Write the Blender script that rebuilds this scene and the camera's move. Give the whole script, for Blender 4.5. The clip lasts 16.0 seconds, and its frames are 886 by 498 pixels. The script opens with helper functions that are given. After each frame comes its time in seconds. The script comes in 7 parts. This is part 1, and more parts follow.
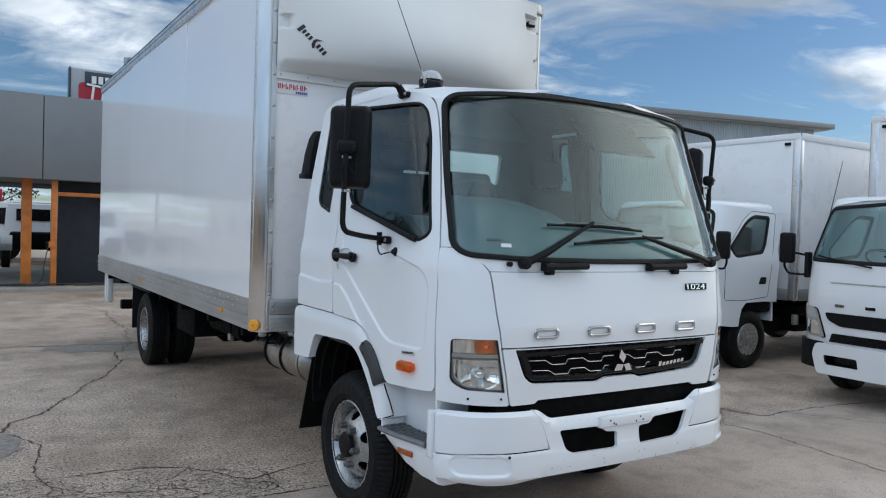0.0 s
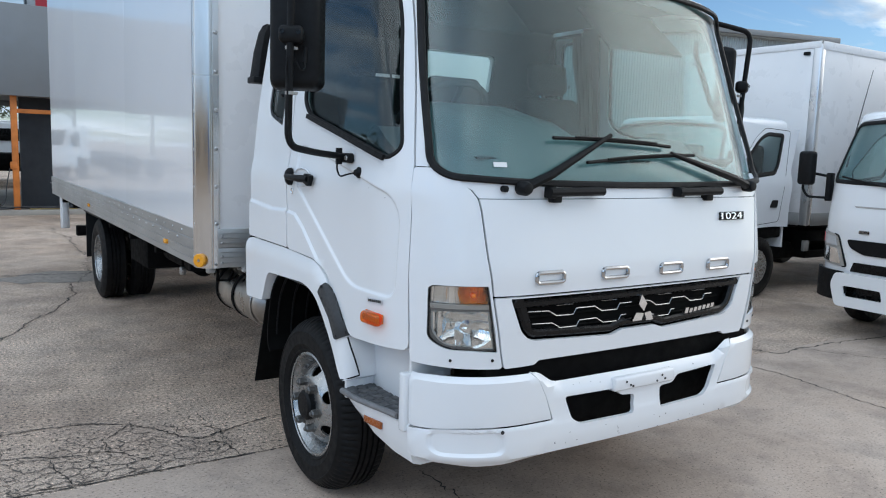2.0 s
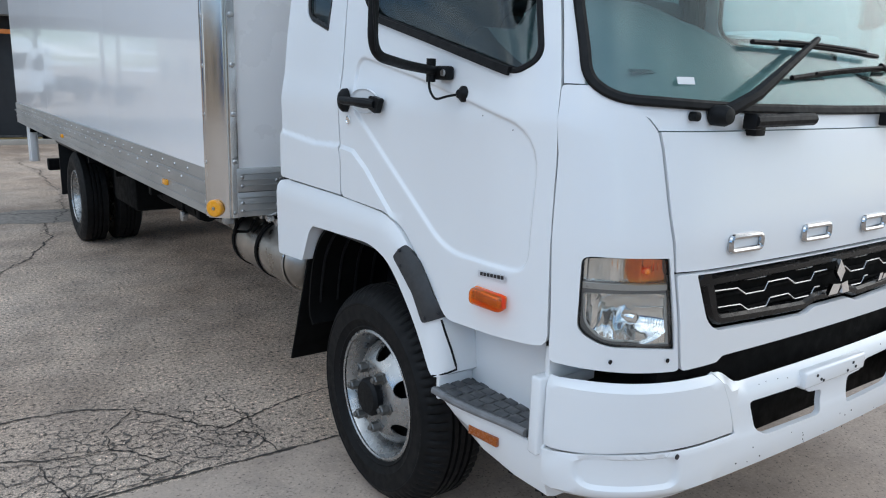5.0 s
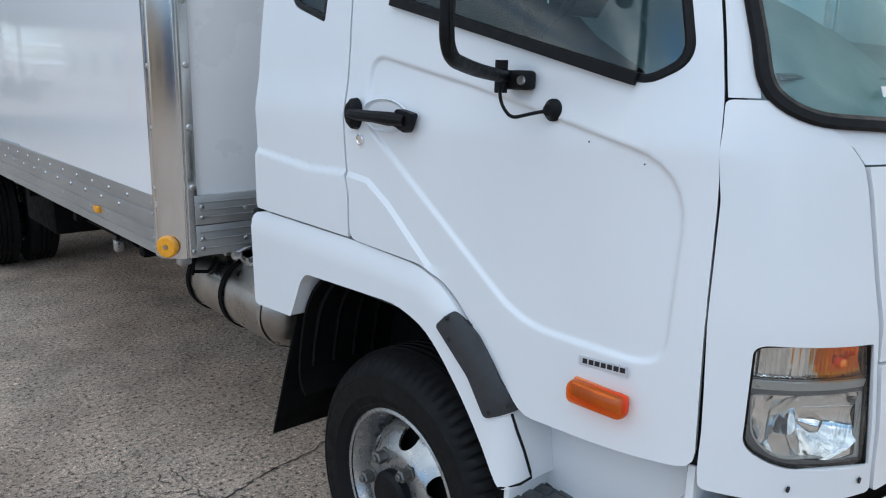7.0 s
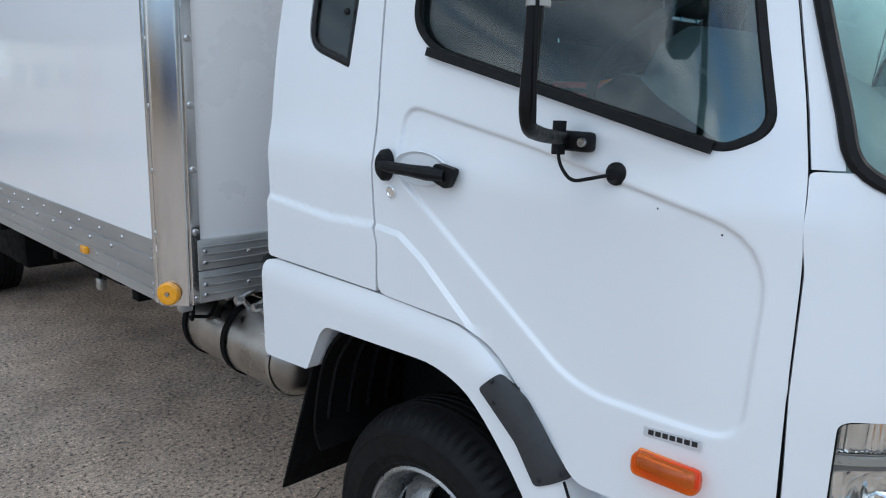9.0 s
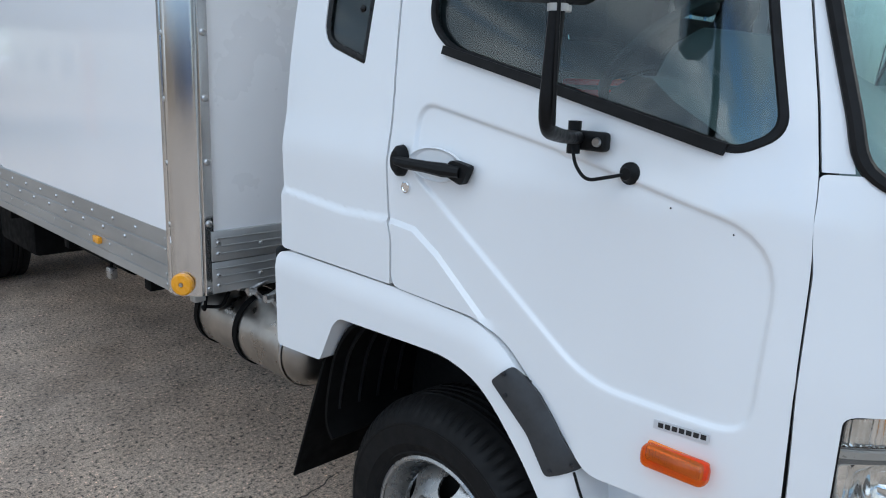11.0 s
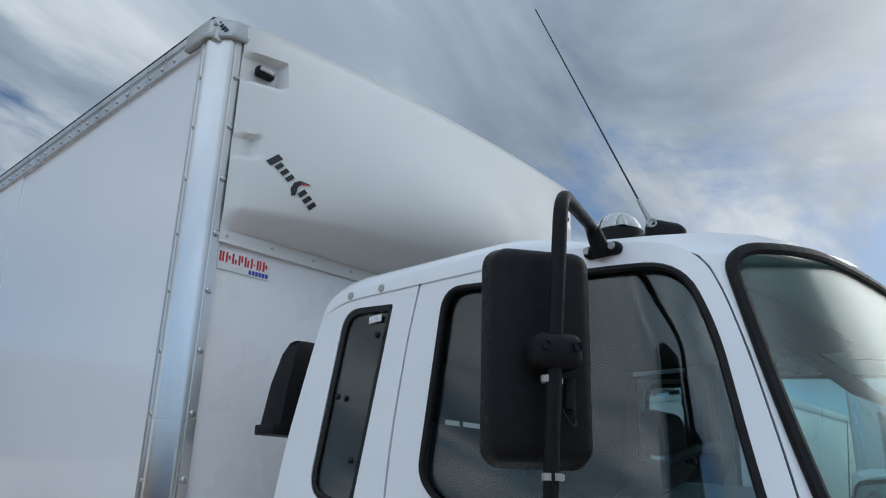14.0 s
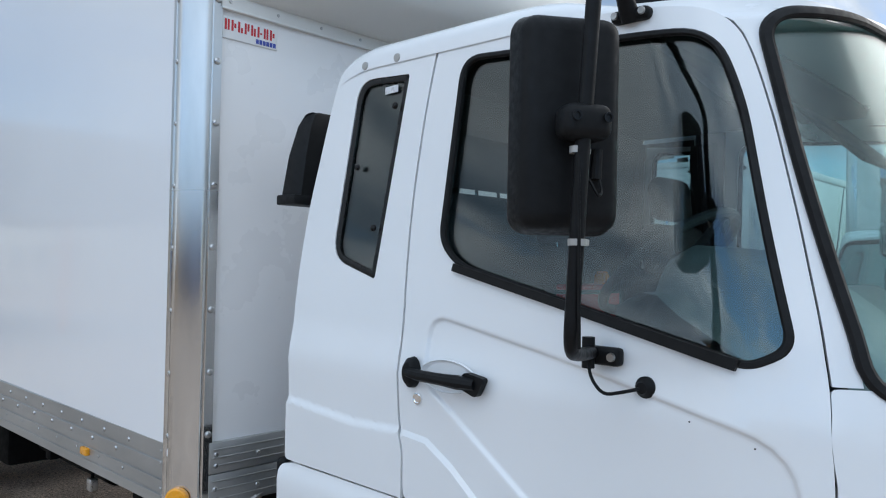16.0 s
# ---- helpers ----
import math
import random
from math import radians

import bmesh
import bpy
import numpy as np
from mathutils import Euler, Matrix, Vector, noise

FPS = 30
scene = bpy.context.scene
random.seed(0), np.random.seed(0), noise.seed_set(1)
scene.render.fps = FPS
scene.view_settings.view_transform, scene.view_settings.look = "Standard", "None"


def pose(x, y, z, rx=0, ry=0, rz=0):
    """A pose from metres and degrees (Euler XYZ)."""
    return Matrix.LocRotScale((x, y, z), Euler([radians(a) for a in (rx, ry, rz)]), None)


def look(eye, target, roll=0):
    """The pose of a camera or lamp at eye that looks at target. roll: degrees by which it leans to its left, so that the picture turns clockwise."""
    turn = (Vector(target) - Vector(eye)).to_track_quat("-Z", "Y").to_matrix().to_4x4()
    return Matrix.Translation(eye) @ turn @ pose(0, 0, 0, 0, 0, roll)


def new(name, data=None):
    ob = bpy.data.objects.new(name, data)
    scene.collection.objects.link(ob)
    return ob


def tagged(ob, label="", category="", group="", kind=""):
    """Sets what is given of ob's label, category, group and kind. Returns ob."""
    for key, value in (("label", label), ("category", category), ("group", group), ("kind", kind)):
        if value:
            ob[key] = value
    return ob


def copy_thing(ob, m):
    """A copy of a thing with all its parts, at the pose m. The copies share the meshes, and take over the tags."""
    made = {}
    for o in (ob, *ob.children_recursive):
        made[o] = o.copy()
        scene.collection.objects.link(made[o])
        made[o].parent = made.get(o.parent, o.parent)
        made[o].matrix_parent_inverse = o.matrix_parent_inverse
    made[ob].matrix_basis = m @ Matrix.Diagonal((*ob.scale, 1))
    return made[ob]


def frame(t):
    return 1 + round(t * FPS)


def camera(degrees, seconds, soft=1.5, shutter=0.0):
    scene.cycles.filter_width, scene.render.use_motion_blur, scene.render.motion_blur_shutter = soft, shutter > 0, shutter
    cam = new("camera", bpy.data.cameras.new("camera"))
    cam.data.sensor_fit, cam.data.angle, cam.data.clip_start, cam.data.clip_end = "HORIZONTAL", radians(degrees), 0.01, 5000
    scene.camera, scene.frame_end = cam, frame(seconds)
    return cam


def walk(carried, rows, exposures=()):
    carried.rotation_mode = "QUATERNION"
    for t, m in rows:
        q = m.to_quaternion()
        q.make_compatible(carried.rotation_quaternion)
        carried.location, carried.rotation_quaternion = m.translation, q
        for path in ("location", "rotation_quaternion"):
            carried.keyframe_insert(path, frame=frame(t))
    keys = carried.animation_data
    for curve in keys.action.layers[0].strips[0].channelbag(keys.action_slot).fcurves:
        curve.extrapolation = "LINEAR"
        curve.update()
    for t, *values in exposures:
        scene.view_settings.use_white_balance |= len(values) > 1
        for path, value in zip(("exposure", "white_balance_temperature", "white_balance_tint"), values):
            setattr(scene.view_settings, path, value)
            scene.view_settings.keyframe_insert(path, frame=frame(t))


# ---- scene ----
cam = camera(60.6, 16.0, soft=1.1)
PATH = [
    (0, (-2.912, -2.997, 1.671), (-1.837, -1.311, 1.622), 1.8),
    (0.5, (-2.81, -2.801, 1.657), (-1.73, -1.121, 1.545), 1.8),
    (1, (-2.724, -2.604, 1.654), (-1.639, -0.933, 1.476), 1.8),
    (1.5, (-2.592, -2.456, 1.65), (-1.501, -0.795, 1.421), 1.7),
    (2, (-2.435, -2.343, 1.65), (-1.339, -0.689, 1.395), 1.8),
    (2.5, (-2.389, -2.241, 1.642), (-1.29, -0.593, 1.368), 1.8),
    (3, (-2.38, -2.065, 1.629), (-1.28, -0.422, 1.326), 1.8),
    (3.5, (-2.4, -1.879, 1.608), (-1.297, -0.248, 1.259), 1.8),
    (4, (-2.391, -1.729, 1.603), (-1.285, -0.111, 1.202), 1.8),
    (4.2, (-2.37, -1.656, 1.594), (-1.262, -0.044, 1.18), 1.9),
    (6.3, (-2.329, -0.896, 1.619), (-1.116, 0.624, 1.15), 1.0),
    (6.5, (-2.309, -0.821, 1.605), (-1.072, 0.681, 1.143), 1.2),
    (7, (-2.226, -0.627, 1.631), (-0.941, 0.834, 1.169), 1.3),
    (7.5, (-2.192, -0.528, 1.644), (-0.866, 0.9, 1.193), 1.5),
    (8, (-2.241, -0.469, 1.676), (-0.885, 0.933, 1.235), 1.6),
    (8.5, (-2.284, -0.431, 1.705), (-0.914, 0.957, 1.263), 1.5),
    (9, (-2.319, -0.419, 1.72), (-0.943, 0.968, 1.292), 1.6),
    (9.5, (-2.352, -0.411, 1.732), (-0.969, 0.978, 1.334), 1.6),
    (9.7, (-2.37, -0.411, 1.734), (-0.985, 0.979, 1.345), 1.6),
    (11.8, (-2.368, -0.423, 1.749), (-1.002, 0.955, 1.265), 2.4),
    (12, (-2.388, -0.415, 1.773), (-0.991, 0.973, 1.427), 1.7),
    (12.5, (-2.412, -0.412, 1.818), (-0.977, 0.981, 1.836), 1.5),
    (13, (-2.416, -0.42, 1.826), (-1.007, 0.941, 2.226), 1.8),
    (13.5, (-2.426, -0.416, 1.823), (-1.054, 0.909, 2.425), 1.8),
    (14, (-2.438, -0.408, 1.809), (-1.066, 0.907, 2.433), 1.8),
    (14.5, (-2.443, -0.395, 1.805), (-1.058, 0.93, 2.375), 1.8),
    (15, (-2.46, -0.388, 1.804), (-1.048, 0.954, 2.255), 1.7),
    (15.5, (-2.464, -0.376, 1.806), (-1.02, 0.99, 2.028), 1.4),
    (16, (-2.482, -0.377, 1.811), (-1.028, 0.995, 1.841), 1.2),
]
walk(cam, [(t, look(eye, target, roll)) for t, eye, target, roll in PATH],
     exposures=[(0.0, -0.03), (1.5, 0.24), (3.5, 0.29), (4.2, 0.24), (9.5, 0.27), (12.5, 0.33), (13.5, -0.2), (14.5, -0.25), (15.5, -0.12), (16.0, 0.2)])

# ---- world and sun ----
SUN_AZ, SUN_EL = 105.0, 24.0
world = bpy.data.worlds.new("sky")
scene.world = world
world.use_nodes = True
wn, wl = world.node_tree.nodes, world.node_tree.links
wn.clear()
w_out = wn.new("ShaderNodeOutputWorld")
w_bg = wn.new("ShaderNodeBackground")
sky = wn.new("ShaderNodeTexSky")
sky.sky_type, sky.sun_disc = "NISHITA", False
sky.sun_elevation, sky.sun_rotation = radians(SUN_EL), radians(SUN_AZ)
sky.air_density, sky.dust_density, sky.ozone_density = 1.0, 0.25, 2.5
w_co = wn.new("ShaderNodeTexCoord")
w_sep = wn.new("ShaderNodeSeparateXYZ")
wl.new(w_co.outputs["Generated"], w_sep.inputs[0])


def wmath(op, a, b=None, clamp=False):
    n = wn.new("ShaderNodeMath")
    n.operation, n.use_clamp = op, clamp
    for k, v in enumerate((a, b)):
        if v is None:
            continue
        if isinstance(v, (int, float)):
            n.inputs[k].default_value = v
        else:
            wl.new(v, n.inputs[k])
    return n.outputs[0]


up = wmath("ADD", wmath("MAXIMUM", w_sep.outputs[2], 0.0), 0.16)
w_com = wn.new("ShaderNodeCombineXYZ")
wl.new(wmath("DIVIDE", w_sep.outputs[0], up), w_com.inputs[0])
wl.new(wmath("DIVIDE", w_sep.outputs[1], up), w_com.inputs[1])
w_map = wn.new("ShaderNodeMapping")
w_map.inputs["Rotation"].default_value = (0, 0, radians(38))
w_map.inputs["Scale"].default_value = (0.7, 1.15, 1.0)
w_map.inputs["Location"].default_value = (0.4, 0.1, 0.0)
wl.new(w_com.outputs[0], w_map.inputs[0])


def wnoise(scale, detail, rough, distort):
    n = wn.new("ShaderNodeTexNoise")
    n.inputs["Scale"].default_value, n.inputs["Detail"].default_value = scale, detail
    n.inputs["Roughness"].default_value, n.inputs["Distortion"].default_value = rough, distort
    wl.new(w_map.outputs[0], n.inputs["Vector"])
    return n.outputs["Fac"]


def wramp(fac, stops):
    n = wn.new("ShaderNodeValToRGB")
    el = n.color_ramp.elements
    while len(el) < len(stops):
        el.new(0.5)
    for e, (p, c) in zip(el, stops):
        e.position, e.color = p, (*c, 1)
    wl.new(fac, n.inputs[0])
    return n.outputs[0]


def wmix(fac, a, b, mode="MIX"):
    n = wn.new("ShaderNodeMix")
    n.data_type, n.blend_type = "RGBA", mode
    for sock, v in ((n.inputs[0], fac), (n.inputs[6], a), (n.inputs[7], b)):
        if isinstance(v, (int, float)):
            sock.default_value = v
        elif isinstance(v, tuple):
            sock.default_value = (*v, 1)
        else:
            wl.new(v, sock)
    return n.outputs[2]


# unseen cloud bank, added to grey and dim the side-window reflections
w_dim_dir = wn.new("ShaderNodeVectorMath")
w_dim_dir.operation = "DOT_PRODUCT"
wl.new(w_co.outputs["Generated"], w_dim_dir.inputs[0])
w_dim_dir.inputs[1].default_value = Vector((-0.82, 0.56, 0.12)).normalized()
dim_bank = wmath("MULTIPLY", wmath("POWER", wmath("MAXIMUM", w_dim_dir.outputs["Value"], 0.0), 9.0), 0.24)
cover = wramp(wmath("ADD", wmath("ADD", wnoise(1.35, 10, 0.60, 0.8), dim_bank), wmath("SUBTRACT", wmath("MULTIPLY", wmath("MULTIPLY", wmath("SUBTRACT", w_sep.outputs[2], 0.22), 3.2, True), 0.27), 0.135)), [(0.36, (0, 0, 0)), (0.50, (1, 1, 1))])
shade = wramp(wnoise(1.5, 6, 0.52, 0.7), [(0.35, (2.6, 3.5, 4.7)), (0.49, (4.55, 5.6, 6.85)), (0.64, (9.2, 10.1, 11.1))])
low = wmath("ADD", wmath("MULTIPLY", wmath("SUBTRACT", 0.36, w_sep.outputs[2], True), 2.6), 1.0)
w_low = wn.new("ShaderNodeVectorMath")
w_low.operation = "SCALE"
wl.new(shade, w_low.inputs[0])
wl.new(low, w_low.inputs["Scale"])
shade = w_low.outputs[0]
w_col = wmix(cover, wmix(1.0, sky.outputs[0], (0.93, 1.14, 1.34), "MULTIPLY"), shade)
# thin bright veil round the sun
w_dir = wn.new("ShaderNodeVectorMath")
w_dir.operation = "DOT_PRODUCT"
wl.new(w_co.outputs["Generated"], w_dir.inputs[0])
w_dir.inputs[1].default_value = (math.sin(radians(SUN_AZ)) * math.cos(radians(SUN_EL)),
                                 math.cos(radians(SUN_AZ)) * math.cos(radians(SUN_EL)), math.sin(radians(SUN_EL)))
veil = wmath("POWER", wmath("MAXIMUM", w_dir.outputs["Value"], 0.0), 12.0)
w_col = wmix(wmath("MULTIPLY", veil, 0.70, True), w_col, (21.0, 20.8, 20.4))
# added fill from unseen sky for the truck's side, and brightening towards the zenith
w_fill_dir = wn.new("ShaderNodeVectorMath")
w_fill_dir.operation = "DOT_PRODUCT"
wl.new(w_co.outputs["Generated"], w_fill_dir.inputs[0])
w_fill_dir.inputs[1].default_value = Vector((-0.80, -0.38, 0.48)).normalized()
sky_fill = wmath("MULTIPLY", wmath("POWER", wmath("MAXIMUM", w_fill_dir.outputs["Value"], 0.0), 2.0), 1.8)
zen = wmath("MULTIPLY", wmath("POWER", wmath("MAXIMUM", w_sep.outputs[2], 0.0), 3.0), 1.2)
# the added bank also lowers the sky's brightness in its direction
gain = wmath("SUBTRACT", wmath("ADD", wmath("ADD", sky_fill, zen), 1.0), wmath("MULTIPLY", dim_bank, 1.6))
w_gain = wn.new("ShaderNodeVectorMath")
w_gain.operation = "SCALE"
wl.new(w_col, w_gain.inputs[0])
wl.new(gain, w_gain.inputs["Scale"])
w_col = w_gain.outputs[0]
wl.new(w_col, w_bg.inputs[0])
w_bg.inputs[1].default_value = 0.072
wl.new(w_bg.outputs[0], w_out.inputs[0])

sun = bpy.data.lights.new("sun", "SUN")
sun.energy, sun.angle, sun.color = 0.5, radians(40), (1.0, 0.975, 0.94)
sun_ob = new("sun", sun)
sun_from = Vector((math.sin(radians(SUN_AZ)) * math.cos(radians(SUN_EL)), math.cos(radians(SUN_AZ)) * math.cos(radians(SUN_EL)), math.sin(radians(SUN_EL))))
sun_ob.matrix_world = look(sun_from * 60, (0, 0, 0))

# ---- materials ----


class Mat:
    """Small builder round one node material."""

    def __init__(self, name):
        self.m = bpy.data.materials.new(name)
        self.m.use_nodes = True
        self.n, self.l = self.m.node_tree.nodes, self.m.node_tree.links
        self.b = self.n["Principled BSDF"]
        self.co = self.n.new("ShaderNodeTexCoord").outputs["Object"]

    def set(self, **kw):
        for k, v in kw.items():
            self.b.inputs[k.replace("_", " ")].default_value = (*v, 1) if isinstance(v, tuple) else v
        return self

    def noise(self, scale, detail=4, rough=0.55, stretch=None):
        t = self.n.new("ShaderNodeTexNoise")
        t.inputs["Scale"].default_value, t.inputs["Detail"].default_value, t.inputs["Roughness"].default_value = scale, detail, rough
        src = self.co
        if stretch:
            mp = self.n.new("ShaderNodeMapping")
            mp.inputs["Scale"].default_value = stretch
            self.l.new(src, mp.inputs[0])
            src = mp.outputs[0]
        self.l.new(src, t.inputs["Vector"])
        return t.outputs["Fac"]

    def ramp(self, fac, stops):
        r = self.n.new("ShaderNodeValToRGB")
        el = r.color_ramp.elements
        while len(el) < len(stops):
            el.new(0.5)
        for e, (p, c) in zip(el, stops):
            e.position, e.color = p, (*(c if isinstance(c, tuple) else (c, c, c)), 1)
        self.l.new(fac, r.inputs[0])
        return r.outputs[0]

    def mix(self, fac, a, b, mode="MIX"):
        x = self.n.new("ShaderNodeMix")
        x.data_type, x.blend_type = "RGBA", mode
        for sock, v in ((x.inputs[0], fac), (x.inputs[6], a), (x.inputs[7], b)):
            if isinstance(v, (int, float)):
                sock.default_value = v
            elif isinstance(v, tuple):
                sock.default_value = (*v, 1)
            else:
                self.l.new(v, sock)
        return x.outputs[2]

    def height(self, low, high):
        """0 at the lower height, 1 at the upper one, with an uneven edge."""
        sep = self.n.new("ShaderNodeSeparateXYZ")
        self.l.new(self.co, sep.inputs[0])
        r = self.n.new("ShaderNodeMapRange")
        r.inputs["From Min"].default_value, r.inputs["From Max"].default_value = low, high
        self.l.new(sep.outputs[2], r.inputs["Value"])
        return r.outputs["Result"]

    def into(self, sock, value):
        self.l.new(value, self.b.inputs[sock])
        return self

    def bump(self, height, strength, distance=0.002):
        b = self.n.new("ShaderNodeBump")
        b.inputs["Strength"].default_value, b.inputs["Distance"].default_value = strength, distance
        self.l.new(height, b.inputs["Height"])
        self.l.new(b.outputs[0], self.b.inputs["Normal"])
        return self


def simple(name, col, rough, metal=0.0, vary=0.12, scale=14.0, bump=0.0, coat=0.0, fine=180.0, rvary=0.12, ior=1.5, spec=0.5):
    k = Mat(name)
    f = k.noise(scale, 5)
    dark, light = tuple(c * (1 - vary) for c in col), tuple(min(1, c * (1 + vary * 0.6)) for c in col)
    k.into("Base Color", k.ramp(f, [(0.3, dark), (0.7, light)]))
    k.into("Roughness", k.ramp(k.noise(scale * 2.3, 4), [(0.3, max(0.02, rough - rvary)), (0.7, min(1, rough + rvary))]))
    k.set(Metallic=metal, Coat_Weight=coat, Coat_Roughness=0.07, IOR=ior, Specular_IOR_Level=spec)
    if bump:
        k.bump(k.noise(fine, 3), bump)
    return k.m


WHITE = simple("white_paint", (0.80, 0.81, 0.82), 0.25, vary=0.012, scale=3.0, coat=0.4, rvary=0.0)
GEL = Mat("white_gelcoat")
GEL.into("Base Color", GEL.ramp(GEL.noise(1.1, 4, stretch=(1, 0.6, 1)), [(0.3, (0.84, 0.84, 0.855)), (0.7, (0.88, 0.88, 0.89))]))
GEL.set(Roughness=0.16, Coat_Weight=0.5, Coat_Roughness=0.012).bump(GEL.noise(1.4, 2), 0.012, 0.01)
GEL = GEL.m
CONEWHITE = simple("moulded_white_fibreglass", (0.72, 0.715, 0.69), 0.55, vary=0.03, scale=2.0)
PANELWHITE = simple("white_front_panel", (0.80, 0.79, 0.785), 0.33, vary=0.03, scale=2.0)
ALU = Mat("brushed_aluminium")
ALU.into("Base Color", ALU.ramp(ALU.noise(5.0, 6, stretch=(1, 1, 0.35)), [(0.25, (0.50, 0.51, 0.52)), (0.7, (0.72, 0.73, 0.74))]))
ALU.into("Roughness", ALU.ramp(ALU.noise(9.0, 5, stretch=(1, 1, 0.2)), [(0.3, 0.20), (0.7, 0.42)]))
ALU.set(Metallic=0.92).bump(ALU.noise(160, 3, stretch=(1, 1, 0.05)), 0.08)
ALU = ALU.m
POLISHED = Mat("polished_aluminium")
POLISHED.into("Base Color", POLISHED.ramp(POLISHED.noise(4, 6), [(0.3, (0.56, 0.57, 0.58)), (0.7, (0.74, 0.75, 0.76))]))
POLISHED.into("Roughness", POLISHED.ramp(POLISHED.noise(7, 5, stretch=(1, 1, 0.3)), [(0.3, 0.07), (0.7, 0.30)]))
POLISHED.set(Metallic=1.0).bump(POLISHED.noise(3, 3), 0.10, 0.01)
POLISHED = POLISHED.m
POSTALU = Mat("corner_post_aluminium")
POSTALU.into("Base Color", POSTALU.ramp(POSTALU.noise(6.0, 6, stretch=(1, 1, 0.25)), [(0.25, (0.52, 0.512, 0.495)), (0.7, (0.70, 0.69, 0.67))]))
POSTALU.into("Roughness", POSTALU.ramp(POSTALU.height(0.9, 3.4), [(0.10, 0.09), (0.32, 0.14), (0.46, 0.28), (1.0, 0.42)]))
POSTALU.set(Metallic=0.95).bump(POSTALU.noise(2.5, 3, stretch=(1, 1, 0.6)), 0.05, 0.01)
POSTALU = POSTALU.m
RAILALU = Mat("grey_aluminium_rail")
RAILALU.into("Base Color", RAILALU.ramp(RAILALU.noise(4, 6, stretch=(1, 0.3, 1)), [(0.25, (0.36, 0.36, 0.355)), (0.72, (0.54, 0.54, 0.53))]))
RAILALU.set(Metallic=0.75, Roughness=0.42).bump(RAILALU.noise(120, 3, stretch=(1, 0.05, 1)), 0.1)
RAILALU = RAILALU.m
LETTERCHROME = simple("dark_bright_chrome", (0.50, 0.505, 0.51), 0.10, 1.0, vary=0.1, rvary=0.03)
CHROME = simple("chrome", (0.86, 0.87, 0.88), 0.07, 1.0, vary=0.04, rvary=0.03)
STEEL = simple("stainless_steel", (0.40, 0.375, 0.345), 0.34, 1.0, vary=0.3, scale=6, bump=0.04, fine=90)
NUTMAT = simple("dull_grey_nut", (0.20, 0.195, 0.185), 0.48, 0.8, vary=0.25, scale=30)
CAST = simple("dull_cast_aluminium", (0.42, 0.42, 0.415), 0.45, 0.85, vary=0.15, scale=12, bump=0.06)
BOLT = simple("zinc_bolt", (0.52, 0.52, 0.52), 0.34, 1.0, vary=0.15, scale=40)
BLACK = simple("black_plastic", (0.0075, 0.008, 0.0088), 0.50, spec=0.17, vary=0.25, scale=30, bump=0.12, fine=500)
GLOSSBLACK = simple("gloss_black", (0.006, 0.006, 0.0065), 0.25, spec=0.25, vary=0.2, scale=10)
SEAL = simple("black_rubber_seal", (0.008, 0.008, 0.0085), 0.55, spec=0.22, vary=0.3, scale=20)
TYRE = simple("tyre_rubber", (0.0060, 0.0060, 0.0064), 0.62, spec=0.20, vary=0.35, scale=12, bump=0.2, fine=220)
RIM = simple("silver_painted_steel", (0.40, 0.40, 0.395), 0.29, 0.82, vary=0.14, scale=16, bump=0.05)
DARK = simple("dark_chassis_paint", (0.005, 0.005, 0.005), 0.75, spec=0.08, vary=0.4, scale=9, bump=0.2, fine=120)
FLARE = simple("grey_black_moulding", (0.032, 0.034, 0.037), 0.5, vary=0.15, scale=30, bump=0.1, fine=400)
AMBER = Mat("amber_lens").set(Base_Color=(0.86, 0.21, 0.008), Roughness=0.15, Transmission_Weight=0.0, Coat_Weight=0.5, IOR=1.49)
AMBER.bump(AMBER.noise(90, 2, stretch=(1, 1, 0.2)), 0.25)
AMBER = AMBER.m
AMBER2 = simple("amber_reflector", (0.33, 0.075, 0.006), 0.25, vary=0.15, scale=60, coat=0.4)
AMBERLAMP = simple("amber_marker_plastic", (0.88, 0.36, 0.015), 0.28, vary=0.1, scale=20, coat=0.3)
SEATCLOTH = simple("grey_seat_cloth", (0.045, 0.048, 0.051), 0.9, vary=0.2, scale=25, bump=0.3, fine=600)
DASH = simple("grey_green_dash_plastic", (0.135, 0.155, 0.160), 0.6, vary=0.08, scale=8, bump=0.1, fine=500)
TRIM = simple("dark_grey_cab_trim", (0.030, 0.032, 0.034), 0.7, vary=0.15, scale=8)
HEADLINE = simple("cab_lining", (0.060, 0.064, 0.066), 0.8, vary=0.08, scale=6)
RED = simple("red_print", (0.55, 0.02, 0.03), 0.45, vary=0.08)
BLUE = simple("blue_print", (0.04, 0.07, 0.35), 0.45, vary=0.08)
INK = simple("black_print", (0.015, 0.015, 0.018), 0.45, vary=0.1)
PAPER = simple("white_sticker", (0.78, 0.78, 0.78), 0.5, vary=0.03)
SILVERPRINT = simple("silver_sticker", (0.62, 0.63, 0.65), 0.35, 0.2, vary=0.05)
ORANGE = simple("weathered_orange_paint", (0.62, 0.19, 0.035), 0.55, vary=0.22, scale=5, bump=0.1)


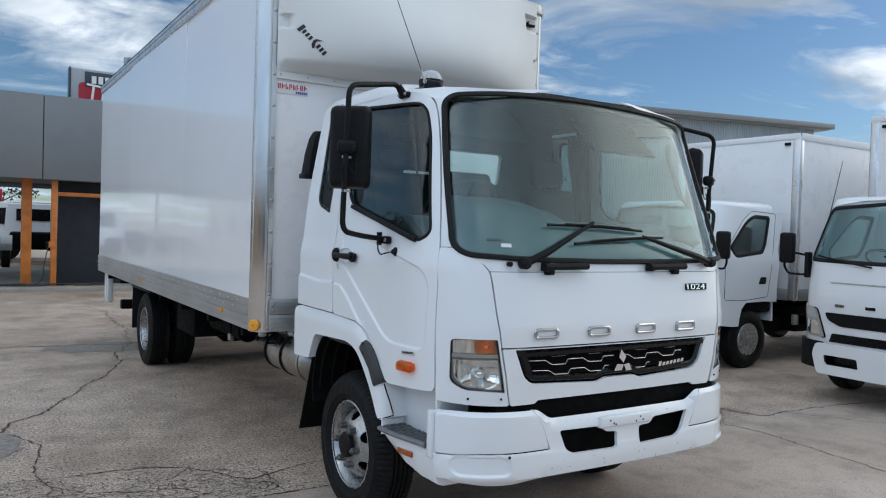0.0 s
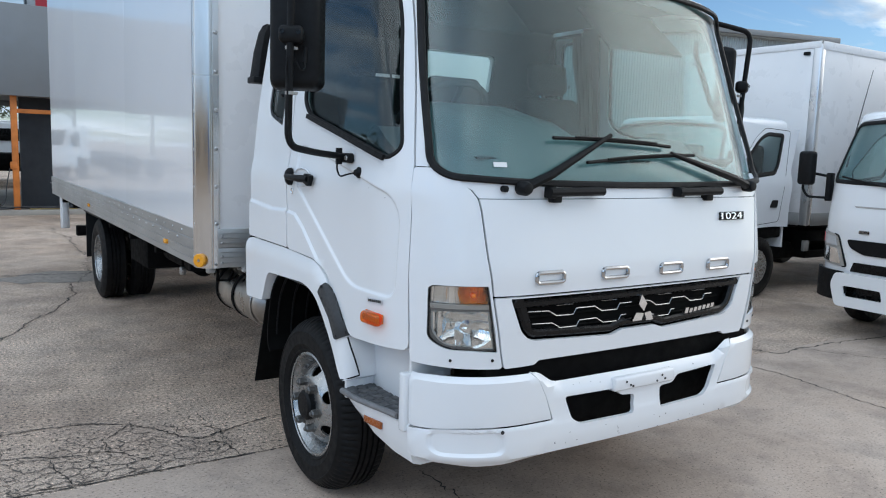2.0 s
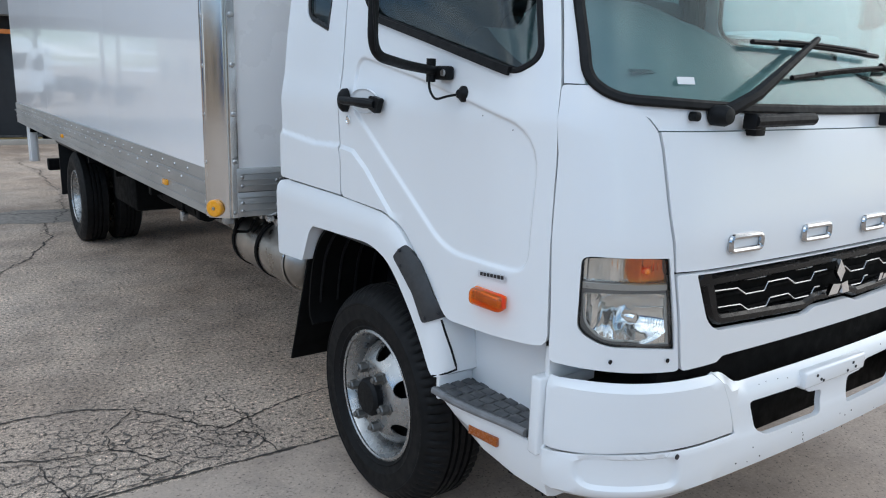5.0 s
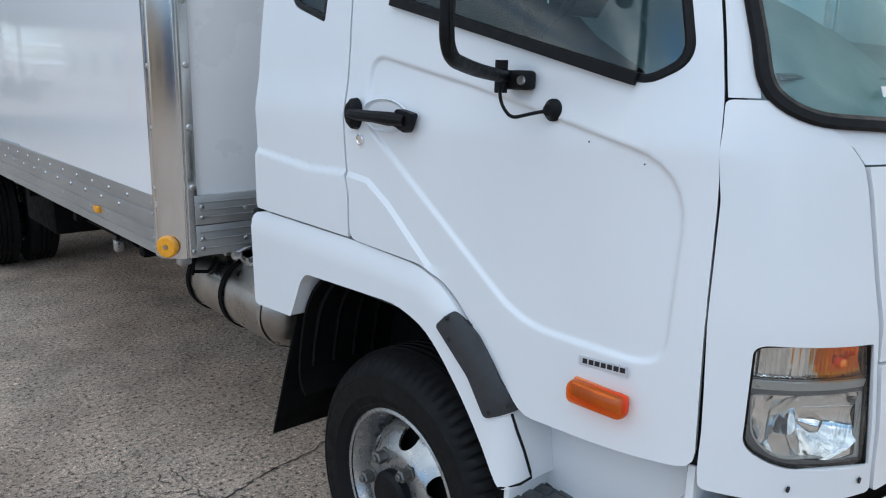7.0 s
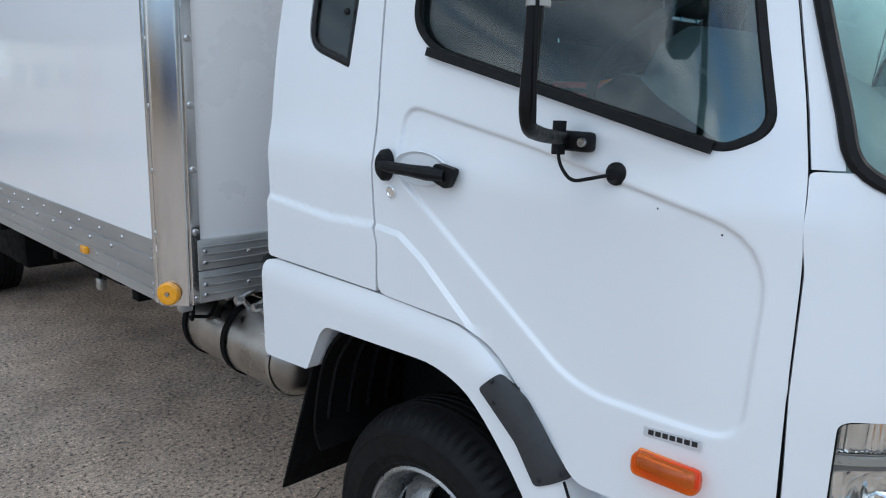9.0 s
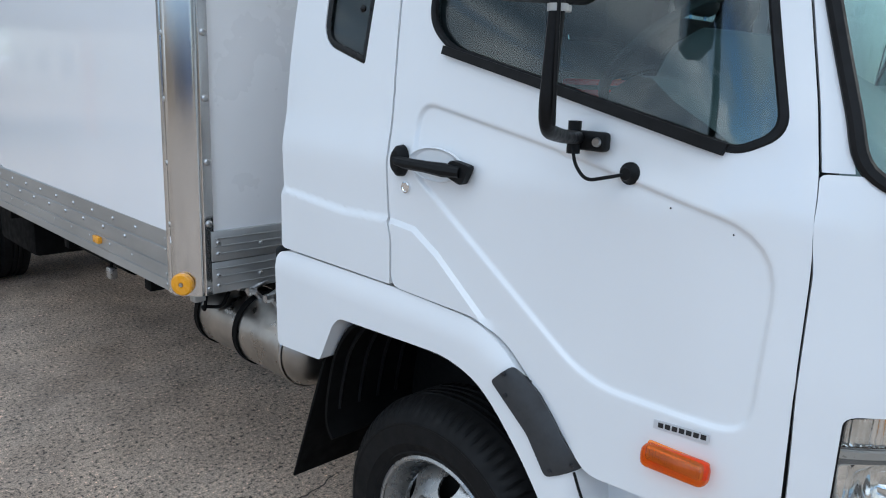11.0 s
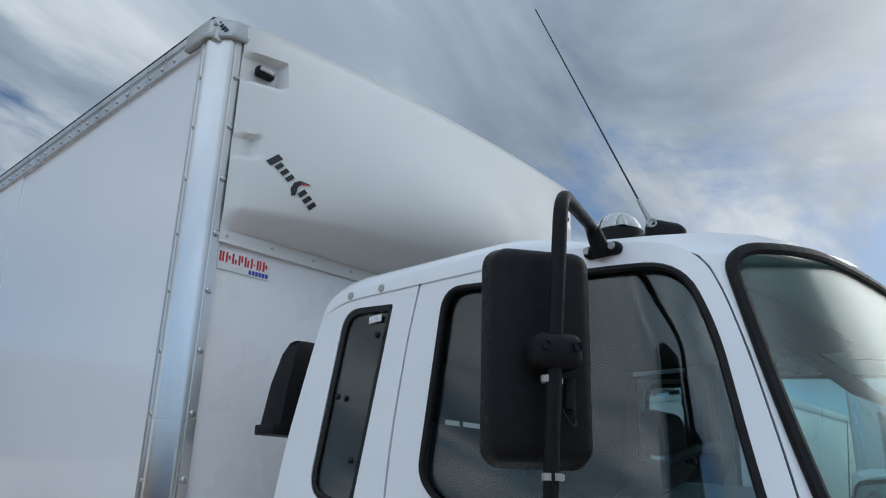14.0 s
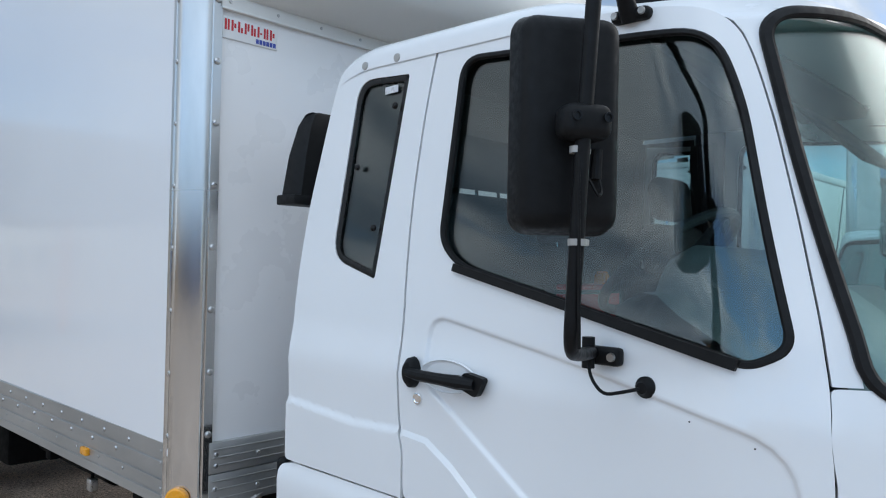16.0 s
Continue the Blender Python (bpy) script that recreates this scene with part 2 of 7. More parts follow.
def glass_material(name, tint, rough=0.0, base=0.085):
    k = Mat(name)
    k.n.remove(k.b)
    tr = k.n.new("ShaderNodeBsdfTransparent")
    tr.inputs[0].default_value = (*tint, 1)
    gl = k.n.new("ShaderNodeBsdfGlossy")
    gl.inputs["Roughness"].default_value = rough
    lw = k.n.new("ShaderNodeLayerWeight")
    lw.inputs[0].default_value = 0.5
    pw = k.n.new("ShaderNodeMath")
    pw.operation = "POWER"
    k.l.new(lw.outputs["Facing"], pw.inputs[0])
    pw.inputs[1].default_value = 5.0
    fr = k.n.new("ShaderNodeMath")
    fr.operation = "MULTIPLY_ADD"
    k.l.new(pw.outputs[0], fr.inputs[0])
    fr.inputs[1].default_value, fr.inputs[2].default_value = 0.7, base
    mx = k.n.new("ShaderNodeMixShader")
    k.l.new(fr.outputs[0], mx.inputs[0])
    k.l.new(tr.outputs[0], mx.inputs[1])
    k.l.new(gl.outputs[0], mx.inputs[2])
    k.l.new(mx.outputs[0], k.n["Material Output"].inputs[0])
    return k.m


SCREEN = glass_material("windscreen_glass", (0.77, 0.93, 0.925), 0.16, 0.07)
SIDEGLASS = glass_material("side_window_glass", (0.68, 0.77, 0.775), base=0.07)
AMBERGLASS = glass_material("amber_signal_lens", (1.0, 0.43, 0.02), 0.03, 0.05)
LENS = glass_material("clear_lamp_lens", (0.93, 0.94, 0.93))

# ---- mesh helpers ----


def finish(bm, sharp=35.0):
    me = bpy.data.meshes.new("mesh")
    bmesh.ops.recalc_face_normals(bm, faces=bm.faces)
    for f in bm.faces:
        f.smooth = True
    bm.to_mesh(me)
    bm.free()
    me.set_sharp_from_angle(angle=radians(sharp))
    return me


def part(name, bm, material, parent=None, label="", sharp=35.0):
    me = bm if isinstance(bm, bpy.types.Mesh) else finish(bm, sharp)
    if not len(me.materials):
        me.materials.append(material)
    ob = new(name, me)
    if parent is not None:
        ob.parent = parent
    return tagged(ob, label)


def thing(name, label, category, group="", kind="", at=(0, 0, 0)):
    ob = new(name)
    ob.location = at
    ob.empty_display_size = 0.2
    return tagged(ob, label, category, group, kind)


def flipped(bm):
    bmesh.ops.scale(bm, vec=(-1, 1, 1), verts=bm.verts)
    bmesh.ops.reverse_faces(bm, faces=bm.faces)
    return bm


def block(x0, x1, y0, y1, z0, z1, bevel=0.0, seg=2, bm=None):
    """A box with rounded edges."""
    b = bmesh.new()
    bmesh.ops.create_cube(b, size=1.0)
    bmesh.ops.scale(b, vec=(x1 - x0, y1 - y0, z1 - z0), verts=b.verts)
    bmesh.ops.translate(b, vec=((x0 + x1) / 2, (y0 + y1) / 2, (z0 + z1) / 2), verts=b.verts)
    if bevel:
        bmesh.ops.bevel(b, geom=list(b.edges), offset=bevel, segments=seg, affect="EDGES", profile=0.5)
    if bm is None:
        return b
    join(bm, b)
    return bm


def join(bm, b, m=None):
    """Adds b to bm, moved by m, and frees b."""
    if m is not None:
        bmesh.ops.transform(b, matrix=m, verts=b.verts)
    tmp = bpy.data.meshes.new("tmp")
    b.to_mesh(tmp)
    b.free()
    bm.from_mesh(tmp)
    bpy.data.meshes.remove(tmp)
    return bm


def moved(b, m):
    bmesh.ops.transform(b, matrix=m, verts=b.verts)
    return b


def tube(points, radius, sides=10, bm=None, close=True):
    """A round bar along a line of points."""
    bm = bmesh.new() if bm is None else bm
    pts = [Vector(p) for p in points]
    radii = radius if isinstance(radius, (list, tuple)) else [radius] * len(pts)
    rings, ref = [], None
    for k, p in enumerate(pts):
        d = (pts[min(k + 1, len(pts) - 1)] - pts[max(k - 1, 0)]).normalized()
        if ref is None:
            ref = Vector((0, 0, 1)) if abs(d.z) < 0.9 else Vector((1, 0, 0))
        a = d.cross(ref).normalized()
        b = a.cross(d).normalized()
        ref = b
        rings.append([bm.verts.new(p + radii[k] * (math.cos(t) * a + math.sin(t) * b)) for t in (2 * math.pi * i / sides for i in range(sides))])
    for r, q in zip(rings, rings[1:]):
        for i in range(sides):
            bm.faces.new((r[i], r[(i + 1) % sides], q[(i + 1) % sides], q[i]))
    if close:
        bm.faces.new(rings[0][::-1])
        bm.faces.new(rings[-1])
    return bm


def arc_line(points, radius, seg=6):
    """The line of points with its corners rounded."""
    pts = [Vector(p) for p in points]
    out = [pts[0]]
    for a, b, c in zip(pts, pts[1:], pts[2:]):
        u, v = (a - b), (c - b)
        r = min(radius, u.length * 0.45, v.length * 0.45)
        p, q = b + u.normalized() * r, b + v.normalized() * r
        for k in range(seg + 1):
            t = k / seg
            out.append((1 - t) ** 2 * p + 2 * t * (1 - t) * b + t * t * q)
    out.append(pts[-1])
    return out


def lathe(profile, axis="x", sides=48, bm=None, caps=True):
    """A body of turning: profile of (place on the axis, radius)."""
    bm = bmesh.new() if bm is None else bm
    rings = []
    for h, r in profile:
        ring = []
        for k in range(sides):
            t = 2 * math.pi * k / sides
            c, s = r * math.cos(t), r * math.sin(t)
            ring.append(bm.verts.new({"x": (h, c, s), "y": (c, h, s), "z": (c, s, h)}[axis]))
        rings.append(ring)
    for a, b in zip(rings, rings[1:]):
        for k in range(sides):
            bm.faces.new((a[k], a[(k + 1) % sides], b[(k + 1) % sides], b[k]))
    for ring, (h, r) in ((rings[0], profile[0]), (rings[-1], profile[-1])):
        if caps and r > 1e-5:
            bm.faces.new(ring)
    bmesh.ops.remove_doubles(bm, verts=bm.verts, dist=1e-6)
    return bm


def rounded(outline, radius, seg=5):
    """A closed 2D outline with rounded corners; radius may be a list."""
    n = len(outline)
    out = []
    for k in range(n):
        a, b, c = Vector(outline[k - 1]), Vector(outline[k]), Vector(outline[(k + 1) % n])
        want = radius[k] if isinstance(radius, (list, tuple)) else radius
        u, v = a - b, c - b
        r = min(want, u.length * 0.48, v.length * 0.48)
        if r < 1e-4:
            out.append(tuple(b))
            continue
        p, q = b + u.normalized() * r, b + v.normalized() * r
        for i in range(seg + 1):
            t = i / seg
            out.append(tuple((1 - t) ** 2 * p + 2 * t * (1 - t) * b + t * t * q))
    return out


def resample(loop, step, closed=True):
    pts = [np.array(p, float) for p in loop]
    if closed:
        pts.append(pts[0])
    out = []
    for a, b in zip(pts, pts[1:]):
        n = max(1, int(math.ceil(np.linalg.norm(b - a) / step)))
        out += [a + (b - a) * k / n for k in range(n)]
    if not closed:
        out.append(pts[-1])
    return np.array(out)


def inside(pts, loop):
    x, y = pts[:, 0], pts[:, 1]
    hit = np.zeros(len(pts), bool)
    for (x0, y0), (x1, y1) in zip(loop, np.roll(loop, -1, axis=0)):
        if y0 == y1:
            continue
        cross = (y0 > y) != (y1 > y)
        hit ^= cross & (x < (x1 - x0) * (y - y0) / (y1 - y0) + x0)
    return hit


def line_distance(pts, line, closed=False):
    line = np.array(line, float)
    ends = list(zip(line, np.roll(line, -1, axis=0))) if closed else list(zip(line, line[1:]))
    best = np.full(len(pts), 1e9)
    for a, b in ends:
        d = b - a
        t = np.clip(((pts - a) @ d) / max(d @ d, 1e-12), 0, 1)
        best = np.minimum(best, np.linalg.norm(pts - (a + t[:, None] * d), axis=1))
    return best


def sheet(outer, holes, step, place, thick=0.0, extra=None):
    """A skin over the 2D outline, with holes, put in space by place(u, v)."""
    from mathutils.geometry import delaunay_2d_cdt
    loops = [resample(l, step) for l in (outer, *holes)]
    lo, hi = loops[0].min(0), loops[0].max(0)
    g = np.stack(np.meshgrid(np.arange(lo[0], hi[0], step), np.arange(lo[1], hi[1], step)), -1).reshape(-1, 2) + step * 0.37
    if extra is not None and len(extra):
        near = np.array([np.min(np.hypot(*(extra - p).T)) for p in g]) > step * 0.55
        g = np.concatenate([g[near], extra])
    ok = inside(g, loops[0])
    for l in loops[1:]:
        ok &= ~inside(g, l)
    g = g[ok]
    for l in loops:
        g = g[line_distance(g, l, True) > step * 0.35]
    pts, edges = [], []
    for l in loops:
        o = len(pts)
        pts += [Vector(p) for p in l]
        edges += [(o + k, o + (k + 1) % len(l)) for k in range(len(l))]
    pts += [Vector(p) for p in g]
    vs, _, fs, *_ = delaunay_2d_cdt(pts, edges, [], 0, 1e-6)
    va = np.array([tuple(v) for v in vs])
    cen = np.array([va[list(f)].mean(0) for f in fs])
    keep = inside(cen, loops[0])
    for l in loops[1:]:
        keep &= ~inside(cen, l)
    bm = bmesh.new()
    bv = [bm.verts.new(place(*p)) for p in va]
    for f, k in zip(fs, keep):
        if k:
            bm.faces.new([bv[i] for i in f])
    bmesh.ops.delete(bm, geom=[v for v in bm.verts if not v.link_faces], context="VERTS")
    if thick:
        thicken(bm, thick)
    return bm


def thicken(bm, t):
    """Gives an open skin a thickness t, inwards from its outer side."""
    bmesh.ops.recalc_face_normals(bm, faces=bm.faces)
    vote = sum(f.calc_area() * f.normal.dot(f.calc_center_median() - Vector((0, 1.2, 1.3))) for f in bm.faces)
    if vote < 0:
        bmesh.ops.reverse_faces(bm, faces=bm.faces)
    bm.normal_update()
    rim = [tuple(e.verts) for e in bm.edges if e.is_boundary]
    faces = list(bm.faces)
    twin = {v: bm.verts.new(v.co - v.normal * t) for v in list(bm.verts)}
    for f in faces:
        bm.faces.new([twin[v] for v in reversed(f.verts)])
    for a, b in rim:
        bm.faces.new((a, b, twin[b], twin[a]))


def ring_band(loop, place, width, rise, inset=0.0, bm=None):
    """A raised rounded band (a rubber seal) along a closed 2D outline; place(u, v, out) gives the point lifted by out."""
    bm = bmesh.new() if bm is None else bm
    pts = np.array(loop)
    n = len(pts)
    rows = []
    prof = [(-0.5, -0.004), (-0.5, rise * 0.55), (-0.25, rise), (0.25, rise), (0.5, rise * 0.55), (0.5, -0.004)]
    area = 0.5 * np.sum(pts[:, 0] * np.roll(pts[:, 1], -1) - np.roll(pts[:, 0], -1) * pts[:, 1])
    for k in range(n):
        d = pts[(k + 1) % n] - pts[k - 1]
        d = d / max(np.linalg.norm(d), 1e-9)
        nrm = np.array([d[1], -d[0]]) * (1 if area > 0 else -1)
        rows.append([bm.verts.new(place(*(pts[k] + nrm * (width * a + inset)), h)) for a, h in prof])
    for k in range(n):
        a, b = rows[k], rows[(k + 1) % n]
        for i in range(len(prof) - 1):
            bm.faces.new((a[i], a[i + 1], b[i + 1], b[i]))
        bm.faces.new((a[-1], a[0], b[0], b[-1]))
    return bm


def text_mesh(body, size, depth):
    cu = bpy.data.curves.new("text", "FONT")
    cu.body, cu.size, cu.extrude, cu.align_x, cu.align_y = body, size, depth, "CENTER", "CENTER"
    ob = bpy.data.objects.new("text", cu)
    scene.collection.objects.link(ob)
    me = bpy.data.meshes.new_from_object(ob.evaluated_get(bpy.context.evaluated_depsgraph_get()))
    bpy.data.objects.remove(ob)
    return me


def smooth(a, b, x):
    t = min(1.0, max(0.0, (x - a) / (b - a)))
    return t * t * (3 - 2 * t)

# ---- ground ----
CONC = Mat("worn_exposed_aggregate_concrete")
stain = CONC.ramp(CONC.noise(0.55, 6, 0.6), [(0.32, (0.390, 0.296, 0.232)), (0.50, (0.495, 0.390, 0.314)), (0.68, (0.570, 0.463, 0.383))])
pits = CONC.ramp(CONC.noise(48, 3, 0.72), [(0.37, (0.10, 0.095, 0.095)), (0.45, (0.86, 0.86, 0.86)), (0.60, (1.08, 1.07, 1.05)), (0.67, (1.95, 1.90, 1.80))])
fines = CONC.ramp(CONC.noise(150, 2, 0.8), [(0.36, (0.30, 0.30, 0.30)), (0.48, (1.0, 1.0, 1.0)), (0.66, (1.60, 1.57, 1.53))])
blotch = CONC.mix(1.0, CONC.ramp(CONC.noise(3.2, 5, 0.6), [(0.36, (0.84, 0.83, 0.82)), (0.62, (1.06, 1.05, 1.04))]), CONC.ramp(CONC.noise(1.3, 8, 0.66), [(0.36, (0.74, 0.74, 0.75)), (0.50, (1.0, 1.0, 1.0)), (0.66, (1.10, 1.09, 1.07))]), "MULTIPLY")
CONC.into("Base Color", CONC.mix(1.0, CONC.mix(1.0, stain, blotch, "MULTIPLY"), CONC.mix(1.0, pits, fines, "MULTIPLY"), "MULTIPLY"))
CONC.into("Roughness", CONC.ramp(CONC.noise(4, 4), [(0.3, 0.62), (0.7, 0.88)]))
CONC.bump(CONC.noise(70, 3, 0.72), 1.0, 0.006)
CONC = CONC.m
bm = bmesh.new()
bmesh.ops.create_grid(bm, x_segments=60, y_segments=60, size=900)
ground = tagged(part("ground", bm, CONC), "worn grey exposed-aggregate concrete yard with cracks", "ground", kind="structure")

# the newer, smoother slab in front of the joint
SLAB = Mat("smoother_trowelled_concrete")
stain = SLAB.ramp(SLAB.noise(0.7, 7, 0.62), [(0.34, (0.375, 0.290, 0.230)), (0.52, (0.475, 0.375, 0.304)), (0.68, (0.55, 0.447, 0.370))])
pits = SLAB.ramp(SLAB.noise(70, 3, 0.74), [(0.33, (0.25, 0.25, 0.25)), (0.40, (0.92, 0.92, 0.92)), (0.62, (1.06, 1.05, 1.04)), (0.70, (1.35, 1.33, 1.30))])
blotch = SLAB.ramp(SLAB.noise(2.4, 8, 0.66), [(0.36, (0.76, 0.76, 0.77)), (0.52, (1.0, 1.0, 1.0))])
SLAB.into("Base Color", SLAB.mix(1.0, SLAB.mix(1.0, stain, blotch, "MULTIPLY"), pits, "MULTIPLY"))
SLAB.into("Roughness", SLAB.ramp(SLAB.noise(4, 4), [(0.3, 0.6), (0.7, 0.85)])).bump(SLAB.noise(90, 3, 0.7), 0.5, 0.003)
part("slab", block(-16.0, 16.0, -14.0, 1.462, -0.05, 0.0025), SLAB.m, ground, "smoother lighter concrete slab")

# ---- the white box truck ----
truck = thing("box_truck", "white cab-over box truck with aluminium-trimmed body parked on concrete", "truck")

# The cab's plan curve: front, rounded corner, side; it changes with height.


def half_width(z):
    if z < 1.5:
        return 1.047
    if z < 1.6:
        return 1.047 - 0.02 * (z - 1.5) / 0.1
    return 1.027 - 0.10 * (z - 1.6)


def front_shift(z):
    knots = [(0.3, 0.03), (0.82, 0.012), (1.0, 0.0), (1.2, 0.0), (1.46, 0.035), (1.56, 0.05), (2.36, 0.315), (2.6, 0.40)]
    for (a, u), (b, v) in zip(knots, knots[1:]):
        if z <= b:
            return u + (v - u) * (z - a) / (b - a)
    return 0.40


def plan(u, z, out=0.0):
    """A point of the cab's skin on its right-hand side, u metres round from the middle of the front, lifted by out."""
    w, s = half_width(z), front_shift(z)
    k = w / 1.047
    e = 0.24 - 0.07 * smooth(1.45, 1.70, z)

    def at(u):
        if u <= 0.62:
            return u * k, -0.220 + 0.015 * (u / 0.62) ** 2 + s
        if u <= 1.12:
            t = (u - 0.62) / 0.50
            return (((1 - t) ** 2 * 0.62 + 2 * t * (1 - t) * 1.035 + t * t * 1.047) * k,
                    (1 - t) ** 2 * -0.205 + 2 * t * (1 - t) * -0.185 + t * t * e + s)
        return w, e + s + (u - 1.12)
    x, y = at(abs(u))
    if out:
        x0, y0 = at(abs(u) - 0.01 if abs(u) > 0.01 else 0)
        x1, y1 = at(abs(u) + 0.01)
        d = math.hypot(x1 - x0, y1 - y0) or 1
        x, y = x + out * (y1 - y0) / d, y - out * (x1 - x0) / d
    return Vector((-x if u >= 0 else x * (1 + 0.022 * smooth(0.3, 1.0, x)), y, z))


def u_of_y(y, z):
    lo, hi = 0.62, 3.2
    for _ in range(40):
        m = (lo + hi) / 2
        lo, hi = (m, hi) if plan(m, z).y < y else (lo, m)
    return lo


def u_of_x(x, z):
    lo, hi = 0.0, 1.12
    for _ in range(40):
        m = (lo + hi) / 2
        lo, hi = (m, hi) if -plan(m, z).x < x else (lo, m)
    return lo


def by_y(loop):
    return [(u_of_y(y, z), z) for y, z in resample(loop, 0.05)]


def by_x(loop):
    return [(math.copysign(u_of_x(abs(x), z), x), z) for x, z in loop]


def front(loop):
    """Outline on the front, by its place across the truck."""
    return [(-u, z) for u, z in by_x(loop)]


def both(name, make, material, parent, label="", sharp=35.0):
    """The same part on the driver's side and, mirrored, on the other."""
    a = part(name, make(), material, parent, label, sharp)
    b = part(name, flipped(make()), material, parent, label, sharp)
    return a, b


# outlines (place along the truck, height)
WINDOW = rounded([(1.012, 2.372), (1.038, 1.86), (0.962, 1.792), (0.190, 1.610), (0.108, 1.652), (0.166, 1.86), (0.240, 2.165), (0.310, 2.322)],
                 [0.07, 0.09, 0.08, 0.03, 0.10, 0.3, 0.3, 0.09], 7)
VENT = rounded([(1.440, 2.368), (1.214, 2.354), (1.282, 1.752), (1.488, 1.812)], [0.07, 0.012, 0.012, 0.07], 6)
DOOR = rounded([(1.100, 2.424), (1.128, 2.25), (1.152, 1.95), (1.136, 1.50), (1.124, 1.36), (1.100, 1.30), (1.098, 1.165), (0.775, 1.155), (0.675, 1.108), (0.545, 0.99),
                (0.437, 0.876), (0.030, 0.905), (0.042, 1.42), (0.056, 1.58), (0.079, 1.70), (0.130, 1.90), (0.186, 2.10), (0.222, 2.208), (0.240, 2.256), (0.262, 2.304), (0.290, 2.338), (0.325, 2.362), (0.364, 2.374), (0.46, 2.389), (0.75, 2.408)],
               [0.035, 0.2, 0.2, 0.1] + [0.035] * 12 + [0.3] * 10, 3)
REAR = rounded([(1.492, 2.432), (1.538, 2.400), (1.566, 2.30), (1.606, 2.10), (1.632, 1.97), (1.652, 1.78), (1.654, 1.60), (1.640, 1.37), (1.640, 1.172), (1.106, 1.168), (1.108, 1.30), (1.132, 1.36),
                (1.144, 1.50), (1.160, 1.95), (1.136, 2.25), (1.108, 2.432)],
               [0.03, 0.04, 0.1, 0.1, 0.1, 0.1, 0.1, 0.05, 0.02, 0.0, 0.02, 0.02, 0.1, 0.2, 0.2, 0.0], 4)
RECESS = np.array(rounded([(1.045, 1.666), (0.60, 1.585), (0.09, 1.472), (0.10, 1.094), (0.455, 1.090), (1.04, 1.488)], [0.07, 0.1, 0.12, 0.06, 0.09, 0.05], 6))
SWELL = [(1.70, 1.366), (1.32, 1.340), (1.13, 1.346), (1.02, 1.336), (0.93, 1.285), (0.787, 1.175), (0.70, 1.110)]


def signed(p, loop):
    q = np.array([p])
    d = line_distance(q, loop, True)[0]
    return d if inside(q, loop)[0] else -d


def dent(y, z):
    h = -0.0088 * smooth(-0.0050, 0.0050, signed((y, z), RECESS)) if 1.0 < z < 1.72 and y < 1.1 else 0.0
    if z < 1.45 and y > 0.7:
        line = np.interp(-y, [-a for a, _ in SWELL], [b for _, b in SWELL])
        h += 0.011 * smooth(-0.006, 0.006, (line - z) * 0.85)
    return h


def door_skin(u, z):
    y = plan(u, z).y
    h = dent(y, z)
    return plan(u, z, h)


def offset_loop(loop, d):
    p = np.array(loop)
    t = np.roll(p, -1, axis=0) - np.roll(p, 1, axis=0)
    t /= np.maximum(np.linalg.norm(t, axis=1), 1e-9)[:, None]
    return p + d * np.stack([t[:, 1], -t[:, 0]], 1)


def door_panel():
    fine = resample(RECESS, 0.010)
    line = [offset_loop(fine, k) for k in (-0.011, -0.005, -0.0022, 0.0022, 0.005, 0.011)]
    for k in (-0.012, -0.0055, 0.0, 0.0055, 0.012):
        line.append(resample(SWELL, 0.011, False) + np.array([0, k * 1.2]))
    ex = np.array(by_y(np.concatenate(line)))
    return sheet(by_y(DOOR), [by_y(WINDOW)], 0.028, door_skin, 0.022, ex)


def rear_panel():
    ex = np.concatenate([resample(SWELL[:3], 0.014, False) + np.array([0, k]) for k in (-0.016, -0.008, 0.0, 0.008, 0.016)])
    return sheet(by_y(REAR), [by_y(VENT)], 0.035, door_skin, 0.022, np.array(by_y(ex)))


doors = both("door", door_panel, WHITE, truck)
quarters = both("rear_quarter_panel", rear_panel, WHITE, truck)


def glazed(loop, depth):
    return lambda: sheet(by_y(loop), [], 0.06, lambda u, z: plan(u, z, -depth), 0.004)


for ob in both("door_window", glazed(WINDOW, 0.018), SIDEGLASS, None, "tinted side window glass") + both("rear_vent_window", glazed(VENT, 0.010), SIDEGLASS, None, "narrow tinted quarter window"):
    ob.visible_shadow = False
    side = 0 if ob.name in ("door_window", "rear_vent_window") else 1
    ob.parent = (doors if ob.name.startswith("door") else quarters)[side]


def seal(loop, width, rise, inset):
    return lambda: ring_band(by_y(loop), lambda u, z, h: plan(u, z, h - 0.006), width, rise, inset)


for k, ob in enumerate(both("window_seal", seal(WINDOW, 0.016, 0.011, -0.008), SEAL, None, "black rubber window seal")):
    ob.parent = doors[k]
for k, ob in enumerate(both("window_seal", seal(VENT, 0.020, 0.004, -0.010), GLOSSBLACK, None, "black painted glass border")):
    ob.parent = quarters[k]

# windscreen, its seal and the pillars
SCREENLOOP = [(-0.955, 1.560), (-0.60, 1.540), (0.0, 1.532), (0.60, 1.540), (0.955, 1.560), (0.925, 1.95), (0.876, 2.352), (0.45, 2.392), (0.0, 2.404), (-0.45, 2.392), (-0.876, 2.352), (-0.925, 1.95)]
SCREENLOOP = rounded(SCREENLOOP, [0.09, 0.3, 0.3, 0.3, 0.09, 0.3, 0.07, 0.2, 0.2, 0.2, 0.07, 0.3], 9)
SCREENLOOP = [tuple(p) for p in resample(SCREENLOOP, 0.018)]
screen_u = by_x(SCREENLOOP)


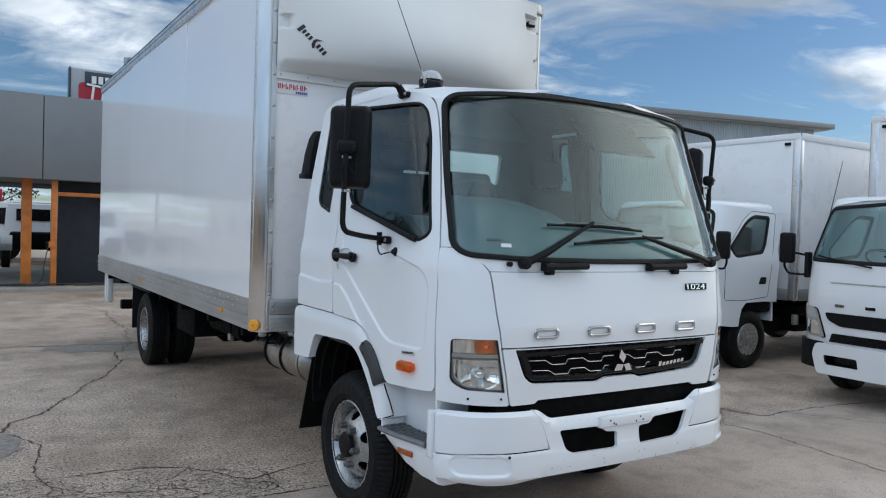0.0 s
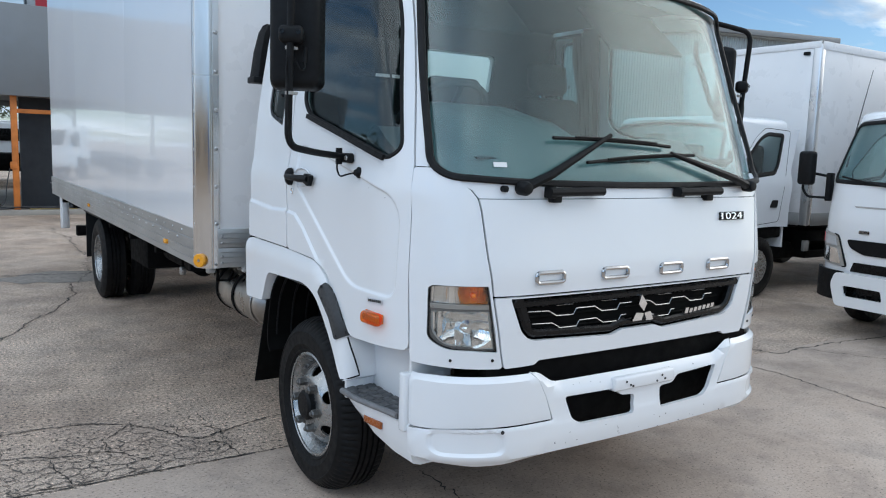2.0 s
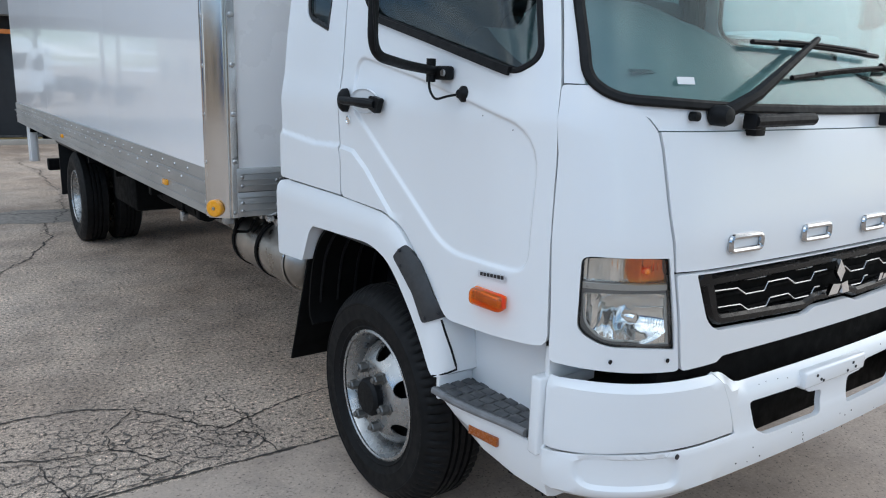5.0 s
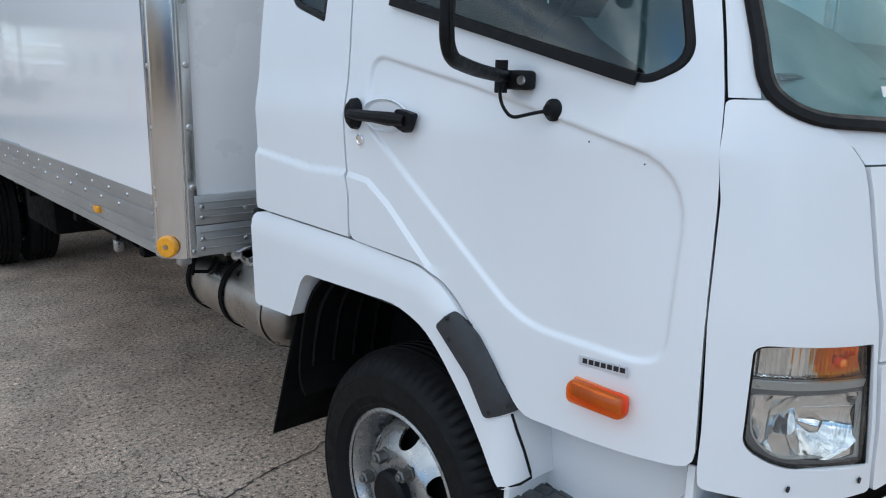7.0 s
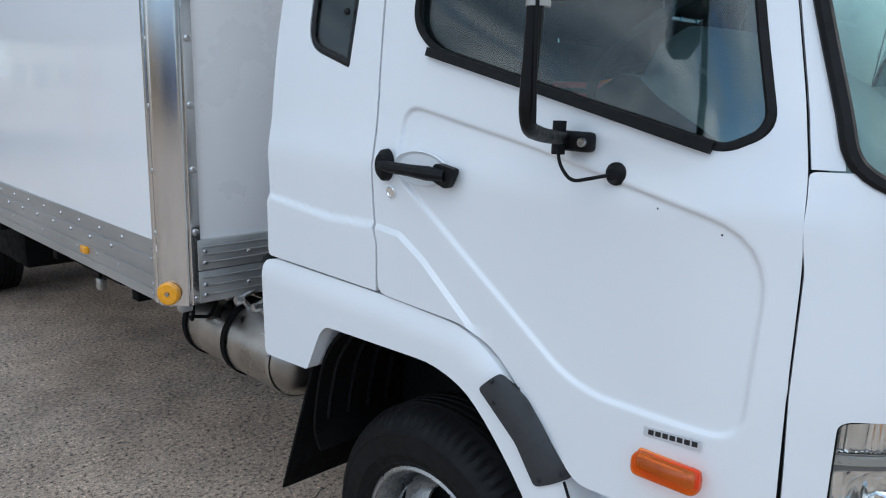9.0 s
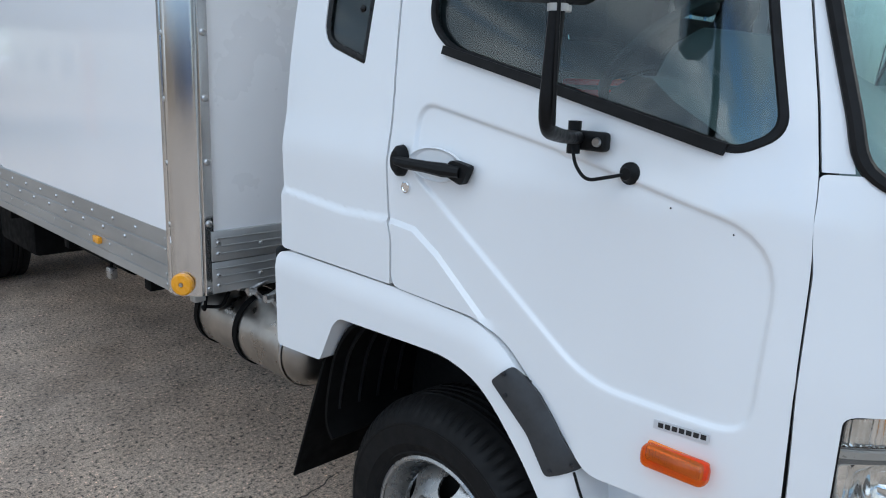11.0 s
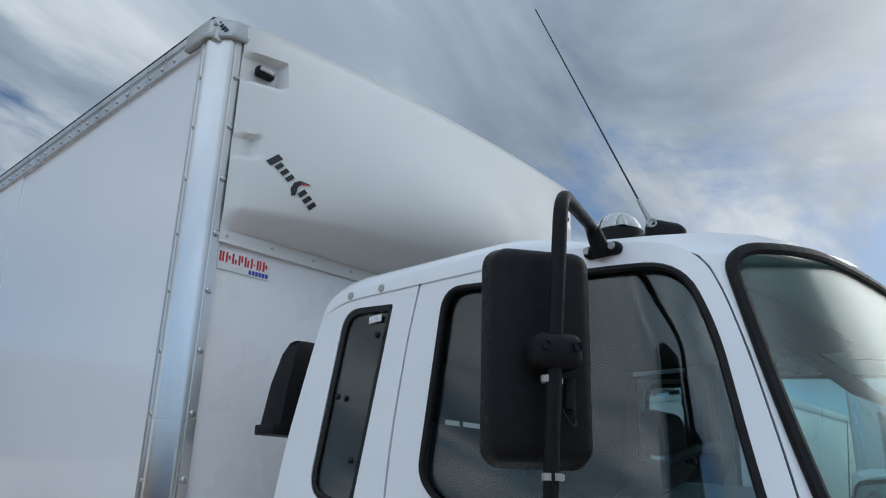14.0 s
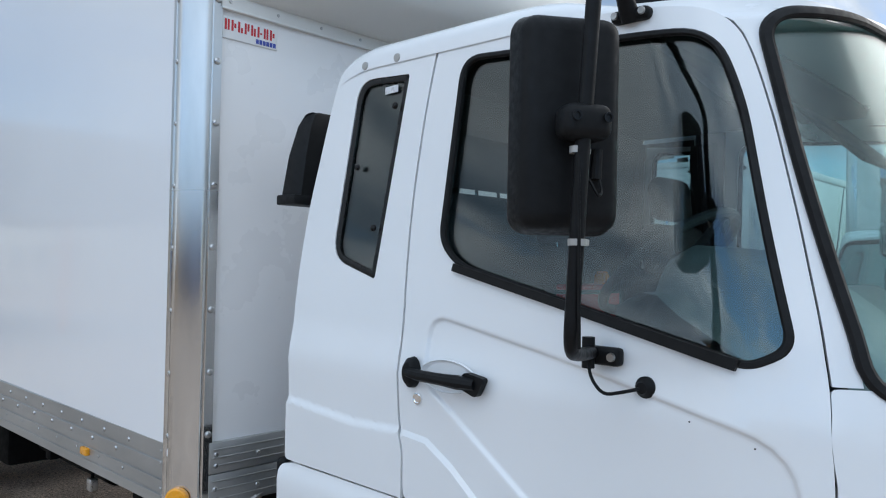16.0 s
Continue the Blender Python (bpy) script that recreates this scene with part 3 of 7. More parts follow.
def glass_skin(u, z):
    """The screen bends evenly, with no break where the corner curve sets in."""
    c = Vector((0, 0, 0))
    for k in range(-4, 5):
        c += plan(u + 0.045 * k, z, -0.003)
    return c / 9


windscreen = part("windscreen", sheet(screen_u, [], 0.045, glass_skin, 0.005), SCREEN, truck, "large curved windscreen glass")
windscreen.visible_shadow = False
part("windscreen_seal", ring_band(screen_u, lambda u, z, h: plan(u, z, h - 0.004), 0.026, 0.014, -0.004), SEAL, windscreen, "black rubber windscreen seal")


def brow(u):
    """How far the roof's lip comes down over the screen's upper corners."""
    return 0.036 * smooth(1.32, 1.0, u) * smooth(0.30, 0.75, u)


def pillar():
    """From the door's front seam to the glass, and over it to the roof's edge."""
    bm = bmesh.new()
    skins = []
    for depth in (0.004, 0.020):
        rows = []
        for z in [*np.linspace(1.594, 2.20, 14), *np.linspace(2.22, 2.432, 16)]:
            y = np.interp(z, [1.58, 1.70, 1.90, 2.10, 2.208, 2.256, 2.304, 2.342, 2.368, 2.382, 2.397, 2.44], [0.051, 0.074, 0.125, 0.181, 0.217, 0.235, 0.257, 0.285, 0.320, 0.359, 0.44, 0.52])
            x = np.interp(z, [1.56, 1.95, 2.29, 2.335, 2.365, 2.395, 2.44], [0.956, 0.926, 0.879, 0.862, 0.76, 0.52, 0.2])
            a, b = u_of_y(y, z), u_of_x(x, z)
            row = [plan(a + (b - a) * k / 8, z, -depth if k else -0.001 - depth) for k in range(9)]
            rows.append([bm.verts.new(p - Vector((0, 0, brow(a + (b - a) * k / 8) * smooth(2.33, 2.40, z)))) for k, p in enumerate(row)])
        skins.append(rows)
    out, inn = skins
    for i in range(29):
        for k in range(8):
            bm.faces.new((out[i][k], out[i][k + 1], out[i + 1][k + 1], out[i + 1][k]))
            bm.faces.new((inn[i][k + 1], inn[i][k], inn[i + 1][k], inn[i + 1][k + 1]))
        for k in (0, 8):
            bm.faces.new((out[i][k], out[i + 1][k], inn[i + 1][k], inn[i][k]))
    for i in (0, 29):
        for k in range(8):
            bm.faces.new((out[i][k], out[i][k + 1], inn[i][k + 1], inn[i][k]))
    bmesh.ops.recalc_face_normals(bm, faces=bm.faces)
    return bm


both("windscreen_pillar", pillar, WHITE, truck)


def seam_backing():
    """Dark rubber behind the gap at the door's front edge."""
    edge = [(0.022, 0.88), (0.037, 1.42), (0.052, 1.58), (0.075, 1.70), (0.126, 1.90), (0.182, 2.10), (0.218, 2.208), (0.258, 2.304), (0.286, 2.339), (0.321, 2.364), (0.36, 2.376), (0.46, 2.391)]
    loop = [(y + 0.022, z) for y, z in edge] + [(y - 0.030, z) for y, z in edge[::-1]]
    return sheet(by_y(loop), [], 0.04, lambda u, z: plan(u, z, -0.028), 0.004)


both("seam_rubber", seam_backing, SEAL, truck)

# front corner panels with the lamp openings
LAMP = rounded([(-0.792, 1.168), (-0.970, 1.168), (-0.970, 0.965), (-0.925, 0.930), (-0.747, 0.917)], [0.006, 0.02, 0.04, 0.05, 0.006], 5)


def corner_panel():
    seam = [(u_of_y(0.057, 1.591), 1.591), (u_of_y(0.049, 1.50), 1.50), (u_of_y(0.038, 1.42), 1.42), (u_of_y(0.033, 1.2), 1.2), (u_of_y(0.0255, 0.905), 0.905), (u_of_y(0.022, 0.868), 0.868)]
    low = by_x([(-0.86, 0.858), (-0.722, 0.853)])
    hood = by_x([(-0.737, 0.919), (-0.776, 1.128), (-0.797, 1.282), (-0.812, 1.440), (-0.820, 1.484), (-0.840, 1.512), (-0.88, 1.552), (-0.912, 1.568), (-0.932, 1.591)])
    loop = [(abs(u), z) for u, z in seam + low + hood]
    return sheet(rounded(loop, 0.012, 3), [[(abs(u), z) for u, z in by_x(LAMP)]], 0.035, lambda u, z: plan(u, z, 0.0), 0.018)


corners = both("front_corner_panel", corner_panel, WHITE, truck)

GRILLE = [(-0.706, 1.119), (-0.654, 0.985), (-0.605, 0.952), (-0.19, 0.934), (-0.136, 0.952)]
GRILLE = GRILLE + [(-0.076 - x, z) for x, z in GRILLE[::-1]]
GRILLE = rounded(GRILLE, [0.006, 0.04, 0.05, 0.02, 0.012, 0.012, 0.02, 0.05, 0.04, 0.006], 5)


def hood_panel():
    loop = [(-0.770, 1.130), (-0.791, 1.282), (-0.806, 1.440), (-0.814, 1.483), (0.772, 1.483), (0.764, 1.440), (0.749, 1.282), (0.728, 1.130)]
    return sheet(front([tuple(p) for p in resample(loop, 0.1)]), [], 0.05, lambda u, z: plan(u, z, 0.004 * smooth(1.15, 1.2, z)), 0.018)


hood = part("front_access_panel", hood_panel(), WHITE, truck, "white hinged front panel")


def grille_surround():
    loop = [(-0.716, 0.853), (-0.731, 0.919), (-0.769, 1.123), (0.727, 1.123), (0.690, 0.919), (0.676, 0.853), (0.54, 0.856), (0.525, 0.872), (-0.565, 0.872), (-0.58, 0.856)]
    return sheet(front([tuple(p) for p in resample(rounded(loop, 0.01, 2), 0.08)]), [front(GRILLE)], 0.04, lambda u, z: plan(u, z, 0.004), 0.018)


part("grille_surround", grille_surround(), WHITE, truck)


def cowl():
    loop = [(-0.930, 1.562), (-0.88, 1.541), (-0.836, 1.514), (-0.815, 1.4855), (0.775, 1.4855), (0.86, 1.534), (0.925, 1.559), (0.6, 1.548), (0, 1.54), (-0.6, 1.548)]
    return sheet(front([tuple(p) for p in resample(loop, 0.06)]), [], 0.04, lambda u, z: plan(u, z, -0.005), 0.014)


part("cowl_panel", cowl(), WHITE, truck)


# roof: lofted rings from the door tops to the crown
def roof():
    bm = bmesh.new()
    us = [k * 0.05 for k in range(0, 63)]
    rings = []
    for z, pull, top in [(2.400, -0.004, 0), (2.428, -0.004, 0), (2.444, 0.008, 0), (2.455, 0.028, 0), (2.463, 0.07, 0), (2.471, 0.15, 0), (2.481, 0.34, 0), (2.487, 0.6, 0)]:
        row = []
        for u in us:
            p = plan(u, min(z, 2.45), -pull - (0.009 * smooth(1.42, 1.20, u) if z < 2.45 else 0.0))
            y = min(p.y, 1.536 - 0.9 * pull - 0.040 * smooth(2.40, 2.444, z))
            front = smooth(0.9, 0.35, abs(u))
            drop = 0.030 * max(0.0, (y - 1.38) / 0.15) ** 2 + 0.004 * smooth(0.75, 1.05, u) + brow(u)
            dip = 0.75 * smooth(1.50, 0.75, u) * (1 - pull / 0.6)
            row.append((p.x, y, (2.412 + (z - 2.412) * (1 - dip) * (1 + 0.5 * smooth(1.15, 1.40, u)) if z > 2.41 else z + 0.014 * smooth(1.0, 0.3, u)) - drop))
        rings.append(row)
    half = []
    for side in (1, -1):
        rows = [[bm.verts.new((p[0] * side, p[1], p[2])) for p in r] for r in rings]
        for a, b in zip(rows, rows[1:]):
            for k in range(len(us) - 1):
                try:
                    bm.faces.new((a[k], a[k + 1], b[k + 1], b[k]))
                except ValueError:
                    pass
        half.append(rows)
    a, b = half[0][-1], half[1][-1]
    for k in range(len(us) - 1):
        bm.faces.new((a[k], a[k + 1], b[k + 1], b[k]))
    bmesh.ops.remove_doubles(bm, verts=bm.verts, dist=0.002)
    bmesh.ops.recalc_face_normals(bm, faces=bm.faces)
    return bm


part("cab_roof", roof(), WHITE, truck, "white pressed steel cab roof", 50)
REARWIN = rounded([(-0.350, 2.02), (0.475, 2.02), (0.475, 2.245), (-0.340, 2.245)], 0.04)


def back_y(z):
    return float(np.interp(z, [1.78, 1.97, 2.10, 2.30, 2.40, 2.44], [1.648, 1.626, 1.600, 1.560, 1.530, 1.495]))


part("rear_lining", sheet([(-0.97, 1.0), (0.97, 1.0), (0.97, 1.6), (0.89, 2.42), (-0.89, 2.42), (-0.97, 1.6)], [REARWIN], 0.12, lambda x, z: Vector((x, back_y(z) - 0.040, z)), 0.008), HEADLINE, truck, "grey cab rear lining")
BACK = [(-1.015, 0.90), (1.015, 0.90), (1.015, 1.6), (0.93, 2.44), (-0.93, 2.44), (-1.015, 1.6)]
part("cab_back_wall", sheet(BACK, [REARWIN], 0.12, lambda x, z: Vector((x, back_y(z) + 0.004, z)), 0.03), WHITE, truck)

# ---- bumper ----


def bumper_plan(u, z, out=0.0):
    p = plan(u, 1.1, 0.026 + out - 0.02 * smooth(0.52, 0.45, z))
    return Vector((p.x * 0.975, p.y + 0.006, z))


def by_bx(loop):
    return [(math.copysign(u_of_x(min(abs(x) / 0.975, 1.046), 1.1), x), z) for x, z in loop]


def bumper_top(x):
    return 0.776 + 0.050 * smooth(0.47, 0.58, abs(x))


CAPSEAM = [(0.600, 0.830), (0.575, 0.800), (0.540, 0.735), (0.500, 0.636)]
DISH = rounded([(-0.985, 0.530), (-0.735, 0.530), (-0.748, 0.617), (-0.990, 0.617)], 0.038, 6)


def seam_height(x):
    return 0.634 - 0.016 * smooth(0.84, 1.0, abs(x))


def cap_side():
    return u_of_y(0.032, 1.1)


def bumper_end():
    """Upper end cap, from the slanted seam round the corner to the step."""
    side = cap_side()
    xs = np.linspace(0.504, 0.96, 30)
    top = [(x, bumper_top(x)) for x in np.linspace(0.94, 0.602, 24)]
    loop = [(abs(u), z) for u, z in by_bx([(x, seam_height(x) + 0.002) for x in xs])] + [(side, 0.620), (side, 0.822)]
    loop += [(abs(u), z) for u, z in by_bx(top + CAPSEAM[1:-1])]

    def place(u, z):
        x = abs(bumper_plan(u, z).x)
        roll = -0.022 * smooth(bumper_top(x) - 0.030, bumper_top(x), z) ** 2 - 0.012 * smooth(side - 0.022, side, u) ** 2
        return bumper_plan(u, z, roll - 0.004 * smooth(seam_height(x) + 0.010, seam_height(x), z))
    fine = [(u, z) for z in (0.805, 0.812, 0.818) for u in np.arange(0.6, side - 0.005, 0.02)]
    fine += [(side - d, z) for d in (0.005, 0.011, 0.017) for z in np.arange(0.63, 0.80, 0.02)]
    return sheet(loop, [], 0.03, place, 0.016, np.array(fine))


def bumper():
    """Lower moulding with the middle section, its two openings and the end recesses."""
    side = cap_side()
    g = 0.003
    xs = np.linspace(0.500, 0.96, 24)
    top = [(x, bumper_top(x)) for x in np.linspace(0.59, -0.59, 60)]
    low = [(x, 0.500 - 0.024 * smooth(0.50, 0.72, abs(x)) + 0.012 * smooth(0.80, 0.93, abs(x))) for x in np.linspace(-0.93, 0.93, 50)]
    right = [(x, seam_height(x) - g) for x in xs[::-1]] + [(x - g, z) for x, z in CAPSEAM[::-1]]
    left = [(-x, z) for x, z in right[::-1]]
    loop = [(side, 0.610)] + by_bx(right) + by_bx(top) + by_bx(left) + [(-side, 0.610), (-side, 0.505), (-side + 0.05, 0.490)] + by_bx(low) + [(side - 0.05, 0.490), (side, 0.505)]
    h1 = rounded([(-0.478, 0.730), (-0.205, 0.720), (-0.182, 0.688), (-0.096, 0.684), (-0.102, 0.590), (-0.385, 0.596), (-0.435, 0.630)], 0.018, 4)
    h2 = rounded([(0.062, 0.590), (0.350, 0.594), (0.400, 0.620), (0.442, 0.716), (0.168, 0.712), (0.142, 0.680), (0.058, 0.672)], 0.018, 4)
    dishes = [np.array(by_bx(DISH)), np.array(by_bx([(0.05 - 0.90 * x, z) for x, z in DISH][::-1]))]

    def place(u, z):
        x = abs(bumper_plan(u, z).x)
        lip = -0.026 * smooth(bumper_top(x) - 0.030, bumper_top(x), z) ** 2 if x < 0.62 else 0.0
        out = 0.003 - 0.005 * smooth(seam_height(x) - 0.012, seam_height(x) - 0.001, z) * smooth(0.46, 0.51, x)
        out += -0.006 * smooth(0.52, 0.46, x) * smooth(0.60, 0.64, z)
        out -= 0.012 * smooth(side - 0.022, side, abs(u)) ** 2 + 0.020 * smooth(0.525, 0.48, z) ** 2
        if 0.69 < x < 1.0 and z < 0.63:
            out -= 0.011 * smooth(-0.007, 0.007, signed((u, z), dishes[0] if u < 0 else dishes[1]))
        return bumper_plan(u, z, lip + out)
    fine = [(u, z) for z in (0.490, 0.505, 0.605, 0.612, 0.620, 0.626) for u in np.arange(-side + 0.02, side - 0.01, 0.02)]
    for d in dishes:
        ring = resample(d, 0.010)
        fine += [tuple(p) for k in (-0.011, -0.0055, 0.0, 0.0055, 0.011) for p in offset_loop(ring, k)]
    return sheet(loop, [by_bx(h1), by_bx(h2)], 0.028, place, 0.018, np.array(fine))


bump = part("front_bumper", bumper(), WHITE, truck, "white moulded front bumper with stone chips")
for ob in both("bumper_end", bumper_end, WHITE, None):
    ob.parent = bump

# ---- wheels ----


def wheel_front(cx, cy):
    w = new("front_wheel")
    w.parent = truck
    wall = [(-0.983, 0.246), (-0.996, 0.254), (-1.002, 0.262), (-1.000, 0.266), (-1.010, 0.288), (-1.013, 0.292), (-1.012, 0.297), (-1.0155, 0.330),
            (-1.014, 0.346), (-1.016, 0.349), (-1.015, 0.354), (-1.010, 0.358), (-1.004, 0.370), (-0.994, 0.383), (-0.980, 0.395), (-0.966, 0.403)]
    body = wall + [(-0.952, 0.409), (-0.938, 0.4125)]
    for g in (-0.925, -0.898, -0.868, -0.840):
        body += [(g - 0.006, 0.4155), (g - 0.004, 0.404), (g + 0.004, 0.404), (g + 0.006, 0.4155)]
    body += [(-0.80, 0.4145), (-0.792, 0.404), (-0.775, 0.36), (-0.775, 0.28), (-0.79, 0.248)]
    bm = lathe(body, "x", 312, None, False)
    for v in bm.verts:
        r, a = math.hypot(v.co.y, v.co.z), math.atan2(v.co.z, v.co.y)
        side = v.co.x < -0.945 or v.co.x > -0.805
        if side and r > 0.376 and round(a * 312 / (2 * math.pi)) % 4 == 3:
            v.co.x += 0.005 if v.co.x < -0.9 else -0.006
            v.co.y, v.co.z = v.co.y * (r - 0.005) / r, v.co.z * (r - 0.005) / r
    parts = [("tyre", bm, TYRE, "black ribbed truck tyre")]
    rim = [(-0.992, 0.236), (-0.996, 0.242), (-0.992, 0.250), (-0.984, 0.250), (-0.984, 0.240), (-0.955, 0.222), (-0.915, 0.212), (-0.885, 0.205), (-0.80, 0.205)]
    parts.append(("rim", lathe(rim, "x", 64, None, False), RIM, "silver steel rim"))
    ring = lambda r, y=0.0, z=0.0, n=40: [(y + r * math.cos(2 * math.pi * k / n), z + r * math.sin(2 * math.pi * k / n)) for k in range(n)]
    holes = [ring(0.033, 0.173 * math.cos(radians(a)), 0.173 * math.sin(radians(a)), 20) for a in range(-25, 330, 60)]
    fine = [q for r in (0.20, 0.193, 0.150, 0.142, 0.135, 0.128, 0.085) for q in ring(r, 0, 0, 60)]
    dish = lambda y, z: Vector((float(np.interp(math.hypot(y, z), [0.0, 0.07, 0.120, 0.130, 0.138, 0.150, 0.188, 0.196, 0.207], [-0.985, -0.997, -0.998, -0.996, -0.991, -0.981, -0.946, -0.930, -0.895])), y, z))
    disc = sheet(ring(0.207, 0, 0, 90), holes, 0.014, dish, 0.008, np.array(fine))
    parts.append(("wheel_disc", disc, RIM, "silver pressed wheel disc with hand holes"))
    parts.append(("hub_cap", lathe([(-0.94, 0.075), (-1.02, 0.072), (-1.032, 0.06), (-1.036, 0.0)], "x", 32), BLACK, "black hub centre"))
    for name, bm, mt, lab in parts:
        part(name, bm, mt, w, lab)
    nut = bmesh.new()
    join(nut, lathe([(-0.992, 0.024), (-1.002, 0.024), (-1.004, 0.019), (-1.032, 0.019), (-1.036, 0.014)], "x", 6))
    join(nut, lathe([(-1.024, 0.011), (-1.042, 0.011), (-1.044, 0.009)], "x", 10))
    me = finish(nut)
    for k in range(6):
        t = 2 * math.pi * (k + 0.08) / 6
        o = part("wheel_nut", me, NUTMAT, w)
        o.location = (0, 0.112 * math.cos(t), 0.112 * math.sin(t))
    bmd = lathe([(-0.93, 0.19), (-0.90, 0.19), (-0.80, 0.18)], "x", 32)
    part("brake_drum", bmd, DARK, w)
    w.location = (cx, cy, 0.418)
    w.scale = (1, 1.006, 1.006)
    return w


fw = wheel_front(0, 0.955)
copy_thing(fw, Matrix.Translation((0, 0.955, 0.418)) @ Matrix.Rotation(math.pi, 4, "Z"))


def wheel_rear(side):
    w = new("rear_wheel")
    w.parent = truck
    for k, x in enumerate((-1.10, -0.82)):
        body = [(x + 0.03, 0.245), (x + 0.0, 0.30), (x + 0.0, 0.35), (x + 0.015, 0.39), (x + 0.03, 0.413)]
        for g in (0.085, 0.12, 0.155):
            body += [(x + g - 0.007, 0.413), (x + g - 0.005, 0.40), (x + g + 0.005, 0.40), (x + g + 0.007, 0.413)]
        body += [(x + 0.21, 0.413), (x + 0.235, 0.36), (x + 0.235, 0.30), (x + 0.21, 0.245)]
        part("tyre", lathe(body, "x", 56, None, False), TYRE, w, "black truck tyre of a twin pair")
        part("rim", lathe([(x + 0.02, 0.232), (x + 0.012, 0.240), (x + 0.022, 0.250), (x + 0.03, 0.236), (x + 0.10, 0.215), (x + 0.2, 0.205)], "x", 48, None, False), RIM, w)
    part("wheel_disc", lathe([(-1.02, 0.215), (-0.985, 0.20), (-0.96, 0.14), (-0.96, 0.09), (-1.00, 0.085), (-1.04, 0.07), (-1.045, 0.0)], "x", 48), RIM, w, "deep dished silver wheel disc")
    w.matrix_basis = Matrix.Translation((0, 6.30, 0.415)) @ (Matrix.Rotation(math.pi, 4, "Z") if side > 0 else Matrix.Identity(4))
    return w


wheel_rear(-1)
wheel_rear(1)

# ---- wheel arch, fender and step ----


def fender_at(y, z, out=0.0):
    """The moulded wheel-arch skirt stands a little proud of the door and turns inward at its front end."""
    top = np.interp(-y, [-1.70, -1.04, -0.766, -0.673, -0.53, -0.42, -0.35], [1.162, 1.158, 1.145, 1.10, 0.985, 0.86, 0.70])
    x = 1.050 + 0.018 * smooth(0.0, 0.05, top - z)
    turn = float(np.interp(z, [0.66, 0.86, 0.93, 1.0], [0.505, 0.532, 0.500, 0.420]))
    s, r = turn - y, 0.070
    if s > 0:
        a = min(s / r, math.pi / 2)
        x, y = x - r * (1 - math.cos(a)) - max(0.0, s - r * math.pi / 2) + out * math.cos(a), turn - (r + out) * math.sin(a)
    else:
        x += out
    return Vector((-x, y, z))


FENDER = [(1.668, 1.150), (1.60, 1.163), (1.10, 1.160), (0.79, 1.147), (0.69, 1.104), (0.56, 0.992), (0.455, 0.868), (0.388, 0.705), (0.400, 0.694),
          (0.480, 0.672), (0.532, 0.760), (0.60, 0.850), (0.69, 0.945), (0.76, 1.000), (0.87, 1.032), (1.32, 1.014), (1.352, 0.985), (1.418, 0.853), (1.655, 0.838)]
FENDER = rounded(FENDER, [0.02, 0.02, 0.05, 0.05, 0.05, 0.05, 0.05, 0.01, 0.01, 0.02, 0.06, 0.06, 0.06, 0.06, 0.06, 0.02, 0.02, 0.01, 0.02], 3)


def fender():
    bm = sheet(FENDER, [], 0.030, fender_at, 0.0)
    bmesh.ops.recalc_face_normals(bm, faces=bm.faces)
    rim = [e for e in bm.edges if e.is_boundary]
    ext = bmesh.ops.extrude_edge_only(bm, edges=rim)
    for v in ext["geom"]:
        if isinstance(v, bmesh.types.BMVert):
            v.co.x += 0.11
    return bm


arches = both("wheel_arch_skirt", fender, WHITE, truck, "white moulded wheel-arch skirt")


def flare_piece():
    loop = rounded([(0.705, 1.020), (0.650, 1.072), (0.575, 1.030), (0.520, 0.975), (0.447, 0.878), (0.525, 0.842), (0.585, 0.925)], 0.012, 3)
    return sheet(loop, [], 0.025, lambda y, z: fender_at(y, z, 0.0075), 0.014)


for k, ob in enumerate(both("arch_moulding", flare_piece, FLARE, None, "dark grey arch moulding insert with screws")):
    ob.parent = arches[k]


def arch_liner():
    bm = bmesh.new()
    prof = [(1.445, 0.60), (1.44, 0.70), (1.40, 0.88), (1.30, 1.01), (1.10, 1.06), (0.86, 1.04), (0.70, 0.98), (0.56, 0.85), (0.46, 0.66)]
    prof = [tuple(p) for p in resample(rounded(prof + [(0.9, 0.2)], 0.1, 4)[:-5], 0.05, False)]
    a = [bm.verts.new((-1.03, y, z)) for y, z in prof]
    b = [bm.verts.new((-0.62, y, z)) for y, z in prof]
    for k in range(len(prof) - 1):
        bm.faces.new((a[k], a[k + 1], b[k + 1], b[k]))
    bmesh.ops.recalc_face_normals(bm, faces=bm.faces)
    thicken(bm, 0.012)
    return bm


liners = both("arch_liner", arch_liner, DARK, truck, "black plastic wheel-arch liner")


def liner_rib(x):
    prof = [(1.432, 0.66), (1.425, 0.72), (1.385, 0.875), (1.29, 0.995), (1.10, 1.045), (0.86, 1.025), (0.71, 0.965), (0.575, 0.84)]
    return lambda: tube(arc_line([(x, y, z) for y, z in prof], 0.06, 4), 0.007, 6)


for x in (-0.98, -0.90, -0.82, -0.74):
    for k, ob in enumerate(both("liner_rib", liner_rib(x), BLACK, None)):
        ob.parent = liners[k]


def mud_flap():
    loop = [(1.40, 0.86), (1.60, 0.36), (1.60, 0.355), (1.44, 0.44)]
    bm = block(-1.035, -0.66, -0.006, 0.006, 0, 0.54, 0.003)
    for v in bm.verts:
        t = v.co.z / 0.54
        v.co.y += 1.62 - 0.20 * t
        v.co.z += 0.355
    return bm


both("mud_flap", mud_flap, DARK, truck, "black rubber mud flap")


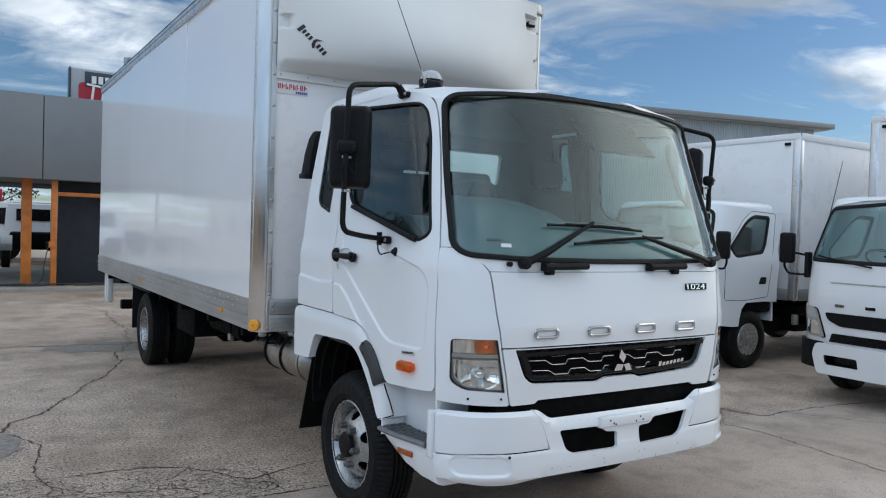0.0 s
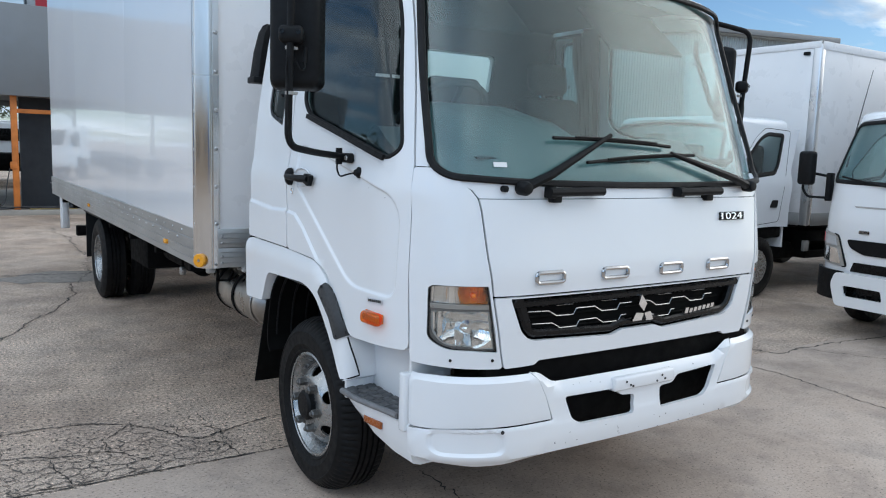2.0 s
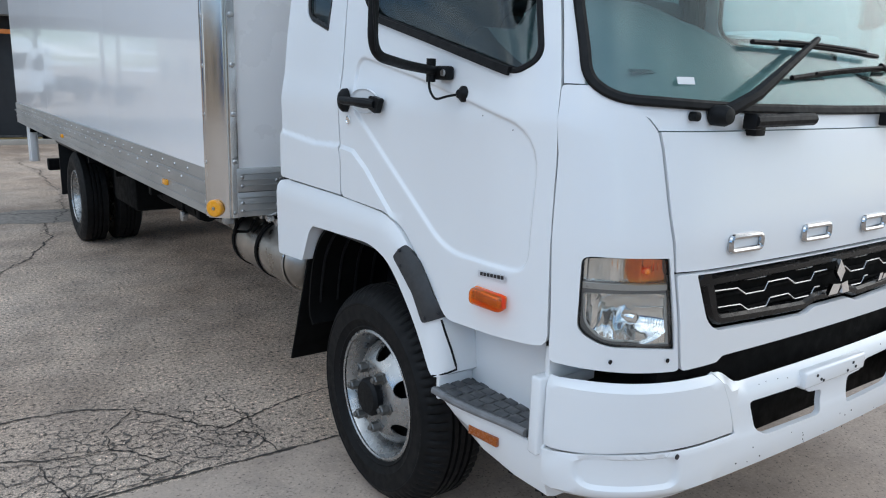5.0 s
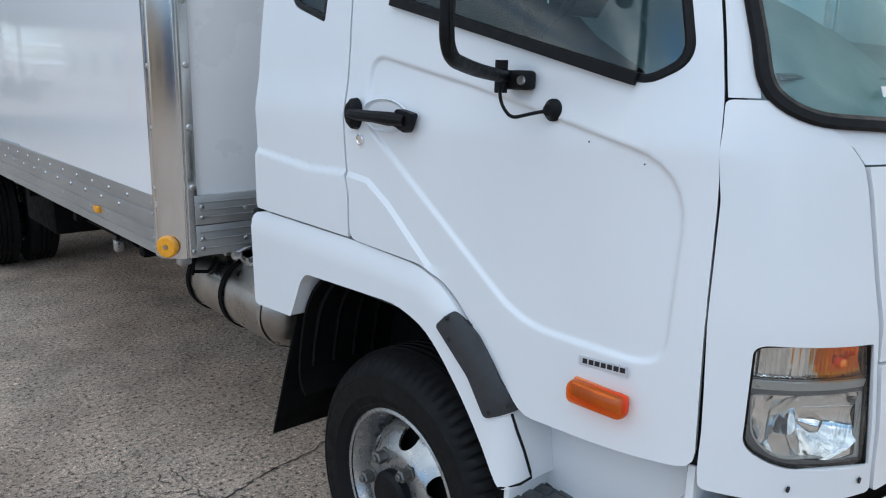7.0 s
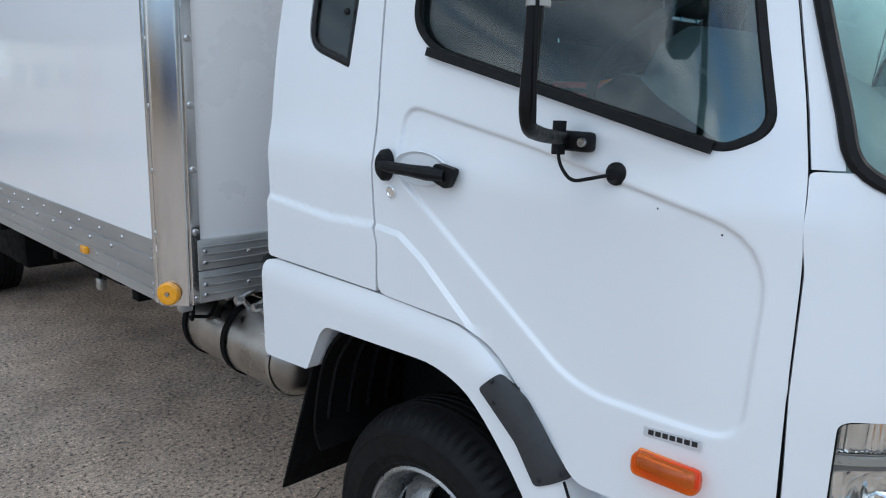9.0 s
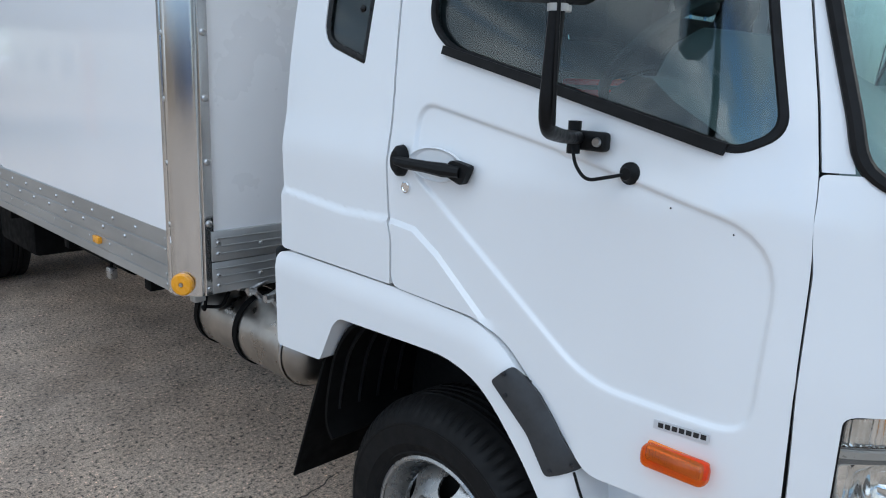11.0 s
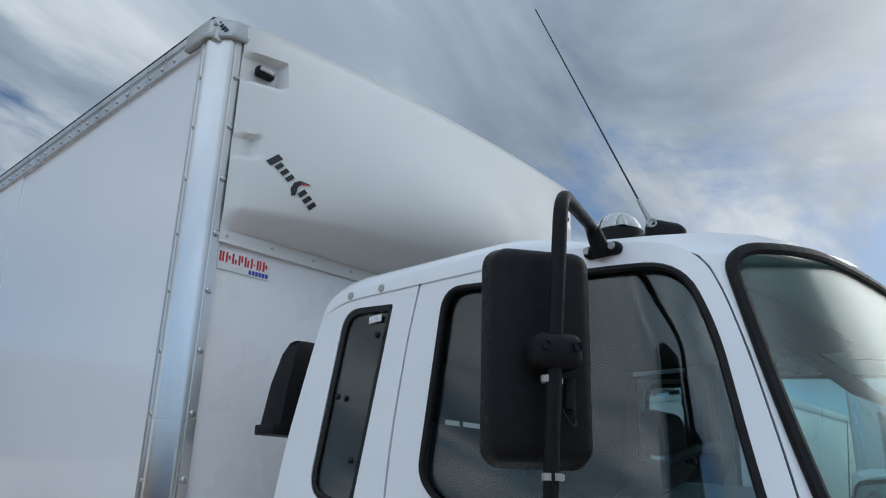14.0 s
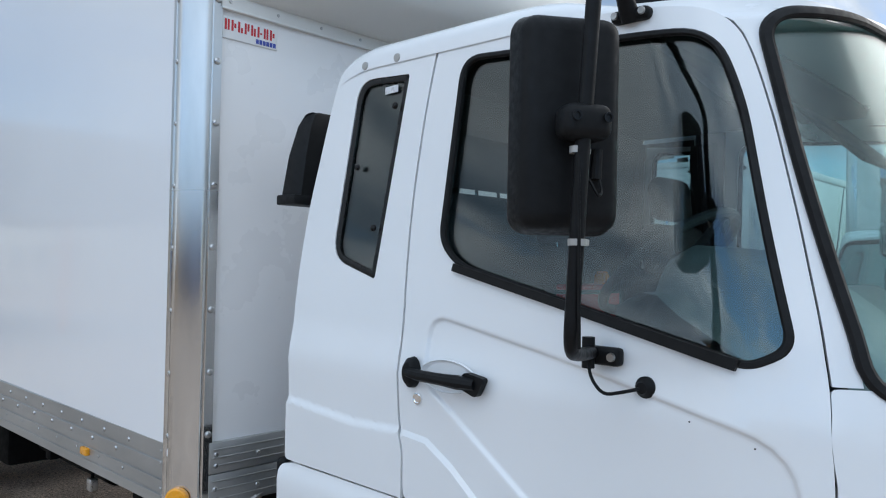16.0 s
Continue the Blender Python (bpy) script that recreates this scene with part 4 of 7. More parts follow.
def step_body():
    """White skirt under the door with the tread on top."""
    bm = bmesh.new()
    sec = [(0.03, 0.62, 0.445), (0.16, 0.625, 0.452), (0.28, 0.628, 0.490), (0.38, 0.630, 0.540), (0.455, 0.632, 0.600), (0.475, 0.632, 0.615)]
    rows = []
    for y, zt, zb in sec:
        x = -(0.998 + 0.05 * smooth(0.05, 0.4, y))
        rows.append([bm.verts.new(p) for p in ((-0.80, y, zt), (x + 0.01, y, zt), (x, y, zt - 0.012), (x + 0.004, y, (zt + zb) / 2), (x + 0.03, y, zb + 0.01), (x + 0.06, y, zb), (-0.80, y, zb))])
    for a, b in zip(rows, rows[1:]):
        for k in range(7):
            bm.faces.new((a[k], a[(k + 1) % 7], b[(k + 1) % 7], b[k]))
    bm.faces.new(rows[0])
    bm.faces.new(rows[-1][::-1])
    return bm


steps = both("step_skirt", step_body, WHITE, truck)


def tread():
    bm = bmesh.new()
    n = 12
    top = []
    for y in np.linspace(0.080, 0.468, n):
        x = -(1.012 + 0.05 * smooth(0.05, 0.4, y))
        top.append((x, y))
    lo = [bm.verts.new((x, y, 0.624)) for x, y in top] + [bm.verts.new((-0.80, y, 0.624)) for y in (0.468, 0.080)]
    hi = [bm.verts.new((x, y, 0.644)) for x, y in top] + [bm.verts.new((-0.80, y, 0.644)) for y in (0.468, 0.080)]
    m = len(lo)
    bm.faces.new(lo)
    bm.faces.new(hi[::-1])
    for k in range(m):
        bm.faces.new((lo[k], lo[(k + 1) % m], hi[(k + 1) % m], hi[k]))
    for i in range(8):
        for j in range(5):
            y = 0.104 + 0.0485 * i
            x = -0.988 + 0.042 * j - 0.046 * smooth(0.05, 0.4, y) + (0.010 if i % 2 else 0)
            b = block(-0.0180, 0.0180, -0.0212, 0.0212, -0.006, 0.0055, 0.0045, 2)
            join(bm, b, pose(x, y, 0.6435, 2.5, -2.5, 9))
    return bm


TREADLIP = simple("worn_grey_step_edge", (0.20, 0.20, 0.205), 0.42, 0.3, vary=0.25, scale=20, bump=0.1)
STEPMAT = simple("grey_chequer_tread", (0.10, 0.102, 0.106), 0.5, 0.3, vary=0.25, scale=25, bump=0.2)
for k, ob in enumerate(both("step_tread", tread, STEPMAT, None, "grey chequer-pattern step tread")):
    ob.parent = steps[k]
    lip = tube([(-(1.012 + 0.05 * smooth(0.05, 0.4, y)), y, 0.636) for y in np.linspace(0.084, 0.466, 12)], 0.0125, 10)
    part("tread_lip", lip if k == 0 else flipped(lip), TREADLIP, ob, "worn grey step edge")


def step_well():
    """Recess behind the step up to the door's bottom edge."""
    bm = block(-1.016, -0.80, 0.037, 0.076, 0.585, 0.815, 0.009, 3)
    block(-0.985, -0.80, 0.037, 0.055, 0.80, 0.90, 0.004, 2, bm)
    block(-0.915, -0.90, 0.05, 0.52, 0.64, 0.885, 0.004, 2, bm)
    block(-1.046, -0.90, 0.462, 0.480, 0.60, 0.700, 0.005, 2, bm)
    return bm


both("step_well", step_well, WHITE, truck)


def skirt_seam():
    """Dark joint along the skirt's turned-in front end."""
    line = [fender_at(y, z, 0.001) for y, z in ((0.462, 0.862), (0.446, 0.82), (0.424, 0.77), (0.402, 0.715), (0.398, 0.700), (0.43, 0.692), (0.48, 0.678))]
    return tube(line, 0.0035, 6)


for k, ob in enumerate(both("skirt_seam", skirt_seam, SEAL, None)):
    ob.parent = arches[k]

# ---- box body ----
for y0, y1, lean, yaw in ((2.06, 4.10, 0.35, -0.25), (4.10, 6.62, -0.15, 0.30), (6.62, 8.90, 0.10, -0.10)):
    for s in (-1, 1):
        b = moved(block(-0.016, 0.016, -(y1 - y0) / 2 + 0.0005, (y1 - y0) / 2 - 0.0005, -1.20, 1.20, 0.001, 1), pose(-1.196, (y0 + y1) / 2, 2.32, 0, lean, yaw))
        part("side_panel", b if s < 0 else flipped(b), GEL, truck, "glossy white fibreglass body side sheet")
part("front_wall", block(-1.15, 1.15, 2.004, 2.04, 1.10, 3.55, 0.002), PANELWHITE, truck, "white body front panel")
part("body_roof", block(-1.20, 1.20, 2.05, 8.93, 3.53, 3.568, 0.01), PANELWHITE, truck)
part("rear_door", block(-1.18, 1.18, 8.90, 8.94, 0.96, 3.52, 0.004), PANELWHITE, truck)
part("body_floor", block(-1.19, 1.19, 2.03, 8.92, 0.98, 1.10, 0.004), DARK, truck)


def rail_profile(prof, y0, y1, x0):
    bm = bmesh.new()
    a = [bm.verts.new((x0 - o, y0, z)) for o, z in prof] + [bm.verts.new((x0 + 0.03, y0, prof[-1][1])), bm.verts.new((x0 + 0.03, y0, prof[0][1]))]
    b = [bm.verts.new((v.co.x, y1, v.co.z)) for v in a]
    n = len(a)
    for k in range(n):
        bm.faces.new((a[k], a[(k + 1) % n], b[(k + 1) % n], b[k]))
    bm.faces.new(a)
    bm.faces.new(b[::-1])
    return bm


SIDE_PROF = [(0.0, 0.935), (0.010, 0.940), (0.010, 0.975), (0.004, 0.978), (0.004, 0.985), (0.010, 0.988), (0.010, 1.028), (0.004, 1.031), (0.004, 1.040), (0.011, 1.044),
             (0.011, 1.092), (0.005, 1.096), (0.005, 1.104), (0.012, 1.108), (0.012, 1.160), (0.0, 1.166)]
for s in (-1, 1):
    bm = rail_profile(SIDE_PROF, 2.115, 8.92, -1.212)
    part("lower_side_rail", bm if s < 0 else flipped(bm), RAILALU, truck, "ribbed aluminium lower rail", 20)
    bm = block(-1.226, -1.190, 2.05, 8.93, 3.5845, 3.596, 0.003)
    part("roof_seal", bm if s < 0 else flipped(bm), SEAL, truck)
    bm = rail_profile([(0.0, 3.482), (0.012, 3.486), (0.012, 3.536), (0.005, 3.540), (0.005, 3.548), (0.016, 3.552), (0.016, 3.580), (0.0, 3.586)], 2.02, 8.93, -1.212)
    part("roof_side_rail", bm if s < 0 else flipped(bm), ALU, truck, "aluminium roof edge rail", 20)


def corner_post():
    """Rounded aluminium corner extrusion with two flanges."""
    sec = [(-1.228, 2.112), (-1.228, 2.096), (-1.2235, 2.093), (-1.2235, 2.078), (-1.229, 2.074), (-1.229, 2.064), (-1.226, 2.056), (-1.221, 2.050), (-1.172, 2.000), (-1.166, 1.995), (-1.160, 1.993)]
    sec += [(-1.152, 1.993), (-1.148, 1.997), (-1.144, 1.992), (-1.112, 1.990), (-1.110, 2.01), (-1.165, 2.02), (-1.19, 2.045), (-1.20, 2.112)]
    bm = bmesh.new()
    a = [bm.verts.new((x, y, 0.938)) for x, y in sec]
    b = [bm.verts.new((x, y, 3.50)) for x, y in sec]
    n = len(sec)
    for k in range(n):
        bm.faces.new((a[k], a[(k + 1) % n], b[(k + 1) % n], b[k]))
    bm.faces.new(a)
    bm.faces.new(b[::-1])
    return bm


both("corner_post", corner_post, POSTALU, truck, "polished aluminium corner post", 25)


def corner_cap():
    bm = bmesh.new()
    base = [(-1.244, 2.22), (-1.244, 2.075), (-1.236, 2.05), (-1.172, 1.985), (-1.150, 1.976), (-1.070, 1.972), (-1.070, 2.05), (-1.16, 2.22)]
    rows = []
    for z, k in ((3.495, 0), (3.502, 0.004), (3.515, 0.005), (3.520, 0.0), (3.576, -0.004), (3.592, -0.02), (3.598, -0.05)):
        rows.append([bm.verts.new((x - (k if x < -1.1 else 0), y - (k if y < 2.0 else 0) + (0.0 if y < 2.1 else 0), z)) for x, y in base])
    n = len(base)
    for a, b in zip(rows, rows[1:]):
        for k in range(n):
            bm.faces.new((a[k], a[(k + 1) % n], b[(k + 1) % n], b[k]))
    bm.faces.new(rows[0])
    bm.faces.new(rows[-1][::-1])
    return bm


caps = both("corner_cap", corner_cap, CAST, truck, "cast aluminium roof corner cap", 25)
for k in range(5):
    b = moved(block(-0.0035, 0.0035, -0.002, 0.002, -0.009, 0.009), pose(-1.2055, 2.0155, 3.548, 0, 0, -45.4) @ pose(-0.020 + 0.010 * k, 0, 0.020 - 0.010 * k, 0, 45, 0))
    part("cap_print", b, INK, caps[0])
part("front_lower_rail", block(-1.122, 1.122, 1.985, 2.02, 1.058, 1.166, 0.003), RAILALU, truck, "aluminium front rail")
part("front_lower_rail", block(-1.122, 1.122, 1.988, 2.02, 0.940, 1.055, 0.003), RAILALU, truck, "aluminium front rail")
for z in (1.085, 1.112, 1.140, 0.968, 1.000, 1.030):
    part("rail_rib", block(-1.110, 1.110, 1.9815 if z > 1.06 else 1.9845, 1.992, z - 0.003, z + 0.003, 0.001, 1), RAILALU, truck)


def nose_depth(x, z):
    v = min(1.0, max(0.0, (z - 2.722) / 0.828))
    w = max(0.0, 1 - (abs(x) / 1.10) ** 1.9)
    g = math.sin(math.pi * v ** 0.62) ** 0.75 if 0 < v < 1 else 0.0
    edge = 0.05 * smooth(0, 0.10, v) * smooth(1.13, 1.08, abs(x)) * (1 - 0.3 * v)
    deep = edge + 0.34 * w ** 0.9 * g * (1 - 0.25 * v)
    a = abs(x)
    pocket = smooth(0.945, 0.965, a) * smooth(3.322, 3.336, z) * smooth(3.455, 3.440, z)
    notch = smooth(1.035, 1.05, a) * (smooth(3.00, 3.01, z) * smooth(3.10, 3.09, z))
    return deep * (1 - 0.9 * pocket) * (1 - 0.6 * notch)


def nose_cone():
    bm = bmesh.new()
    xs = [math.sin(math.pi / 2 * t) * 1.118 for t in np.linspace(-1, 1, 101)]
    zs = [2.676, 2.69, 2.71, 2.722] + [2.722 + 0.828 * t ** 1.4 for t in np.linspace(0.01, 1, 84)] + [3.57]
    rows = [[bm.verts.new((x, 1.990 - nose_depth(x, z) - 0.004, z + 0.05 * max(0, 1 - (x / 1.1) ** 2) * smooth(3.27, 3.57, z))) for x in xs] for z in zs]
    back = [bm.verts.new((x, 2.10, 3.572 + 0.05 * max(0, 1 - (x / 1.1) ** 2))) for x in xs]
    rows.append(back)
    for a, b in zip(rows, rows[1:]):
        for k in range(len(xs) - 1):
            bm.faces.new((a[k], a[k + 1], b[k + 1], b[k]))
    return bm


part("nose_cone", nose_cone(), CONEWHITE, truck, "bulging white fibreglass wind deflector", 60)

# chassis
for x in (-0.42, 0.36):
    part("chassis_rail", block(x, x + 0.07, 0.3, 8.6, 0.66, 0.86, 0.006), DARK, truck)
part("rear_axle", lathe([(-0.8, 0.07), (-0.3, 0.08), (-0.15, 0.2), (0.15, 0.2), (0.3, 0.08), (0.8, 0.07)], "x", 20), DARK, truck).location = (0, 6.30, 0.415)
part("front_axle", block(-0.8, 0.8, 0.88, 1.0, 0.34, 0.46, 0.02), DARK, truck)
for s in (-1, 1):
    part("inner_arch", block(min(s * 0.66, s * 0.60), max(s * 0.66, s * 0.60), 0.30, 1.62, 0.42, 1.06, 0.01), BLACK, truck)
part("engine_block", block(-0.40, 0.40, 0.35, 1.6, 0.42, 1.0, 0.05), DARK, truck)
part("cab_floor", block(-0.99, 0.99, 0.05, 1.64, 0.98, 1.06, 0.01), TRIM, truck)
part("bumper_beam", block(-0.90, 0.90, -0.10, 0.0, 0.50, 0.80, 0.01), DARK, truck)
part("radiator", block(-0.60, 0.60, -0.04, 0.06, 0.60, 1.18, 0.01), DARK, truck)
for y in (2.4, 3.3, 4.2, 5.1, 7.4, 8.3):
    part("cross_bearer", block(-1.17, 1.17, y, y + 0.06, 0.86, 0.98, 0.004), DARK, truck)

# ---- lamps on the front ----


REFLECTOR = Mat("lamp_reflector")
REFLECTOR.into("Base Color", REFLECTOR.ramp(REFLECTOR.noise(9, 3), [(0.35, (0.72, 0.71, 0.69)), (0.65, (0.94, 0.94, 0.93))]))
REFLECTOR.set(Metallic=0.92, Roughness=0.07).bump(REFLECTOR.noise(16, 2), 0.10, 0.02)
REFLECTOR = REFLECTOR.m
BEZEL = simple("dark_grey_lamp_bezel", (0.10, 0.10, 0.10), 0.4, vary=0.15)
GREYTRIM = simple("grey_lamp_trim", (0.40, 0.39, 0.37), 0.35, 0.3, vary=0.08)


def headlamp(side):
    f = (lambda b: b) if side < 0 else flipped
    pos = lambda loop: [(abs(u), z) for u, z in by_x(loop)]
    loop = pos(LAMP)
    low = pos(rounded([(-0.781, 1.071), (-0.966, 1.069), (-0.963, 0.985), (-0.930, 0.942), (-0.756, 0.927)], [0.005, 0.01, 0.04, 0.03, 0.006], 4))
    fl = pos([(-0.786, 1.099), (-0.796, 1.164), (-0.967, 1.164), (-0.967, 1.099)])
    lamp = part("headlamp", f(sheet(loop, [low, fl], 0.03, lambda u, z: plan(u, z, -0.016), 0.004)), BEZEL, truck, "rectangular headlamp with amber turn signal")
    part("gasket", f(ring_band(loop, lambda u, z, h: plan(u, z, h - 0.012), 0.0035, 0.009, -0.003)), GLOSSBLACK, lamp)
    lens = part("lens", f(sheet(loop, [], 0.03, lambda u, z: plan(u, z, -0.007))), LENS, lamp, "clear glass lens")
    lens.visible_shadow = False
    # main reflector: a bowl with a fluted outer wing behind the lens
    u0, u1 = min(p[0] for p in low), max(p[0] for p in low)
    um = u0 + 0.46 * (u1 - u0)

    def bowl(u, z):
        a, b = (u - um) / (0.50 * (u1 - u0)), (z - 1.003) / 0.072
        r = math.hypot(a, b)
        wing = smooth(0.78, 0.86, (u - u0) / (u1 - u0))
        scoop = 0.065 * max(0.0, 1 - r * r) * (1 - wing) + 0.0016 * abs(math.sin(11 * a)) * (r < 1)
        return plan(u, z, -0.020 - scoop - wing * (0.012 + 0.003 * math.sin(u * 330)))
    part("reflector", f(sheet(low, [], 0.0065, bowl)), REFLECTOR, lamp, "faceted silver reflector")
    rim = ring_band(low, lambda u, z, h: plan(u, z, h - 0.022), 0.004, 0.006, -0.002)
    part("reflector_rim", f(rim), GREYTRIM, lamp)
    # fluted side light
    part("side_reflector", f(sheet(fl, [], 0.004, lambda u, z: plan(u, z, -0.028 + 0.004 * math.sin(u * 2 * math.pi / 0.0085)))), REFLECTOR, lamp, "fluted clear side light")
    am = pos(rounded([(-0.788, 1.100), (-0.798, 1.164), (-0.889, 1.166), (-0.894, 1.140), (-0.881, 1.102)], 0.006, 3))
    part("turn_signal", f(sheet(am, [], 0.02, lambda u, z: plan(u, z, -0.010))), AMBERGLASS, lamp, "orange turn-signal lens")
    part("signal_bulb", f(moved(lathe([(0.0, 0.010), (-0.012, 0.010), (-0.018, 0.005), (-0.018, 0)], "y", 12), Matrix.Translation(plan(u_of_x(0.845, 1.13), 1.132, -0.024)))), AMBER, lamp)
    part("divider", f(sheet(pos([(-0.780, 1.080), (-0.784, 1.096), (-0.968, 1.096), (-0.968, 1.080)]), [], 0.02, lambda u, z: plan(u, z, -0.010 - 0.004 * smooth(1.089, 1.086, z)), 0.012)), GREYTRIM, lamp, "grey divider strip")
    b = bmesh.new()
    for k in range(9):
        x = 0.775 + 0.0075 * k
        h = 0.020 + 0.006 * (k % 3)
        tube([plan(u_of_x(x, 1.0), 1.015 - h, -0.010), plan(u_of_x(x, 1.0), 1.015 + h, -0.010)], 0.0014, 4, b)
    part("lens_ribs", f(b), LENS, lamp)
    b = lathe([(0.0, 0.020), (-0.022, 0.020), (-0.034, 0.012), (-0.036, 0)], "y", 16)
    part("bulb", f(moved(b, Matrix.Translation(plan(um, 1.000, -0.060)))), CHROME, lamp)
    for x in (-0.905, -0.765):
        b = lathe([(0.0, 0.006), (-0.003, 0.006), (-0.004, 0.0)], "y", 12)
        part("panel_screw", f(moved(b, Matrix.Translation(plan(u_of_x(-x, 0.885), 0.889, 0.001)))), GLOSSBLACK, corners[0 if side < 0 else 1])


headlamp(-1)
headlamp(1)

# ---- grille ----
grille = part("grille", sheet(front(GRILLE), [], 0.04, lambda u, z: plan(u, z, -0.045), 0.01), DARK, truck, "black honeycomb grille with chrome lines")
part("grille_rim", ring_band(front([tuple(p) for p in resample(GRILLE, 0.03)]), lambda u, z, h: plan(u, z, h - 0.022), 0.030, 0.022, -0.026), GLOSSBLACK, grille)


def half_hexes(starts, z, lead=0.0, tail=0.0):
    """One row of linked lower half hexagons."""
    out = [(starts[0] - lead, z + 0.004)] if lead else []
    for x in starts:
        out += [(x, z), (x + 0.040, z - 0.022), (x + 0.124, z - 0.023), (x + 0.138, z)]
    return out + ([(out[-1][0] + tail, z)] if tail else [])


HEXES = [half_hexes([x], 1.100) for x in (-0.522, -0.288, 0.042, 0.266)]
HEXES += [half_hexes([-0.520, -0.285], 1.058, 0.10, 0.07), half_hexes([0.033, 0.256], 1.055, 0.03, 0.05),
          half_hexes([-0.501, -0.274], 1.009, 0.095, 0.03), half_hexes([0.033], 1.006, 0.02, 0.02)]


GRILLELINE = simple("dark_chrome", (0.36, 0.365, 0.37), 0.25, 1.0, vary=0.1)
for line in HEXES:
    b = tube([plan(-math.copysign(u_of_x(abs(x), z), x), z, -0.012) for x, z in line], 0.0023, 5)
    part("grille_bar", b, GRILLELINE, grille, "thin chrome grille line")
for z in (1.085, 1.035, 0.985):
    b = tube([plan(-math.copysign(u_of_x(abs(x), z), x), z, -0.034) for x in np.linspace(-0.60, 0.52, 24)], 0.005, 6)
    part("grille_slat", b, DARK, grille)

# plain chrome shapes for the maker's lettering and sign
for x0, x1 in ((-0.600, -0.470), (-0.268, -0.134), (0.064, 0.196), (0.376, 0.516)):
    loop = rounded([(x0, 1.173), (x1, 1.173), (x1, 1.211), (x0, 1.211)], 0.014, 4)
    b = bmesh.new()
    tube([plan(-math.copysign(u_of_x(abs(x), z), x), z, 0.009) for x, z in loop + loop[:2]], 0.0085, 8, b)
    part("nameplate_ring", b, LETTERCHROME, hood, "plain chrome nameplate ring")
for loop in ([(-0.045, 1.091), (-0.011, 1.052), (-0.028, 1.021), (-0.060, 1.052)], [(-0.072, 1.017), (-0.093, 0.983), (-0.039, 0.983), (-0.027, 1.012)], [(0.012, 1.017), (0.032, 0.980), (-0.007, 0.979), (-0.024, 1.012)]):
    part("emblem", sheet(loop, [], 0.03, lambda x, z: Vector((x, -0.233, z)), 0.012), CHROME, grille, "plain chrome badge shape")
for k in range(7):
    x, z = 0.252 + 0.0295 * k, 0.980 + 0.0022 * k
    h = 0.026 if k == 0 else 0.019
    loop = [(x, z), (x + 0.021, z + 0.0015), (x + 0.026, z + h), (x + 0.005, z + h)]
    part("script_bar", sheet([(-u, z) for u, z in by_x(loop)], [], 0.03, lambda u, z: plan(u, z, 0.0), 0.006), CHROME, grille, "plain chrome script bar")
loop = rounded([(0.470, 1.383), (0.648, 1.383), (0.652, 1.420), (0.472, 1.420)], 0.003, 2)
badge = part("model_badge", sheet([(-u, z) for u, z in by_x(loop)], [], 0.03, lambda u, z: plan(u, z, 0.010), 0.005), GLOSSBLACK, hood, "black badge with silver digits")
me = text_mesh("1024", 0.050, 0.004)
o = part("badge_digits", me, CHROME, badge, "raised silver digits")
c = plan(-u_of_x(0.559, 1.40), 1.401, 0.016)
o.matrix_basis = pose(c.x - 0.018, c.y, c.z, 84, 0, 2) @ Matrix.Diagonal((1.72, 0.84, 1, 1))

# number-plate holder without a plate, screws and chips
part("plate_holder", block(-0.190, 0.172, -0.252, -0.205, 0.700, 0.757, 0.010, 3), WHITE, bump, "blank white plate holder with screw holes")
for x in (-0.125, -0.10, -0.085, 0.06, 0.09, 0.11):
    b = lathe([(0.0, 0.005), (-0.002, 0.005), (-0.0025, 0)], "y", 10)
    part("screw_hole", moved(b, Matrix.Translation((x, -0.2525, 0.725 + 0.012 * math.sin(x * 90)))), INK, bump)
b = lathe([(0.0, 0.008), (-0.003, 0.007), (-0.0035, 0)], "y", 12)
part("plug", moved(b, Matrix.Translation(bumper_plan(u_of_x(0.742, 1.1), 0.617, 0.004))), INK, bump)
rng = random.Random(5)
for k in range(46):
    x, z = rng.uniform(-0.55, 0.55), rng.choice((rng.uniform(0.512, 0.575), rng.uniform(0.715, 0.76)))
    r = rng.uniform(0.0012, 0.0034)
    b = lathe([(0.0, r), (-0.0012, r * 0.8), (-0.0014, 0)], "y", 6)
    part("stone_chip", moved(b, Matrix.Translation(bumper_plan(-math.copysign(u_of_x(abs(x), 1.1), x), z, 0.0105 if z < 0.62 else -0.010))), INK, bump)
part("slot_filler", block(-0.78, 0.78, -0.16, -0.11, 0.74, 0.90, 0.01), DARK, truck, "black lower intake behind the bumper")


# grab handles under the screen
def grab(x0, x1, foot):
    b = bmesh.new()
    tube([(x0, -0.212, 1.512), (x1, -0.216, 1.516)], 0.0175, 10, b)
    block(x0 - 0.004, x0 + 0.030, -0.222, -0.180, 1.490, 1.532, 0.006, 2, b)
    block(x1 - 0.050, x1 + 0.004, -0.222, -0.180, 1.502, 1.532, 0.006, 2, b)
    block(foot, foot + 0.045, -0.205, -0.170, 1.472, 1.510, 0.005, 2, b)
    return b


part("grab_handle", grab(-0.555, -0.285, -0.53), BLACK, truck, "black plastic grab handle")
part("grab_handle", grab(0.165, 0.435, 0.36), BLACK, truck, "black plastic grab handle")


# wipers: arm and blade lie on the glass
def on_glass(x, z, d):
    return plan(-math.copysign(u_of_x(abs(x), z), x) if x else 0.0, z, d)


